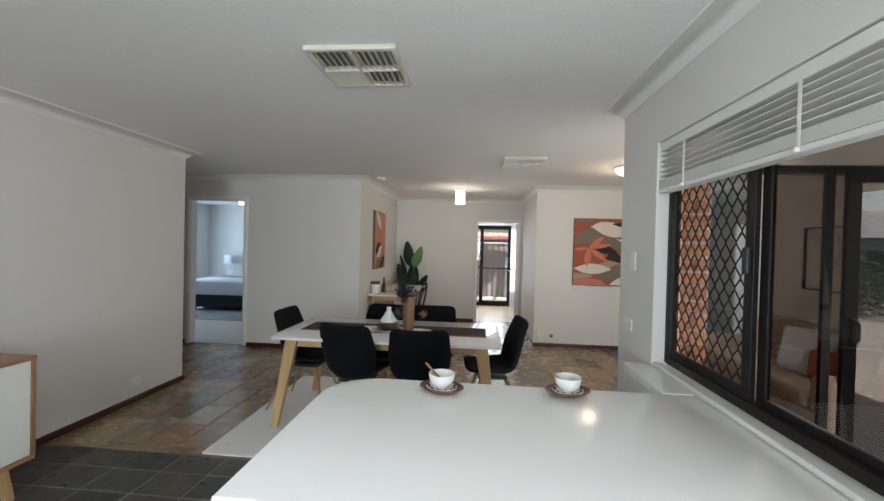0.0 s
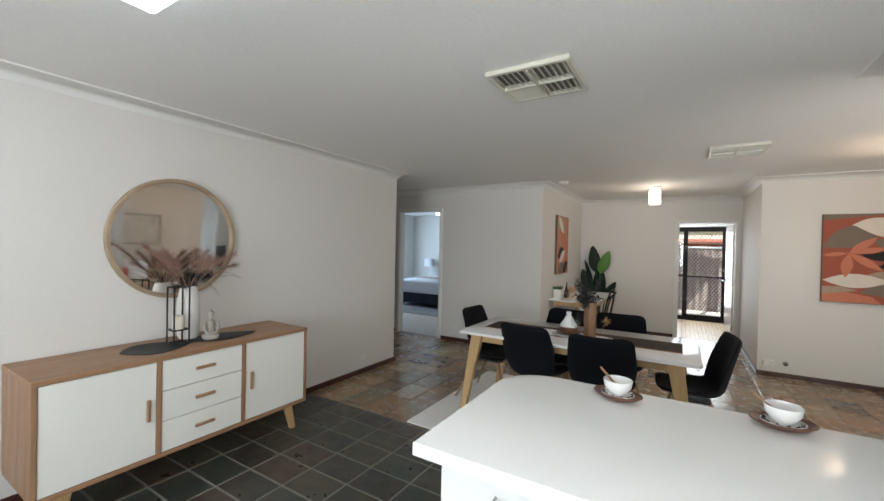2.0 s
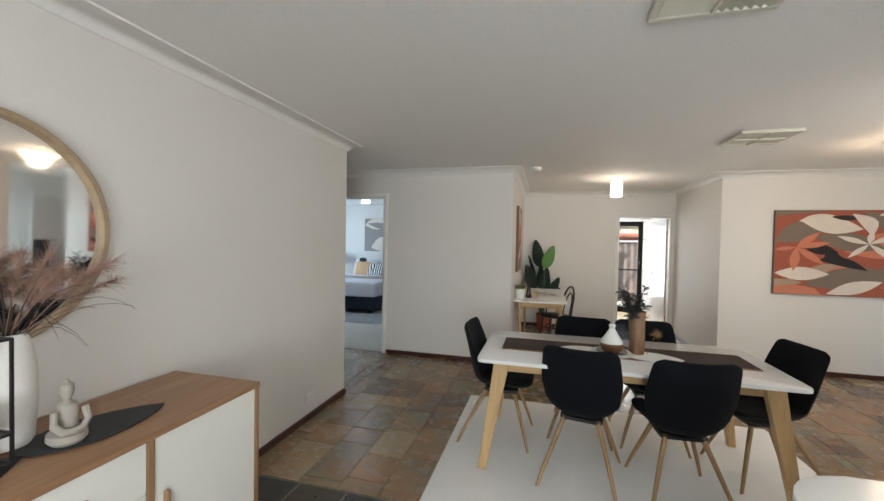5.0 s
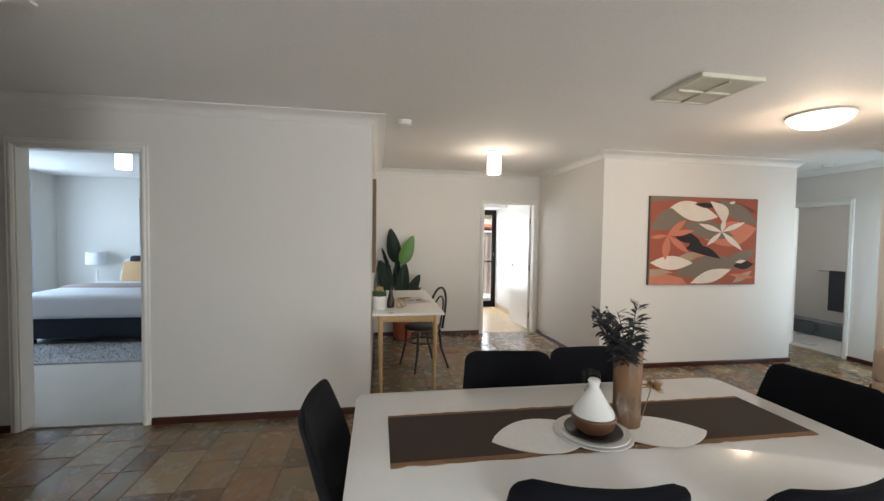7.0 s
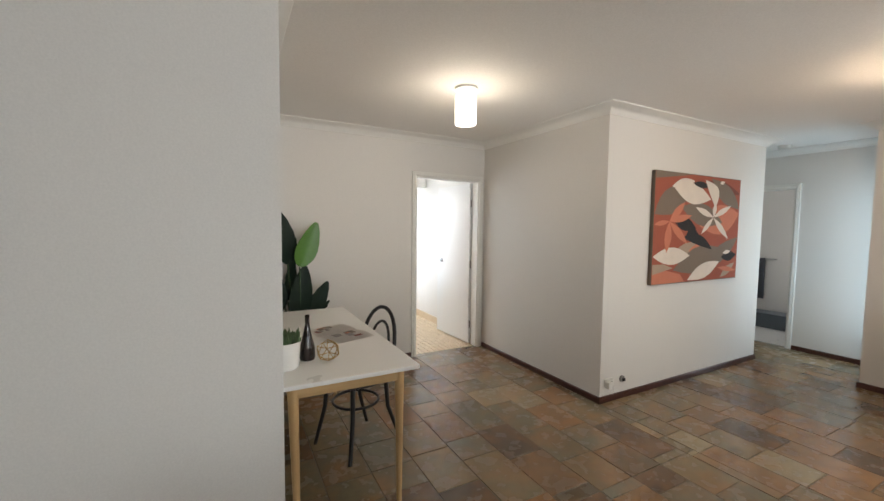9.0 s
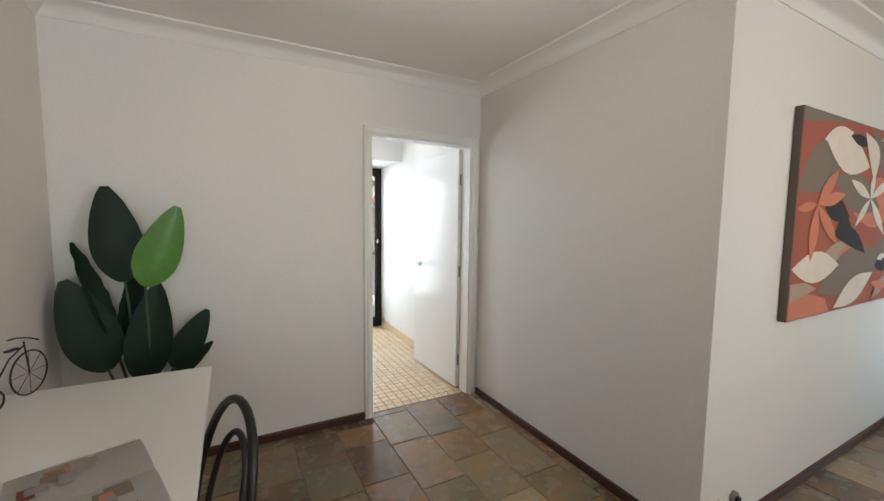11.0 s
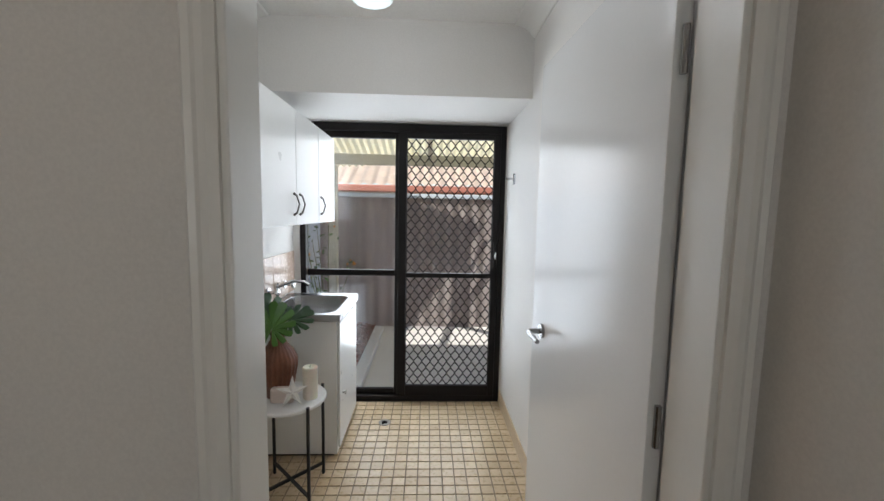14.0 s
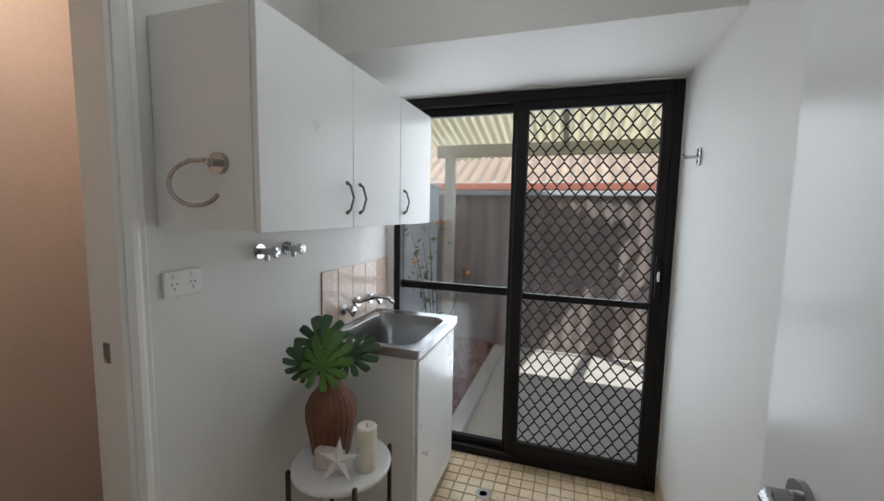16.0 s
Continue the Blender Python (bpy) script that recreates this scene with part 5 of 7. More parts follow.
NOOKART = [("sand", blade(0.0, 0.9, 0.9, 0.55, 0.3)), ("coral", blade(0.2, 0.75, 0.9, 0.45, 0.25)), ("cream", blade(0.1, 0.98, 0.6, 0.7, 0.15)), ("black", blade(0.05, 0.3, 0.6, 0.42, 0.18)), ("cream", blade(0.2, 0.2, 0.7, 0.4, 0.15)), ("black", blade(0.5, 0.02, 0.95, 0.2, 0.2)), ("taupe", blade(0.1, 0.05, 0.6, 0.15, 0.2))]
canvas("nook_painting", 0.70, 0.93, pose(-1.279, 6.42, 1.115, 90, 0, 90), "tall abstract painting in brown, coral and cream", NOOKART, "coral", BROWNC)
BEDART = [("cream", blade(0.0, 0.8, 0.8, 0.95, 0.25)), ("grey", blade(0.1, 0.85, 0.9, 0.7, 0.12)), ("gold", blade(0.55, 0.55, 1.0, 0.42, 0.2)), ("cream", blade(0.2, 0.1, 0.9, 0.35, 0.3))]
canvas("bedroom_painting", 0.95, 0.84, pose(-5.47, 10.349, 1.245, 90, 0, 0), "pale abstract painting in grey, cream and gold", BEDART, "grey", BROWNC)

# ---- nook ----
desk = thing("desk", pose(-0.935, 6.895, 0), "white-topped desk on tapered pale oak legs", "desk")
part("desktop", box(-0.335, 0.345, -0.79, 0.79, 0.738, 0.760, 0.004), WHITELAM, desk)
for x in (-0.27, 0.28):
    part("apron", box(x - 0.010, x + 0.010, -0.70, 0.70, 0.665, 0.737), PALEOAK, desk)
for y in (-0.70, 0.70):
    part("apron", box(-0.26, 0.27, y - 0.010, y + 0.010, 0.665, 0.737), PALEOAKX, desk)
for sx in (-1, 1):
    for sy in (-1, 1):
        x, y = 0.005 + sx * 0.265, sy * 0.69
        part("leg", tube([(x, y, 0.737), (x - sx * 0.012, y + sy * 0.035, 0.0)], [0.026, 0.013], 14), PALEOAK, desk, smooth=True)

BENT = plain("black_bentwood", (0.012, 0.012, 0.013), 0.35, var=0.2, bump=0.05)
bent = thing("bentwood_chair", pose(-0.715, 6.855, 0, 0, 0, 112), "black bentwood cafe chair tucked under the desk", "chair")
part("seat", lathe([(0.0, 0.445), (0.19, 0.445), (0.205, 0.452), (0.205, 0.468), (0.195, 0.474), (0.0, 0.468)], 32), BENT, bent, smooth=True)
arch = [(0.175 * math.cos(a), -0.155 - 0.09 * math.sin(a) ** 0.7, 0.46 + 0.43 * math.sin(a) ** 0.62) for a in (math.pi * k / 18 for k in range(19))]
part("back_hoop", tube(arch, 0.0135, 10), BENT, bent, smooth=True)
arch = [(0.105 * math.cos(a), -0.165 - 0.075 * math.sin(a) ** 0.7, 0.46 + 0.33 * math.sin(a) ** 0.62) for a in (math.pi * k / 18 for k in range(19))]
part("inner_hoop", tube(arch, 0.010, 10), BENT, bent, smooth=True)
part("stretcher_ring", tube([(0.15 * math.cos(a), 0.15 * math.sin(a), 0.30) for a in (2 * math.pi * k / 24 for k in range(25))], 0.009, 8), BENT, bent, smooth=True)
for x, y, fx, fy in ((0.14, 0.13, 0.19, 0.19), (-0.14, 0.13, -0.19, 0.19), (0.14, -0.14, 0.18, -0.24), (-0.14, -0.14, -0.18, -0.24)):
    part("leg", tube([(x, y, 0.445), (x * 1.08, y * 1.08, 0.25), (fx, fy, 0.0)], [0.016, 0.014, 0.012], 10), BENT, bent, smooth=True)

LEAFD = plain("dark_waxy_leaf", (0.005, 0.018, 0.009), 0.50, var=0.35, scale=7, fine=60, bump=0.15)
LEAFD.node_tree.nodes["Principled BSDF"].inputs["Specular IOR Level"].default_value = 0.25
LEAFB = plain("bright_waxy_leaf", (0.075, 0.20, 0.022), 0.35, var=0.25, scale=7, fine=60, bump=0.15)


def big_leaf(root, base, foot, tip, width, bright=False, turn=0.0):
    """A stalk from base to foot and a broad leaf from foot to tip, folded along its midrib."""
    base, foot, tip = Vector(base), Vector(foot), Vector(tip)
    part("stalk", tube([base, base.lerp(foot, 0.5) + Vector((0, 0, 0.02)), foot], [0.009, 0.008, 0.006], 8), plain("stalk_green", (0.03, 0.07, 0.025), 0.5), root, smooth=True)
    axis = tip - foot
    length = axis.length
    ahead = axis.normalized()
    side = ahead.cross(Vector((0.25, -1, 0.1))).normalized()
    side = Matrix.Rotation(radians(turn), 3, ahead) @ side
    face = side.cross(ahead).normalized()
    bm, rows = bmnew(), []
    for k in range(15):
        f = k / 14
        w = width * (math.sin(math.pi * min(1, f * 0.96 + 0.02)) ** 0.62) * (0.90 + 0.10 * math.cos(f * 3))
        row = []
        for j in range(-4, 5):
            s = j / 4
            rip = 0.006 * math.sin(f * 34 + abs(s) * 4) * abs(s)
            row.append(bm.verts.new(foot + ahead * (length * f - 0.03 * abs(s) * math.sin(math.pi * f)) + side * s * w + face * (0.22 * w * abs(s) ** 1.4 + rip - 0.05 * length * f * f)))
        rows.append(row)
    for a, b in zip(rows, rows[1:]):
        for j in range(8):
            bm.faces.new((a[j], a[j + 1], b[j + 1], b[j]))
    bmesh.ops.remove_doubles(bm, verts=bm.verts, dist=0.0005)
    part("leaf", bm, LEAFB if bright else LEAFD, root, "bright green leaf" if bright else "", True)


plant = thing("potted_plant", pose(-0.865, 8.13, 0), "tall artificial plant with broad dark leaves", "plant")
part("pot", lathe([(0.0, 0.0), (0.11, 0.0), (0.125, 0.02), (0.145, 0.24), (0.150, 0.26), (0.138, 0.262), (0.130, 0.22), (0.0, 0.21)], 32), plain("terracotta_pot", (0.38, 0.10, 0.055), 0.75, var=0.15, bump=0.2), plant, smooth=True)
LEAVES = (((-0.115, 0.05, 1.10), (-0.175, 0.06, 1.585), 0.120, False, 5), ((-0.02, -0.02, 1.08), (0.135, -0.05, 1.485), 0.108, True, -5), ((-0.19, 0.0, 0.66), (-0.325, -0.04, 1.13), 0.125, False, 5), ((-0.17, 0.02, 0.82), (-0.285, 0.0, 1.31), 0.062, False, 40), ((-0.12, 0.06, 0.76), (-0.055, 0.07, 1.19), 0.075, False, 20), ((-0.045, -0.02, 0.58), (0.03, -0.03, 1.09), 0.112, False, -12), ((0.08, 0.02, 0.62), (0.245, 0.02, 0.92), 0.085, False, -8), ((0.06, 0.04, 0.56), (0.265, 0.03, 0.73), 0.05, False, 10))
for foot, tip, w, bright, turn in LEAVES:
    big_leaf(plant, (foot[0] * 0.3, foot[1] * 0.3, 0.21), foot, tip, w, bright, turn)

pot = thing("succulent_pot", pose(-1.205, 6.36, 0.760), "small succulent in a white ceramic pot", "plant")
part("pot", lathe([(0.0, 0.0), (0.058, 0.0), (0.062, 0.01), (0.070, 0.13), (0.066, 0.132), (0.060, 0.11), (0.0, 0.108)], 28), CERAMIC, pot, smooth=True)
rnd = random.Random(12)
bm = bmnew()
for k in range(70):
    a, r = rnd.uniform(0, 6.28), rnd.uniform(0.005, 0.06)
    p = Vector((r * math.cos(a), r * math.sin(a), 0.112))
    q = p + Vector((math.cos(a) * 0.02, math.sin(a) * 0.02, rnd.uniform(0.035, 0.075)))
    add_tube(bm, [p, p.lerp(q, 0.5), q], [0.005, 0.009, 0.001], 6)
part("rosettes", bm, plain("succulent_green", (0.07, 0.12, 0.05), 0.5, var=0.3, scale=20), pot, smooth=True)
bottle = thing("bud_vase", pose(-1.09, 6.44, 0.760), "slim dark smoked glass bottle vase", "vase")
part("bottle", lathe([(0.0, 0.0), (0.036, 0.0), (0.040, 0.015), (0.038, 0.07), (0.020, 0.14), (0.011, 0.19), (0.012, 0.235), (0.010, 0.236), (0.0, 0.20)], 24), plain("smoked_glass", (0.02, 0.014, 0.012), 0.1), bottle, smooth=True)
geo = thing("wire_ornament", pose(-1.0, 6.36, 0.760), "gold wire geometric desk ornament", "ornament")
rings_ = [[(0.055 * math.cos(a), 0.055 * math.sin(a), z) for a in (2 * math.pi * (k + o) / 5 for k in range(5))] for z, o in ((0.028, 0), (0.085, 0.5))]
GOLD = plain("brushed_gold", (0.55, 0.38, 0.16), 0.3, 1.0)
for a, b in [(rings_[0][k], rings_[0][(k + 1) % 5]) for k in range(5)] + [(rings_[1][k], rings_[1][(k + 1) % 5]) for k in range(5)] + [(rings_[0][k], rings_[1][k]) for k in range(5)] + [(rings_[0][(k + 1) % 5], rings_[1][k]) for k in range(5)] + [(p, (0, 0, 0.115)) for p in rings_[1]] + [(p, (0, 0, 0.003)) for p in rings_[0]]:
    part("wire", tube([a, b], 0.0022, 6), GOLD, geo)
MAG = plain("magazine_paper", (0.70, 0.67, 0.64), 0.4, var=0.05)
mag = thing("magazine", pose(-0.83, 6.86, 0.760, 0, 0, -72), "open magazine with pictures on the desk", "magazine")
for s in (-1, 1):
    bm, rows = bmnew(), []
    for k in range(9):
        f = k / 8
        rows.append([bm.verts.new((s * 0.205 * f, y, 0.002 + 0.012 * math.sin(math.pi * f) ** 0.8 * (1 - f * 0.4))) for y in (-0.14, 0.14)])
    for a, b in zip(rows, rows[1:]):
        bm.faces.new((a[0], b[0], b[1], a[1]))
    bmesh.ops.solidify(bm, geom=list(bm.faces), thickness=0.0016)
    page = part("page", bm, MAG, mag)
    for k in range(9):
        x, y, w, h = s * rnd.uniform(0.05, 0.16), rnd.uniform(-0.11, 0.09), rnd.uniform(0.012, 0.03), rnd.uniform(0.01, 0.03)
        f = min(1, abs(x) / 0.205)
        z = 0.0035 + 0.012 * math.sin(math.pi * f) ** 0.8 * (1 - f * 0.4)
        part("print", box(x - w, x + w, y - h, y + h, z, z + 0.0006), INKM[("grey", "taupe", "grey", "brown", "sand", "coral")[k % 6]], page)

bike = thing("wire_bicycle", pose(-1.200, 7.60, 0.760, 0, 0, 72), "small black wire penny-farthing ornament", "ornament")
for cx, r in ((0.06, 0.082), (-0.085, 0.034)):
    part("wheel", tube([(cx + r * math.cos(a), 0, r + 0.004 + r * math.sin(a)) for a in (2 * math.pi * k / 28 for k in range(29))], 0.0032, 6), BLACKM, bike, smooth=True)
    bm = bmnew()
    for k in range(8):
        a = 2 * math.pi * k / 8
        add_tube(bm, [(cx, 0, r + 0.004), (cx + r * math.cos(a), 0, r + 0.004 + r * math.sin(a))], 0.0011, 4)
    part("spokes", bm, BLACKM, bike)
part("frame_bar", tube([(-0.085, 0, 0.038), (-0.075, 0, 0.10), (-0.02, 0, 0.165), (0.045, 0, 0.195)], 0.003, 6), BLACKM, bike, smooth=True)
part("fork", tube([(0.06, 0, 0.086), (0.045, 0, 0.21)], 0.003, 6), BLACKM, bike)
part("handlebar", tube([(0.045, -0.05, 0.215), (0.04, -0.02, 0.225), (0.04, 0.02, 0.225), (0.045, 0.05, 0.215)], 0.003, 6), BLACKM, bike)
part("saddle", box(-0.03, 0.015, -0.01, 0.01, 0.190, 0.198, 0.003), BLACKM, bike)
boxy = thing("photo_block", pose(-1.205, 7.315, 0.760, 0, 0, 25), "small timber block with a dark picture", "ornament")
part("block", box(-0.05, 0.05, -0.018, 0.018, 0, 0.095, 0.003), wood("block_timber", (0.38, 0.24, 0.12), (0.55, 0.38, 0.2)), boxy)
part("picture", box(0.0505, 0.0520, -0.012, 0.012, 0.02, 0.075), BLACKM, boxy)

# ---- ceiling fixtures and wall plates ----
VENTW = plain("cream_vent_plastic", (0.66, 0.64, 0.54), 0.45, var=0.05, bump=0.03)


def vent(name, x0, x1, y0, y1, label, tilt):
    root = thing(name, pose((x0 + x1) / 2, (y0 + y1) / 2, 2.4545), label, "ceiling vent", "ceiling vents")
    hx, hy = (x1 - x0) / 2, (y1 - y0) / 2
    part("backing", box(-hx + 0.02, hx - 0.02, -hy + 0.02, hy - 0.02, -0.003, -0.001), plain("duct_shadow", (0.24, 0.235, 0.21), 0.9), root)
    for a in ((-hx, hx, -hy, -hy + 0.03), (-hx, hx, hy - 0.03, hy), (-hx, -hx + 0.03, -hy + 0.03, hy - 0.03), (hx - 0.03, hx, -hy + 0.03, hy - 0.03)):
        part("frame", box(*a, -0.026, 0.0, 0.006), VENTW, root)
    part("cross_bar", box(-hx + 0.03, hx - 0.03, -0.006, 0.006, -0.032, -0.002), VENTW, root)
    part("cross_bar", box(-0.006, 0.006, -hy + 0.03, -0.006, -0.032, -0.002), VENTW, root)
    part("cross_bar", box(-0.006, 0.006, 0.006, hy - 0.03, -0.032, -0.002), VENTW, root)
    for qx, qy in ((-1, -1), (1, -1), (-1, 1), (1, 1)):
        along_y = not (qx == -1 and qy == 1)
        for k in range(6):
            span = (hx if along_y else hy) - 0.036
            c = 0.006 + span * (k + 0.5) / 6
            l0, l1 = 0.008, (hy if along_y else hx) - 0.032
            w = span / 6 * 0.50
            if along_y:
                bm = box(-w, w, l0, l1, -0.0012, 0.0012)
                bmesh.ops.rotate(bm, verts=bm.verts, cent=(0, 0, 0), matrix=Matrix.Rotation(radians(tilt), 3, "Y"))
                bmesh.ops.translate(bm, verts=bm.verts, vec=(qx * c, 0 if qy > 0 else -(l0 + l1), -0.018))
            else:
                bm = box(-l1, -l0, -w, w, -0.0012, 0.0012)
                bmesh.ops.rotate(bm, verts=bm.verts, cent=(0, 0, 0), matrix=Matrix.Rotation(radians(-tilt * 0.4), 3, "X"))
                bmesh.ops.translate(bm, verts=bm.verts, vec=(0, qy * c, -0.018))
            part("slat", bm, VENTW, root)


vent("ceiling_vent", -0.505, -0.055, 2.165, 2.61, "cream four-way ceiling air vent, louvres open", 40)
vent("ceiling_vent", 0.615, 1.045, 4.48, 4.92, "cream four-way ceiling air vent, louvres nearly closed", 12)

SHADE = glow("lit_opal_glass", (1.0, 0.90, 0.74), 1.6)


def cylinder_light(x, y, label, shade, h=0.200, r=0.076):
    root = thing("ceiling_light", pose(x, y, 2.4545), label, "ceiling light", "cylinder lights")
    part("canopy", lathe([(0.0, 0.0), (0.082, 0.0), (0.082, -0.016), (0.070, -0.022), (0.0, -0.022)], 32), PLASTICW, root, smooth=True)
    part("stem", tube([(0, 0, -0.022), (0, 0, -0.055)], 0.030, 16), PLASTICW, root)
    s = part("shade", lathe([(0.0, -0.055), (r * 0.95, -0.057), (r, -0.063), (r, -0.055 - h), (r * 0.94, -0.059 - h), (0.0, -0.059 - h)], 32), shade, root, "lit white glass cylinder", True)
    s.visible_shadow = False


cylinder_light(0.065, 6.775, "ceiling light with a lit white glass cylinder", SHADE)
cylinder_light(0.47, 9.17, "laundry ceiling light with a lit glass cylinder", glow("lit_cool_glass", (0.70, 0.95, 1.0), 0.38))
cylinder_light(-4.08, 7.46, "bedroom ceiling light with a lit glass cylinder", glow("lit_bedroom_glass", (1.0, 1.0, 1.0), 1.2))
oyster = thing("oyster_light", pose(2.10, 4.99, 2.4545), "round lit glass oyster ceiling light", "ceiling light")
part("rim", lathe([(0.0, 0.0), (0.205, 0.0), (0.210, -0.012), (0.203, -0.016), (0.0, -0.016)], 48), PLASTICW, oyster, smooth=True)
s = part("diffuser", lathe([(0.0, -0.105), (0.08, -0.098), (0.145, -0.075), (0.185, -0.045), (0.198, -0.022), (0.0, -0.022)], 48), glow("lit_oyster_glass", (1.0, 0.86, 0.62), 1.4), oyster, "lit opal glass bowl", True)
s.visible_shadow = False
batten = thing("fluorescent_light", pose(-1.20, 0.35, 2.4545), "white fluorescent ceiling light", "ceiling light")
part("base", box(-0.15, 0.15, -0.62, 0.62, -0.03, 0.0, 0.004), PLASTICW, batten)
s = part("diffuser", box(-0.14, 0.14, -0.61, 0.61, -0.075, -0.03, 0.02, 3), glow("lit_diffuser", (0.86, 0.94, 1.0), 3.2), batten, "lit white diffuser")


def detector(x, y):
    root = thing("smoke_detector", pose(x, y, 2.4545), "round white smoke detector on the ceiling", "smoke detector", "smoke detectors")
    part("base", lathe([(0.0, 0.0), (0.068, 0.0), (0.068, -0.014), (0.0, -0.014)], 28), PLASTICW, root, smooth=True)
    part("cover", lathe([(0.0, -0.046), (0.036, -0.045), (0.056, -0.036), (0.060, -0.014), (0.0, -0.014)], 28), PLASTICW, root, smooth=True)


detector(-1.01, 5.815)
detector(4.30, 6.55)


def wall_plate(name, m, label, kind_):
    """A switch or power point; the wall is the local y = 0 plane and y points into the wall."""
    root = thing(name, m, label, kind_)
    part("plate", box(-0.058, 0.058, -0.009, 0.0, -0.037, 0.037, 0.004), PLASTICW, root)
    if kind_ == "power point":
        for x in (-0.028, 0.028):
            for dx, dz, a in ((-0.007, 0.006, 30), (0.007, 0.006, -30), (0, -0.008, 0)):
                bm = box(-0.0012, 0.0012, -0.0096, -0.0090, -0.004, 0.004)
                bmesh.ops.rotate(bm, verts=bm.verts, cent=(0, 0, 0), matrix=Matrix.Rotation(radians(a), 3, "Y"))
                bmesh.ops.translate(bm, verts=bm.verts, vec=(x + dx, 0, dz - 0.006))
                part("socket_slot", bm, BLACKM, root)
    for x in ((-0.028, 0.028) if kind_ == "power point" else (0.0,)):
        part("rocker", box(x - 0.006, x + 0.006, -0.0125, -0.009, 0.016, 0.029, 0.001), PLASTICW, root)
    return root


wall_plate("power_point", pose(-2.7795, 3.725, 0.19, 0, 0, 90), "white double power point on the wall", "power point")
wall_plate("power_point", pose(1.37, 6.5195, 0.165), "white double power point near the skirting", "power point")
wall_plate("power_point", pose(-0.2795, 9.205, 1.205, 0, 0, 90), "white double power point on the laundry wall", "power point")
wall_plate("light_switch", pose(1.2995, 2.83, 1.455, 0, 90, 270), "white light switch on the kitchen wall", "light switch")
wall_plate("power_point", pose(1.2995, 2.88, 1.06, 0, 0, 270), "white power point on the kitchen wall", "power point")
aerial = thing("phone_socket", pose(1.53, 6.5195, 0.168), "small dark phone socket with a stub of cable", "socket")
part("plate", tube([(0, 0, 0), (0, -0.016, 0)], 0.028, 18), plain("grey_plastic", (0.25, 0.24, 0.22), 0.5), aerial, smooth=True)
part("plug", box(-0.012, 0.012, -0.034, -0.016, -0.014, 0.010, 0.003), BLACKM, aerial)
adapter = thing("plug_adapter", pose(1.335, 6.5105, 0.155), "white plug adapter in the power point", "adapter")
part("body", box(-0.022, 0.022, -0.040, 0.0, -0.030, 0.026, 0.005), PLASTICW, adapter)
part("cord", tube([(0, -0.035, -0.03), (0.02, -0.045, -0.07), (0.05, -0.03, -0.05), (0.075, -0.015, -0.03)], 0.003, 6), PLASTICW, adapter)

# ---- laundry ----
PEACH = tile_mat("peach_wall_tile", (0.62, 0.47, 0.38), (0.68, 0.54, 0.44), rough=0.2)
cab = thing("wall_cabinet", pose(-0.278, 9.145, 1.364), "white three-door laundry wall cabinet", "cabinet")
part("body", box(0.0, 0.318, 0.0, 1.195, 0.0, 0.536, 0.002), WHITELAM, cab)
for y0, y1, hy in ((0.002, 0.425, 0.385), (0.429, 0.812, 0.468), (0.816, 1.193, 0.852)):
    d = part("door", box(0.320, 0.337, y0, y1, -0.004, 0.536, 0.002), WHITELAM, cab)
    part("handle", tube([(0.337, hy, 0.045), (0.352, hy, 0.055), (0.364, hy, 0.095), (0.352, hy, 0.135), (0.337, hy, 0.145)], [0.007, 0.004, 0.004, 0.004, 0.007], 8), plain("dark_nickel", (0.16, 0.15, 0.14), 0.3, 0.9), d, smooth=True)
NICKEL = plain("aged_chrome", (0.42, 0.41, 0.40), 0.16, 1.0, var=0.08, bump=0.0)
ringt = thing("towel_ring", pose(-0.055, 9.1445, 1.527), "open chrome towel ring on the cabinet side", "towel ring")
part("rose", tube([(0, 0, 0), (0, -0.014, 0)], 0.026, 22), NICKEL, ringt, smooth=True)
part("arm", tube([(0, -0.012, 0), (0, -0.045, 0)], 0.009, 12), NICKEL, ringt, smooth=True)
part("hoop", tube([(0.0, -0.042, 0.003), (-0.05, -0.045, 0.002)] + [(-0.035 + 0.082 * math.cos(a), -0.045, -0.052 + 0.052 * math.sin(a)) for a in (radians(105 + 225 * k / 22) for k in range(23))], 0.0055, 10), NICKEL, ringt, smooth=True)

for y in (9.500, 9.640):
    tap = thing("washing_machine_tap", pose(-0.2795, y, 1.268), "chrome washing machine tap on the wall", "tap", "washing machine taps")
    part("flange", tube([(0, 0, 0), (0.008, 0, 0)], 0.026, 20), CHROME, tap, smooth=True)
    part("body", tube([(0.008, 0, 0), (0.060, 0, 0)], 0.012, 12), CHROME, tap, smooth=True)
    part("spout", tube([(0.035, 0, 0), (0.035, 0, -0.032)], 0.009, 10), CHROME, tap, smooth=True)
    part("knob", lathe([(0.0, 0.0), (0.018, 0.002), (0.020, 0.010), (0.016, 0.022), (0.0, 0.024)], 16, ripple=6, deep=0.08), CHROME, tap, smooth=True, m=pose(0.058, 0, 0, 0, 90, 0))

splash = thing("splashback", pose(-0.2795, 9.862, 0.855), "peach glazed tile splashback over the trough", "splashback")
tl = mesh_of("tile", box(0.0, 0.007, 0.001, 0.129, 0.0, 0.285, 0.002, 1), PEACH)
for k in range(5):
    ob = new("tile", tl)
    ob.parent, ob.location = splash, (0, k * 0.131, 0)

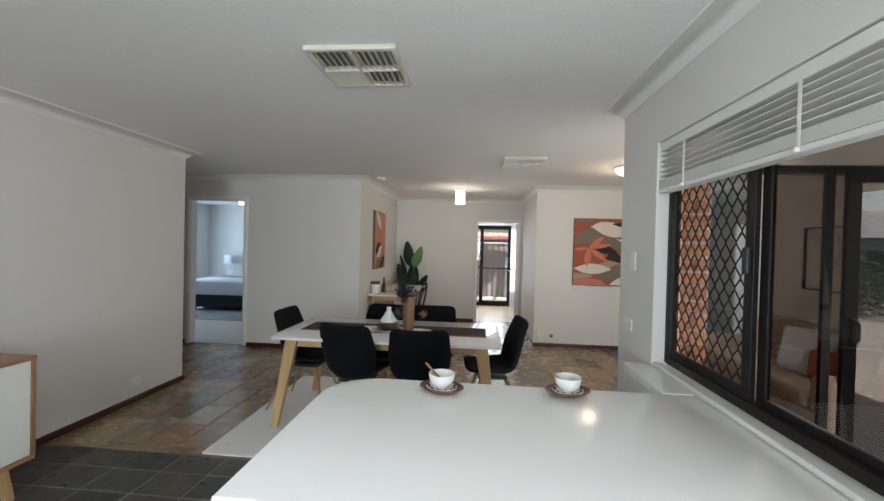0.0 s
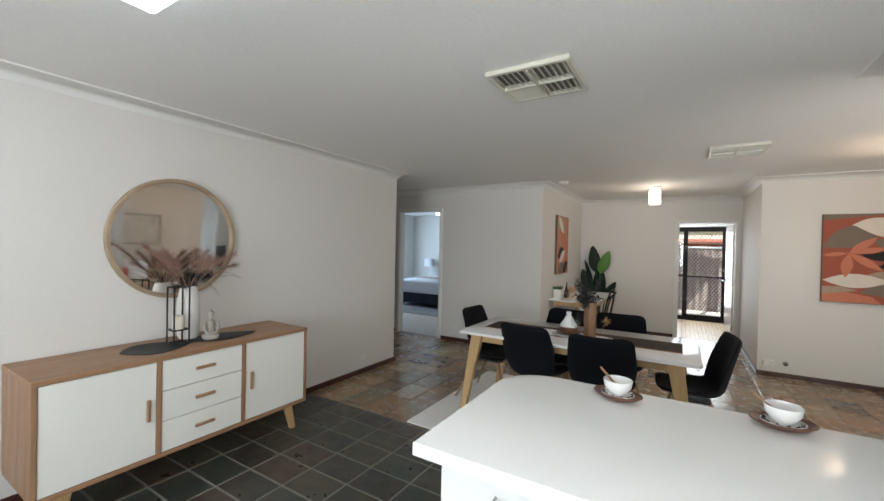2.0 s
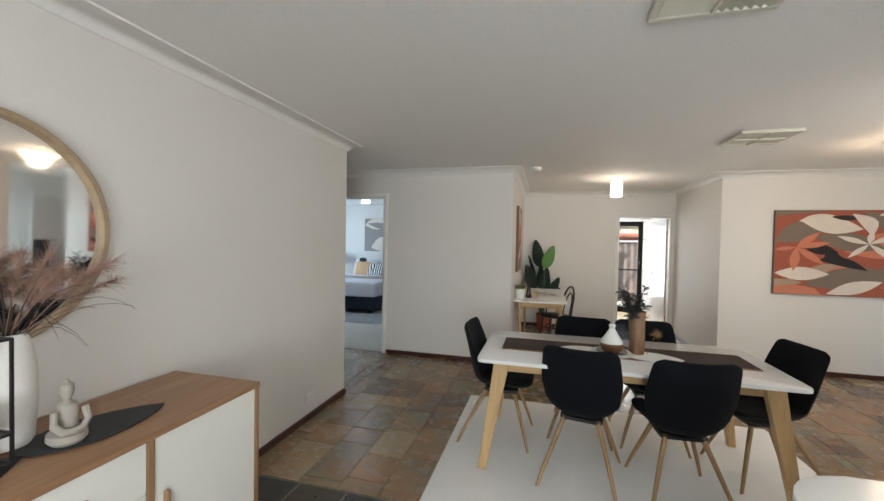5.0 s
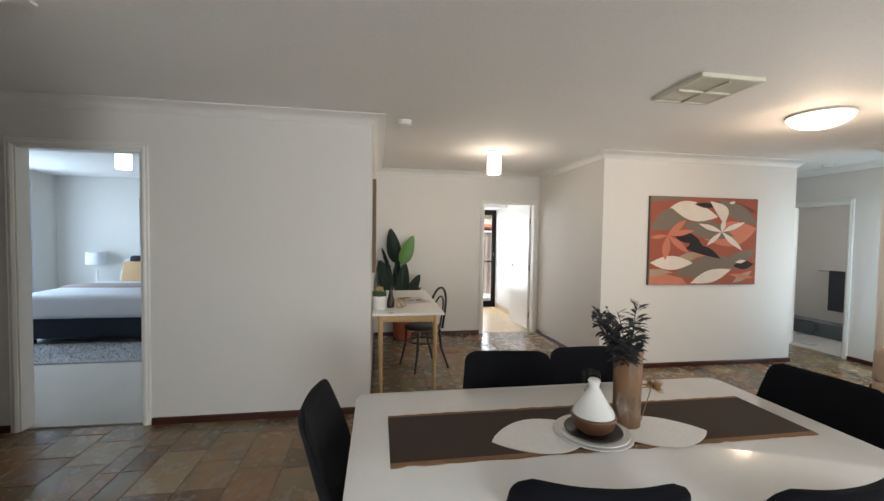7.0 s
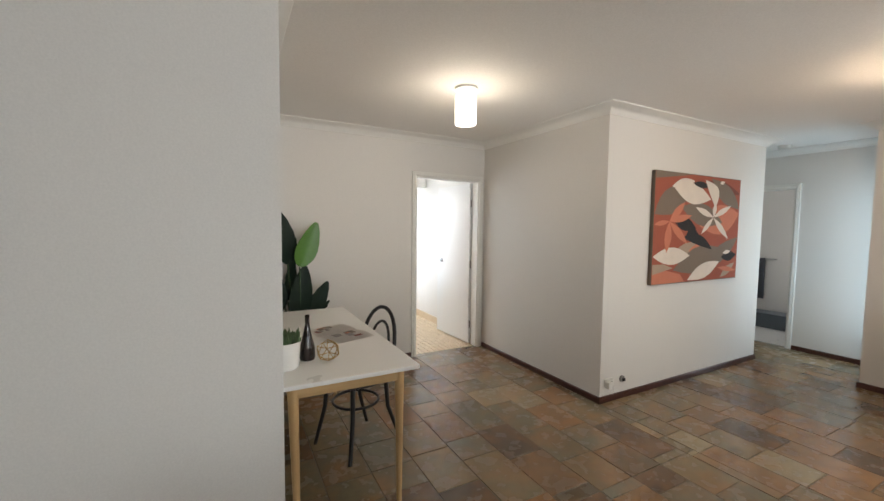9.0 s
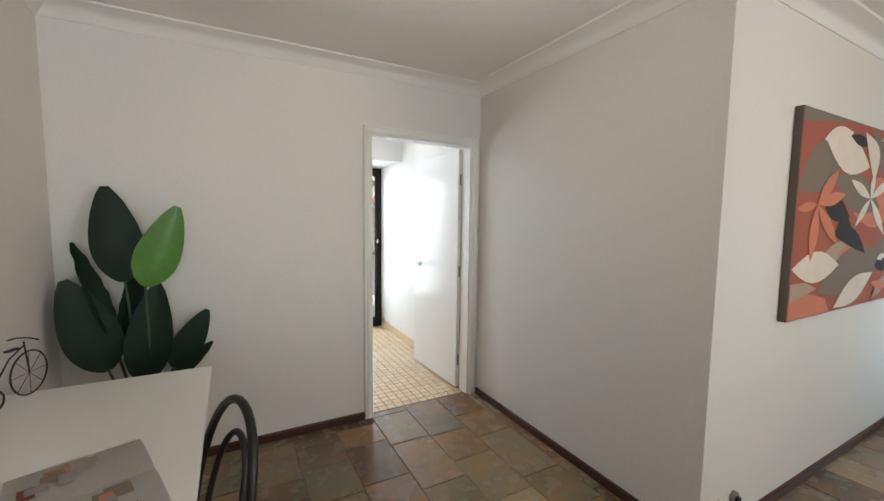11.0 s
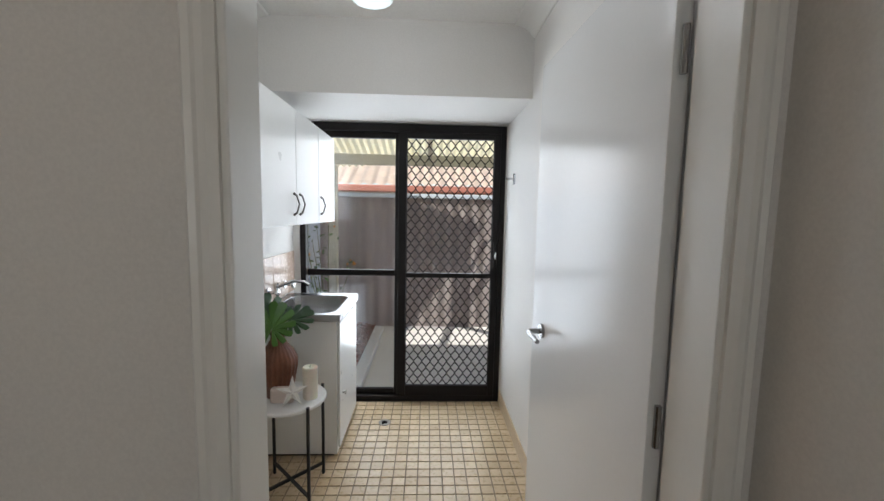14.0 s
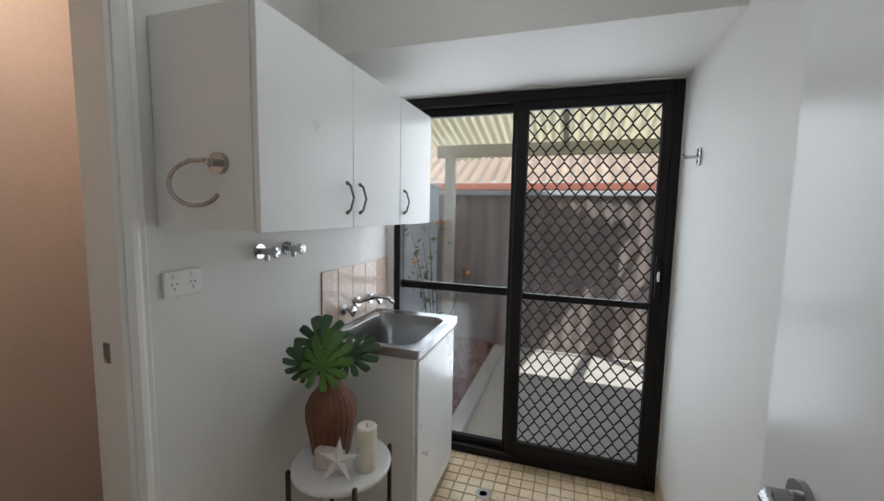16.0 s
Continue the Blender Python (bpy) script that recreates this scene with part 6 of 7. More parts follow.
trough = thing("laundry_trough", pose(-0.276, 9.835, 0), "stainless laundry trough on a white metal cabinet", "laundry trough")
for a in ((0.0, 0.455, 0.012, 0.024), (0.0, 0.455, 0.556, 0.568), (0.0, 0.012, 0.024, 0.556), (0.443, 0.455, 0.024, 0.556)):
    part("cabinet_panel", box(*a, 0.02, 0.815), WHITELAM, trough)
part("cabinet_floor", box(0.012, 0.443, 0.024, 0.556, 0.02, 0.035), WHITELAM, trough)
part("plinth", box(0.03, 0.43, 0.03, 0.55, 0.0, 0.02), BLACKM, trough)
d = part("door", box(0.457, 0.470, 0.03, 0.550, 0.05, 0.795, 0.006), WHITELAM, trough)
part("knob", lathe([(0.0, 0.0), (0.008, 0.0), (0.007, 0.012), (0.014, 0.018), (0.012, 0.026), (0.0, 0.028)], 14), PLASTICW, d, smooth=True, m=pose(0.470, 0.09, 0.36, 0, 90, 0))
bm = bmnew()
outer, inner = rounded(0.0, 0.478, 0.0, 0.585, 0.012, 6), rounded(0.050, 0.432, 0.050, 0.530, 0.075, 6)
n_i, lv = len(inner), [[bm.verts.new((x, y, z)) for x, y in outer] for z in (0.812, 0.851)]
for z, s in ((0.847, 1.0), (0.838, 0.985), (0.70, 0.94), (0.635, 0.87), (0.625, 0.70)):
    lv.append([bm.verts.new((0.241 + (x - 0.241) * s, 0.29 + (y - 0.29) * s, z)) for x, y in inner])
for a, b in zip(lv, lv[1:]):
    for k in range(n_i):
        bm.faces.new((a[k], a[(k + 1) % n_i], b[(k + 1) % n_i], b[k]))
bm.faces.new(lv[-1])
part("basin", bm, STEEL, trough, "stainless steel bowl", True)
part("waste", lathe([(0.0, 0.0), (0.03, 0.001), (0.032, 0.004), (0.0, 0.003)], 20, (0.24, 0.285, 0.626)), CHROME, trough, smooth=True)
for y, k in ((10.02, 0), (10.30, 0)):
    tap = thing("trough_tap", pose(-0.272, y, 0.935), "chrome wall tap over the trough", "tap", "trough taps")
    part("flange", tube([(0, 0, 0), (0.012, 0, 0)], 0.026, 18), CHROME, tap, smooth=True)
    part("stem", tube([(0.010, 0, 0), (0.05, 0, 0)], 0.011, 12), CHROME, tap, smooth=True)
    part("handle", lathe([(0.0, 0.0), (0.02, 0.002), (0.026, 0.012), (0.02, 0.024), (0.0, 0.026)], 20, ripple=4, deep=0.2), CHROME, tap, smooth=True, m=pose(0.046, 0, 0, 0, 90, 0))
spout = thing("trough_spout", pose(-0.272, 10.16, 0.945), "chrome swivel spout over the trough", "tap")
part("flange", tube([(0, 0, 0), (0.012, 0, 0)], 0.026, 18), CHROME, spout, smooth=True)
part("spout", tube([(0.01, 0, 0), (0.04, 0, 0.012), (0.10, 0.01, 0.035), (0.17, 0.02, 0.030), (0.20, 0.025, 0.005)], [0.012, 0.011, 0.010, 0.010, 0.009], 12), CHROME, spout, smooth=True)

MARB = plain("white_marble_top", (0.78, 0.77, 0.75), 0.22, var=0.05, scale=9, bump=0.0)
side_t = thing("side_table", pose(0.005, 9.575, 0), "small round white side table on black metal legs", "side table")
part("tabletop", lathe([(0.0, 0.482), (0.172, 0.482), (0.180, 0.487), (0.180, 0.497), (0.175, 0.502), (0.0, 0.502)], 44), MARB, side_t, smooth=True)
for a in (45, 135, 225, 315):
    c, s = math.cos(radians(a)), math.sin(radians(a))
    part("leg", box(c * 0.186 - 0.007, c * 0.186 + 0.007, s * 0.186 - 0.007, s * 0.186 + 0.007, 0, 0.512, 0.002), BLACKM, side_t)
for a in (45, 135):
    bm = box(-0.179, 0.179, -0.006, 0.006, 0.055, 0.069)
    bmesh.ops.rotate(bm, verts=bm.verts, cent=(0, 0, 0), matrix=Matrix.Rotation(radians(a), 3, "Z"))
    part("cross_brace", bm, BLACKM, side_t)
WICKER = wood("brown_wicker", (0.085, 0.028, 0.013), (0.22, 0.078, 0.036), (90, 90, 30), 0.42)
wv = thing("ribbed_vase", pose(-0.055, 9.60, 0.5025), "ribbed terracotta-brown vase with a flared neck", "vase")
part("body", lathe([(0.0, 0.0), (0.062, 0.0), (0.068, 0.01), (0.080, 0.08), (0.092, 0.15), (0.092, 0.19), (0.074, 0.230), (0.047, 0.262), (0.033, 0.290), (0.031, 0.318), (0.034, 0.328), (0.030, 0.329), (0.026, 0.300), (0.0, 0.26)], 96, ripple=24, deep=0.022), WICKER, wv, smooth=True)
MONST, MONSL = plain("monstera_green", (0.025, 0.075, 0.020), 0.35, var=0.3, scale=9, bump=0.15), plain("monstera_light", (0.065, 0.17, 0.020), 0.38, var=0.3, scale=9, bump=0.15)
mon = thing("monstera_leaves", pose(-0.065, 9.60, 0.785), "green split monstera leaves in the vase", "foliage")


def monstera(m, size, material):
    """A heart-shaped leaf with deep cuts between its lobes, cupped along the midrib."""
    n, lobes = 84, 6
    out = []
    for k in range(n + 1):
        f = k / n
        a = -math.pi * 0.93 + 2 * math.pi * 0.93 * f
        r = size * (0.60 + 0.40 * math.cos(a * 0.5) ** 2)
        side = abs(a) / (math.pi * 0.93) * lobes
        cut = abs((side % 1.0) - 0.5) * 2
        r *= 1 - 0.52 * max(0, (cut - 0.62) / 0.38) ** 0.8 * (0.25 if side < 0.5 or side > lobes - 0.4 else 1)
        out.append((r * math.sin(a) * 0.86, r * math.cos(a) * 1.0))
    bm = bmnew()
    c = bm.verts.new(m @ Vector((0, 0, 0)))
    rim, mid = [], []
    for x, y in out:
        h = -0.25 * abs(x) - 0.9 * y * y * (1 if y > 0 else 0.3)
        mid.append(bm.verts.new(m @ Vector((x * 0.45, y * 0.45, h * 0.2 + 0.004))))
        rim.append(bm.verts.new(m @ Vector((x, y, h))))
    for k in range(n):
        bm.faces.new((c, mid[k], mid[k + 1]))
        bm.faces.new((mid[k], rim[k], rim[k + 1], mid[k + 1]))
    bmesh.ops.remove_doubles(bm, verts=bm.verts, dist=0.0002)
    part("leaf", bm, material, mon, smooth=False)
    part("stalk", tube([Vector((0, 0, -0.03)), Vector((0, 0, 0.03)) + m.translation * 0.4, m.translation], [0.005, 0.004, 0.003], 6), MONST, mon)


monstera(pose(0.0, -0.045, 0.070, 62, 8, 8), 0.145, MONSL)
monstera(pose(-0.045, 0.02, 0.130, 40, -6, 30), 0.150, MONST)
monstera(pose(0.07, 0.03, 0.095, 30, 35, -30), 0.120, MONST)
monstera(pose(-0.07, -0.03, 0.055, 75, -30, 55), 0.10, MONST)
bm = bmnew()
c1, c2 = bm.verts.new((0, 0, 0.018)), bm.verts.new((0, 0, -0.012))
ring = []
for k in range(10):
    a = math.pi * k / 5 + math.pi / 2
    r = 0.078 if k % 2 == 0 else 0.026
    ring.append(bm.verts.new((r * math.cos(a), r * math.sin(a), 0)))
for k in range(10):
    bm.faces.new((c1, ring[k], ring[(k + 1) % 10])), bm.faces.new((c2, ring[(k + 1) % 10], ring[k]))
bmesh.ops.subdivide_edges(bm, edges=bm.edges, cuts=2, smooth=0.3)
star = thing("starfish", pose(0.055, 9.475, 0.572, 76, 0, 14), "white starfish ornament leaning on the vase", "ornament")
part("body", bm, plain("rough_white_star", (0.78, 0.75, 0.70), 0.9, var=0.06, fine=120, bump=0.6), star, smooth=True)
sack = thing("candle_block", pose(-0.005, 9.515, 0.5025), "short pale stoneware block behind the starfish", "ornament")
part("body", box(-0.055, 0.055, -0.022, 0.022, 0, 0.075, 0.012, 3), plain("pale_stoneware", (0.62, 0.52, 0.46), 0.8), sack)
can2 = thing("pillar_candle", pose(0.113, 9.565, 0.5025), "cream pillar candle on the side table", "candle")
part("wax", lathe([(0.0, 0.0), (0.035, 0.0), (0.036, 0.004), (0.036, 0.155), (0.032, 0.160), (0.0, 0.152)], 28), WAX, can2, smooth=True)
part("wick", tube([(0, 0, 0.152), (0.002, 0, 0.166)], 0.0012, 5), BLACKM, can2)

hook = thing("robe_hook", pose(1.2495, 10.24, 1.66), "chrome robe hook on the laundry wall", "hook")
part("rose", box(-0.008, 0.0, -0.018, 0.018, -0.035, 0.035, 0.003), CHROME, hook)
part("peg", tube([(-0.006, 0, 0), (-0.055, 0, 0), (-0.062, 0, 0.012)], 0.007, 10), CHROME, hook, smooth=True)
drain = thing("floor_drain", pose(0.412, 10.225, 0.0), "round chrome floor drain in the tiles", "drain")
part("ring", lathe([(0.030, 0.0), (0.040, 0.0), (0.040, 0.003), (0.030, 0.003)], 28), plain("worn_brass_ring", (0.30, 0.28, 0.25), 0.55, 0.6), drain, smooth=True)
part("grate", lathe([(0.0, 0.001), (0.020, 0.001), (0.020, 0.003), (0.0, 0.003)], 20), STEEL, drain)
part("gap", lathe([(0.0, 0.0002), (0.030, 0.0002), (0.030, 0.0008), (0.0, 0.0008)], 20), BLACKM, drain)
strike = thing("strike_plate", pose(-0.335, 9.041, 1.047), "small steel door strike plate in the jamb", "strike plate")
part("plate", box(-0.010, 0.010, -0.003, 0.001, -0.026, 0.026), STEEL, strike)
LSK = plain("beige_skirting_tile", (0.60, 0.46, 0.30), 0.35, var=0.08, scale=10)
for path in ([(1.25, 8.42), (1.25, 10.52)], [(-0.28, 10.52), (-0.28, 9.11)]):
    solo("baseboard", sweep([(0.0, 0.0), (0.008, 0.0), (0.008, 0.096), (0.006, 0.1), (0.0, 0.1)], path), LSK, "beige tiled laundry skirting", "baseboard", kind="structure")

# Added fitting for the toilet room's fill lamp, never in view.
toilet_fill = thing("oyster_light", pose(-0.75, 9.1, 2.4545), "unseen round ceiling light added to warm the toilet room", "ceiling light")
s = part("diffuser", lathe([(0.0, -0.07), (0.08, -0.06), (0.12, -0.02), (0.12, 0.0), (0.0, 0.0)], 32), glow("toilet_fill_glow", (1.0, 0.82, 0.66), 0.8), toilet_fill, smooth=True)
s.visible_shadow = False

# ---- bedroom ----
SHEET = plain("white_cotton", (0.72, 0.74, 0.80), 0.85, var=0.04, scale=5, fine=200, bump=0.2)
NAVY = plain("navy_valance", (0.012, 0.018, 0.034), 0.85, var=0.15)
bed = thing("bed", pose(-4.97, 9.20, 0), "made bed with white cover and navy base", "bed")
part("base", box(-0.77, 0.77, -1.05, 1.10, 0.10, 0.40, 0.02), NAVY, bed)
for x in (-0.65, 0.65):
    for y in (-0.95, 1.0):
        part("foot", box(x - 0.03, x + 0.03, y - 0.03, y + 0.03, 0, 0.10), BLACKM, bed)
part("mattress", box(-0.76, 0.76, -1.04, 1.08, 0.40, 0.60, 0.05, 4), SHEET, bed, smooth=True)
q = box(-0.81, 0.81, -1.09, 0.55, 0.36, 0.665, 0.06, 4)
for v in q.verts:
    v.co.z += 0.012 * math.sin(v.co.x * 9) * math.cos(v.co.y * 7)
part("quilt", q, SHEET, bed, smooth=True)
part("throw_band", box(-0.815, 0.815, -0.30, 0.10, 0.42, 0.690, 0.055, 4), plain("taupe_throw", (0.36, 0.30, 0.28), 0.9), bed, smooth=True)
part("headboard", box(-0.80, 0.80, 1.09, 1.14, 0.0, 0.95, 0.02), plain("white_linen_head", (0.6, 0.62, 0.66), 0.9), bed)


def cushion(name, x, y, z, w, h, mat_, lean, label, rz=0):
    bm = box(-w / 2, w / 2, -0.055, 0.055, 0, h, 0.05, 4)
    for v in bm.verts:
        f = (1 - (2 * v.co.x / w) ** 2) * (1 - (2 * v.co.z / h - 1) ** 2)
        v.co.y *= 0.45 + 0.75 * max(0, f)
    return solo(name, bm, mat_, label, "cushion", pose(x, y, z, -lean, 0, rz), smooth=True, group="cushions")


def zebra():
    m, t, b = nodes_of("zebra_print")
    w = t.nodes.new("ShaderNodeTexWave")
    w.inputs["Scale"].default_value, w.inputs["Distortion"].default_value, w.inputs["Detail"].default_value = 5, 7, 2
    link(t, coords(t), w.inputs["Vector"])
    link(t, ramp(t, w.outputs[0], [(0.45, (0.02, 0.02, 0.025)), (0.55, (0.75, 0.74, 0.72))]), b.inputs["Base Color"])
    b.inputs["Roughness"].default_value = 0.9
    return m


cushion("pillow", -5.35, 10.08, 0.60, 0.66, 0.44, SHEET, 22, "white cotton pillow against the headboard")
cushion("pillow", -4.60, 10.08, 0.60, 0.66, 0.44, SHEET, 22, "white cotton pillow against the headboard")
cushion("cushion", -5.32, 9.86, 0.60, 0.42, 0.40, plain("peach_linen", (0.62, 0.40, 0.22), 0.9), 18, "peach linen cushion on the bed", 4)
cushion("cushion", -4.95, 9.84, 0.60, 0.45, 0.36, zebra(), 20, "zebra striped cushion on the bed", -3)
cushion("cushion", -5.36, 9.98, 0.82, 0.20, 0.26, plain("charcoal_cloth", (0.03, 0.03, 0.035), 0.9), 10, "small charcoal cushion behind the others")
night = thing("bedside_table", pose(-6.08, 10.10, 0), "white bedside table beside the bed", "bedside table")
part("body", box(-0.22, 0.22, -0.19, 0.19, 0.12, 0.52, 0.005), WHITELAM, night)
part("drawer", box(-0.20, 0.20, -0.205, -0.192, 0.32, 0.50, 0.003), WHITELAM, night)
for x in (-0.18, 0.18):
    for y in (-0.15, 0.15):
        part("leg", tube([(x, y, 0.12), (x * 1.05, y * 1.05, 0)], [0.018, 0.012], 8), PALEOAK, night)
lampb = thing("bedside_lamp", pose(-6.03, 10.10, 0.52), "bedside lamp with a white drum shade", "lamp")
part("base", lathe([(0.0, 0.0), (0.06, 0.0), (0.062, 0.012), (0.02, 0.02), (0.03, 0.12), (0.012, 0.30), (0.0, 0.31)], 20), CERAMIC, lampb, smooth=True)
part("shade", lathe([(0.15, 0.40), (0.152, 0.40), (0.142, 0.61), (0.140, 0.61)], 30), plain("white_drum_shade", (0.80, 0.82, 0.86), 0.9), lampb, smooth=True)
shag = bmnew()
rnd = random.Random(6)
add_slab(shag, rounded(-6.1, -3.75, 7.38, 8.9, 0.05, 3), 0.004, 0.024, 0.008)
for k in range(2600):
    x, y = rnd.uniform(-6.08, -3.77), rnd.uniform(7.37, 8.15)
    d = Vector((rnd.gauss(0, 0.02), rnd.gauss(0, 0.02), rnd.uniform(0.012, 0.03)))
    p = Vector((x, y, 0.022))
    s = Vector((rnd.uniform(-1, 1), rnd.uniform(-1, 1), 0)).normalized() * 0.008
    shag.faces.new([shag.verts.new(q) for q in (p - s, p + s, p + d)])
solo("shag_rug", shag, plain("grey_white_shag", (0.52, 0.53, 0.56), 0.95, var=0.3, scale=9, bump=0.5), "grey-white shaggy rug under the bed", "rug")
curt = thing("sheer_curtain", pose(-6.77, 8.75, 0), "white sheer curtain at the bedroom window", "curtain")
part("rod", tube([(0.01, -1.0, 2.30), (0.01, 1.0, 2.30)], 0.012, 10), STEEL, curt)
for y0, y1 in ((-0.95, -0.55), (0.60, 1.05)):
    bm, rows = bmnew(), []
    for k in range(41):
        y = y0 + (y1 - y0) * k / 40
        w = 0.02 * math.sin(k * 1.1)
        rows.append([bm.verts.new((0.012 + w, y, 2.29)), bm.verts.new((0.012 + w * 1.2, y, 0.03))])
    for a, b in zip(rows, rows[1:]):
        bm.faces.new((a[0], b[0], b[1], a[1]))
    part("panel", bm, SHEET, curt, smooth=True)

# ---- sofa corner and bathroom ----
LINEN = plain("beige_linen", (0.42, 0.34, 0.27), 0.95, var=0.1, scale=6, fine=220, bump=0.4)
sofa = thing("sofa", pose(3.32, 4.28, 0), "beige linen sofa against the wall", "sofa")
part("base", box(-0.40, 0.40, -0.85, 0.85, 0.12, 0.32, 0.03, 3), LINEN, sofa, smooth=True)
part("backrest", box(0.20, 0.41, -0.85, 0.85, 0.30, 0.84, 0.07, 4), LINEN, sofa, smooth=True)
for y in (-0.76, 0.76):
    part("arm", box(-0.40, 0.40, y - 0.10, y + 0.10, 0.30, 0.60, 0.05, 4), LINEN, sofa, smooth=True)
for y in (-0.33, 0.33):
    part("seat_cushion", box(-0.42, 0.20, y - 0.325, y + 0.325, 0.32, 0.47, 0.04, 4), LINEN, sofa, smooth=True)
    part("back_cushion", box(0.06, 0.24, y - 0.32, y + 0.32, 0.46, 0.82, 0.06, 4), LINEN, sofa, smooth=True)
for x in (-0.34, 0.34):
    for y in (-0.78, 0.78):
        part("leg", tube([(x, y, 0.12), (x, y, 0)], [0.02, 0.014], 10), PALEOAK, sofa)
cushion("cushion", 3.22, 4.06, 0.47, 0.42, 0.40, SHEET, 15, "white cushion with a rust pattern on the sofa", -70)
cushion("cushion", 3.22, 3.78, 0.47, 0.30, 0.26, INKM["rust"], 10, "rust coloured cushion on the sofa", -60)
wire = thing("wire_art", pose(3.7485, 4.275, 1.475), "open black wire artwork of crossing lines in a thin frame", "wall art")
for a in ((-0.466, -0.45, -0.316, 0.316), (0.45, 0.466, -0.316, 0.316), (-0.45, 0.45, -0.316, -0.30), (-0.45, 0.45, 0.30, 0.316)):
    part("frame", box(-0.026, 0.0, a[0], a[1], a[2], a[3], 0.002), BLACKM, wire)
rnd = random.Random(31)
for k in range(12):
    y, z = rnd.uniform(-0.3, 0.3), rnd.uniform(-0.2, 0.2)
    a, l = rnd.uniform(0, 3.14), rnd.uniform(0.15, 0.3)
    pts = [(-0.014, max(-0.39, min(0.39, y + l * f * math.cos(a))), max(-0.27, min(0.27, z + l * f * math.sin(a) + 0.04 * f * f))) for f in (-1, -0.4, 0.3, 1)]
    part("line", tube(pts, 0.0025, 5), BLACKM, wire, smooth=True)
rail = thing("towel_rail", pose(5.918, 7.48, 1.02), "chrome towel rail on the bathroom wall", "towel rail")
part("bar", tube([(-0.06, -0.30, 0), (-0.06, 0.30, 0)], 0.009, 10), CHROME, rail)
for y in (-0.29, 0.29):
    part("bracket", tube([(0, y, 0), (-0.06, y, 0)], 0.012, 10), CHROME, rail)
towel = solo("towel", box(5.840, 5.878, 7.31, 7.62, 0.40, 1.034, 0.012, 3), plain("slate_grey_towel", (0.05, 0.055, 0.065), 0.95, var=0.15, bump=0.5), "dark grey bath towel folded over the rail", "towel", smooth=True)
bath = thing("bathtub", pose(5.55, 6.9, 0), "dark tiled bath hob", "bath")
part("hob", box(0.05, 0.36, 0.0, 1.38, 0.004, 0.22, 0.01), plain("blue_grey_tile", (0.10, 0.12, 0.14), 0.3), bath)
leafb = thing("door_bathroom", pose(4.775, 7.300, 0, 0, 0, 66), "white bathroom door standing open", "door", kind="structure")
part("leaf", box(0.0, 0.72, -0.036, 0.0, 0.012, 1.97, 0.002), DOORW, leafb)

# ---- floor pieces ----


def piece(w, d, h=0.012, bevel=0.003, wob=0.0, seed=0):
    bm = box(-w / 2, w / 2, -d / 2, d / 2, -h, 0.0)
    top_face = max(bm.faces, key=lambda f: f.calc_center_median().z)
    bmesh.ops.bevel(bm, geom=list(top_face.edges), offset=bevel, segments=1, affect="EDGES")
    if wob:
        r = random.Random(seed)
        for v in bm.verts:
            v.co += Vector((r.uniform(-wob, wob), r.uniform(-wob, wob), r.uniform(-wob, 0) * 0.25))
    return bm


class Paver:
    """Lays pieces of a few sizes: the nearest as objects of their own, the others joined into one."""

    def __init__(self, parent, mat_one, mat_rest, limit, name, label):
        self.parent, self.one, self.rest, self.limit, self.name, self.label = parent, mat_one, mat_rest, limit, name, label
        self.meshes, self.count, self.verts, self.faces = {}, 0, [], []

    def lay(self, x, y, w, d, near, z=0.0, bevel=0.003, wob=0.0):
        key = (round(w, 3), round(d, 3), (int(x * 7 + y * 13) % 3) if wob else 0)
        if key not in self.meshes:
            self.meshes[key] = mesh_of(self.name, piece(w, d, 0.012, bevel, wob, hash(key) % 97), self.one)
        me = self.meshes[key]
        if near and self.count < self.limit:
            ob = new(self.name, me)
            ob.parent, ob.location = self.parent, (x, y, z)
            self.count += 1
        else:
            n = len(self.verts)
            self.verts += [(v.co.x + x, v.co.y + y, v.co.z + z) for v in me.vertices]
            self.faces += [[n + k for k in p.vertices] for p in me.polygons]

    def finish(self):
        me = bpy.data.meshes.new(self.name + "_rest")
        me.from_pydata(self.verts, [], self.faces)
        me.materials.append(self.rest)
        ob = new(self.name + "_rest", me)
        ob.parent = self.parent
        tagged(ob, self.label, kind="stuff")


floors = {o.name: o for o in scene.objects if o.name.startswith("floor_")}
rnd = random.Random(77)
lay = Paver(floors["floor_kitchen"], SLATE_K, SLATE_KS, 300, "slate_tile", "dark slate tiles further off")
PX, PY = 0.327, 0.2295
for i in range(-2, 13):
    for j in range(-20, 8):
        x0, x1 = max(-2.78, -2.33 + i * PX), min(1.30, -2.33 + (i + 1) * PX)
        y0, y1 = max(-3.0, 1.36 + j * PY), min(2.945, 1.36 + (j + 1) * PY)
        if x1 - x0 < 0.03 or y1 - y0 < 0.03:
            continue
        near = y0 > -0.3 and x1 < 0.6
        lay.lay((x0 + x1) / 2, (y0 + y1) / 2, x1 - x0 - 0.013, y1 - y0 - 0.013, near, rnd.uniform(-0.0012, 0.0008), 0.003, 0.0016)
lay.finish()

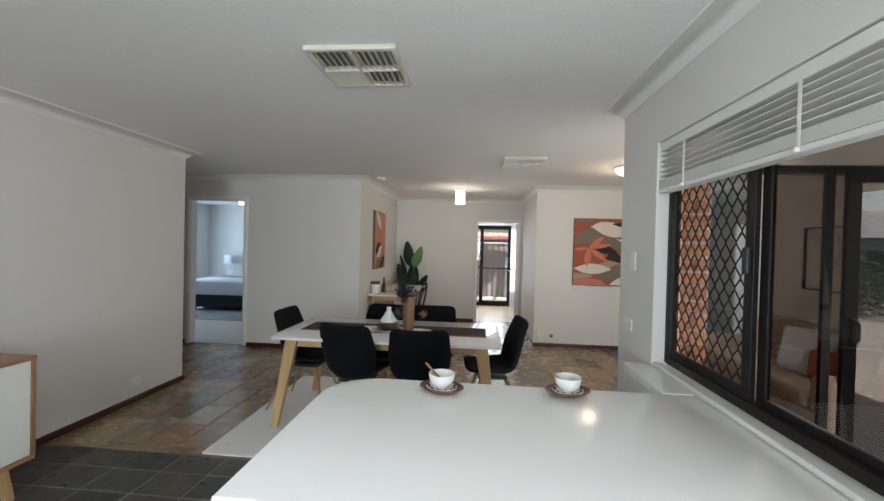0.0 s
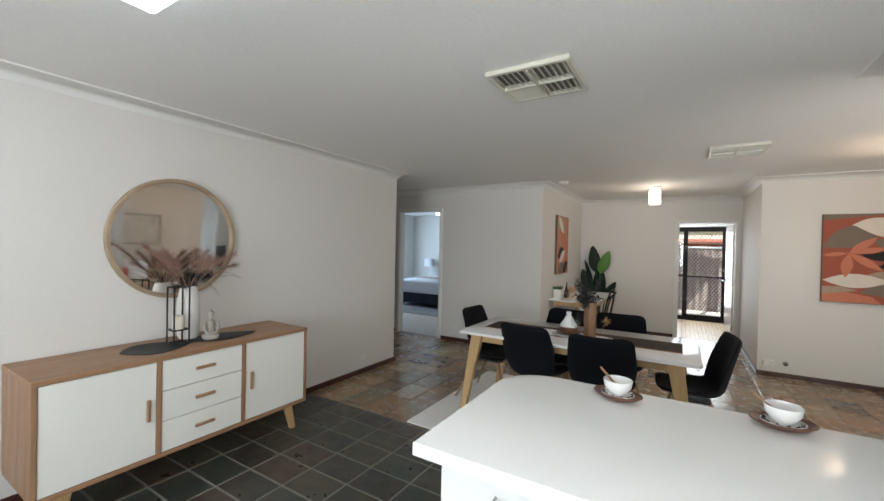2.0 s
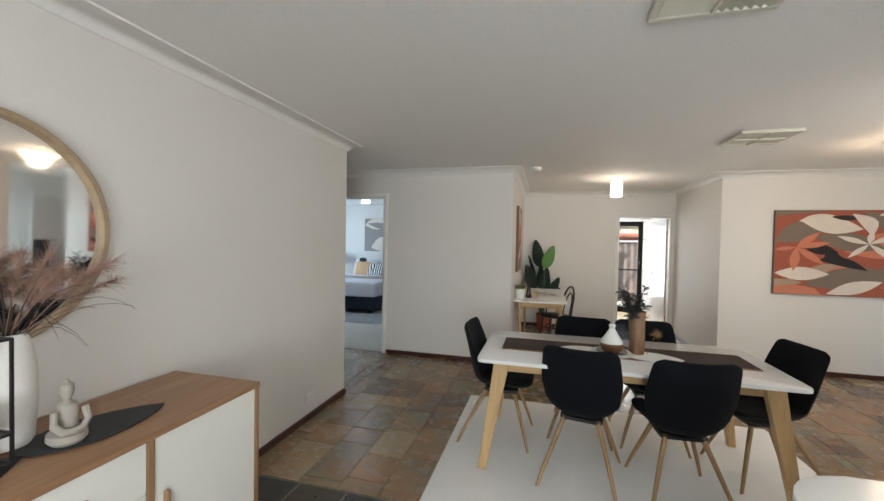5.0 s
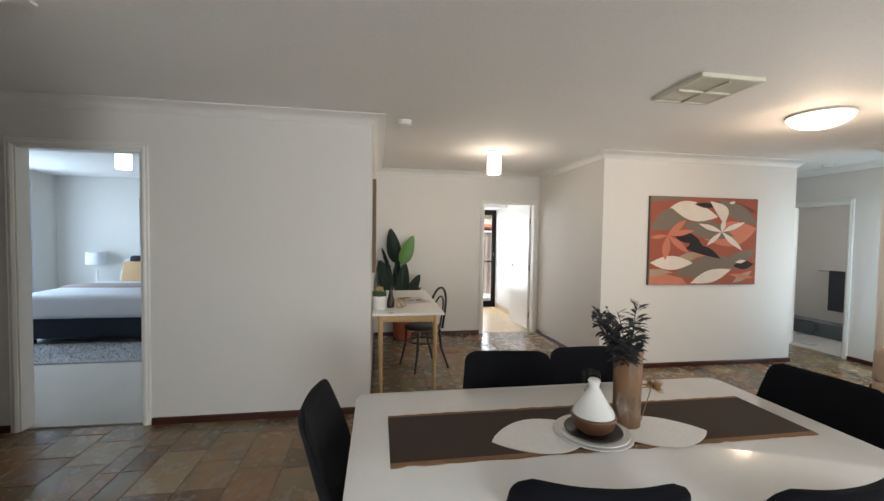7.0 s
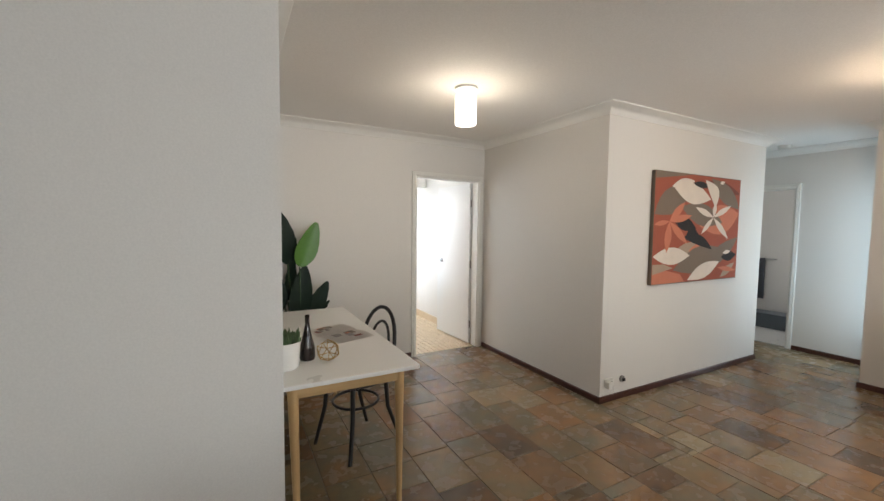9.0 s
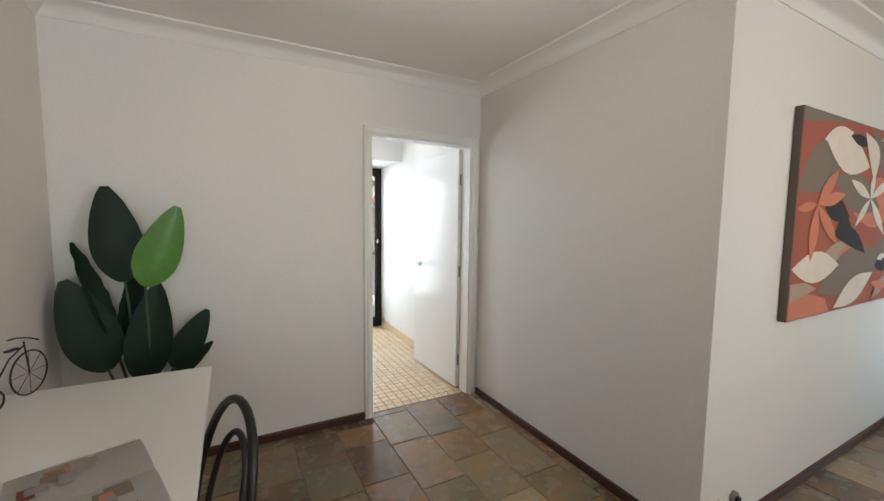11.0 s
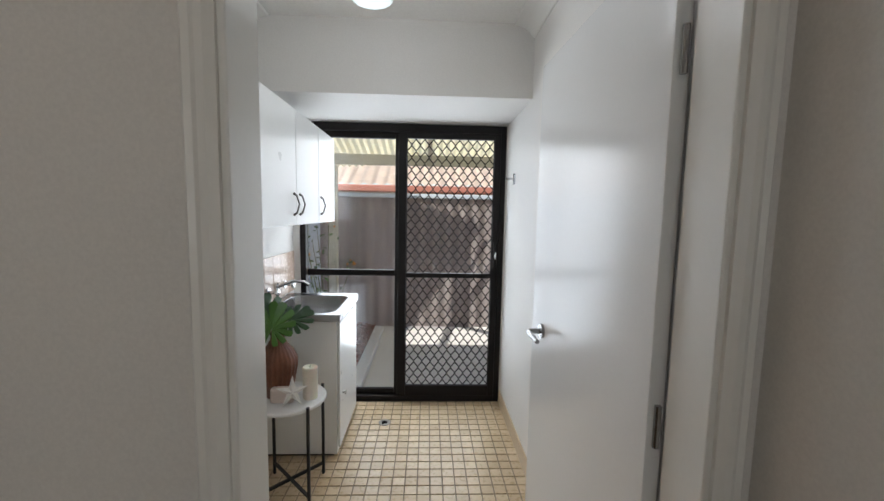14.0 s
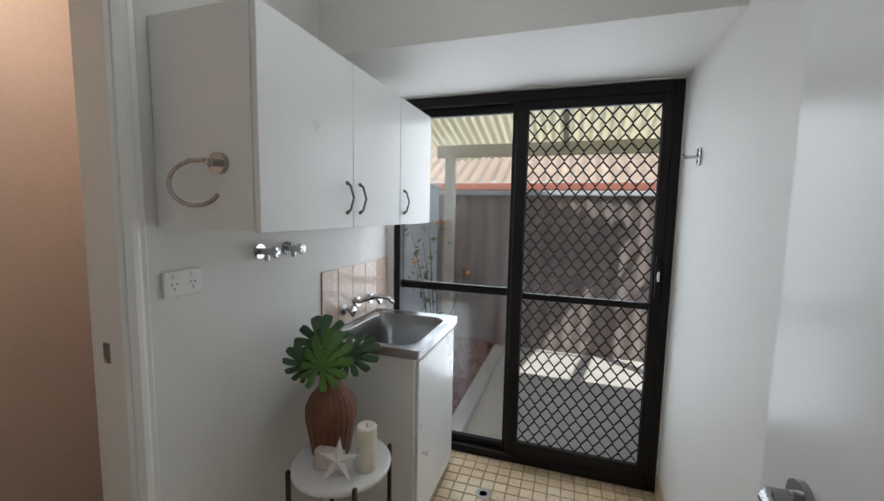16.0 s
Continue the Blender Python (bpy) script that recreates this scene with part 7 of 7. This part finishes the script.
lay = Paver(floors["floor_dining"], SLATE_D, SLATE_DS, 300, "slate_tile", "multicoloured slate tiles further off")
spaces = [(-2.78, 1.26, 2.955, 5.755), (-1.28, 1.26, 5.755, 8.33), (1.26, 3.75, 3.05, 6.52), (3.75, 4.65, 5.65, 8.30), (-6.6, -2.78, 4.32, 5.755)]
LENGTHS = (0.23, 0.30, 0.38, 0.46)
W0 = 0.272
for i in range(-25, 29):
    xa, xb = -0.18 + i * W0, -0.18 + (i + 1) * W0
    y, n = 2.955 - rnd.uniform(0, 0.4), 0
    while y < 8.4:
        d = LENGTHS[rnd.randrange(4)]
        for sx0, sx1, sy0, sy1 in spaces:
            x0, x1, y0, y1 = max(xa, sx0), min(xb, sx1), max(y, sy0), min(y + d, sy1)
            if x1 - x0 > 0.02 and y1 - y0 > 0.02:
                near = -1.6 < x0 < 1.3 and y0 > 4.7 or (-2.8 < x0 < -1.5 and 2.9 < y0 < 5.0)
                lay.lay((x0 + x1) / 2, (y0 + y1) / 2, round(x1 - x0 - 0.005, 3), round(y1 - y0 - 0.005, 3), near, rnd.uniform(-0.002, 0.001), 0.0025, 0.0012)
        y += d
lay.finish()

lay = Paver(floors["floor_laundry"], LTILE, LTILES, 300, "mosaic_tile", "beige mosaic tiles further off")
P = 0.0665
for i in range(25):
    for j in range(34):
        x0, x1, y0, y1 = -0.28 + i * P, min(1.25, -0.28 + (i + 1) * P), 8.34 + j * P, min(10.53, 8.34 + (j + 1) * P)
        if x1 - x0 < 0.02 or y1 - y0 < 0.02 or ((x0 + x1) / 2 - 0.412) ** 2 + ((y0 + y1) / 2 - 10.225) ** 2 < 0.0012:
            continue
        if y0 < 8.40 and not (0.36 < (x0 + x1) / 2 < 1.19):
            continue
        near = x0 > 0.12 and y0 > 9.2
        lay.lay((x0 + x1) / 2, (y0 + y1) / 2, round(x1 - x0 - 0.006, 3), round(y1 - y0 - 0.006, 3), near, rnd.uniform(-0.0005, 0.0003), 0.0015)
lay.finish()
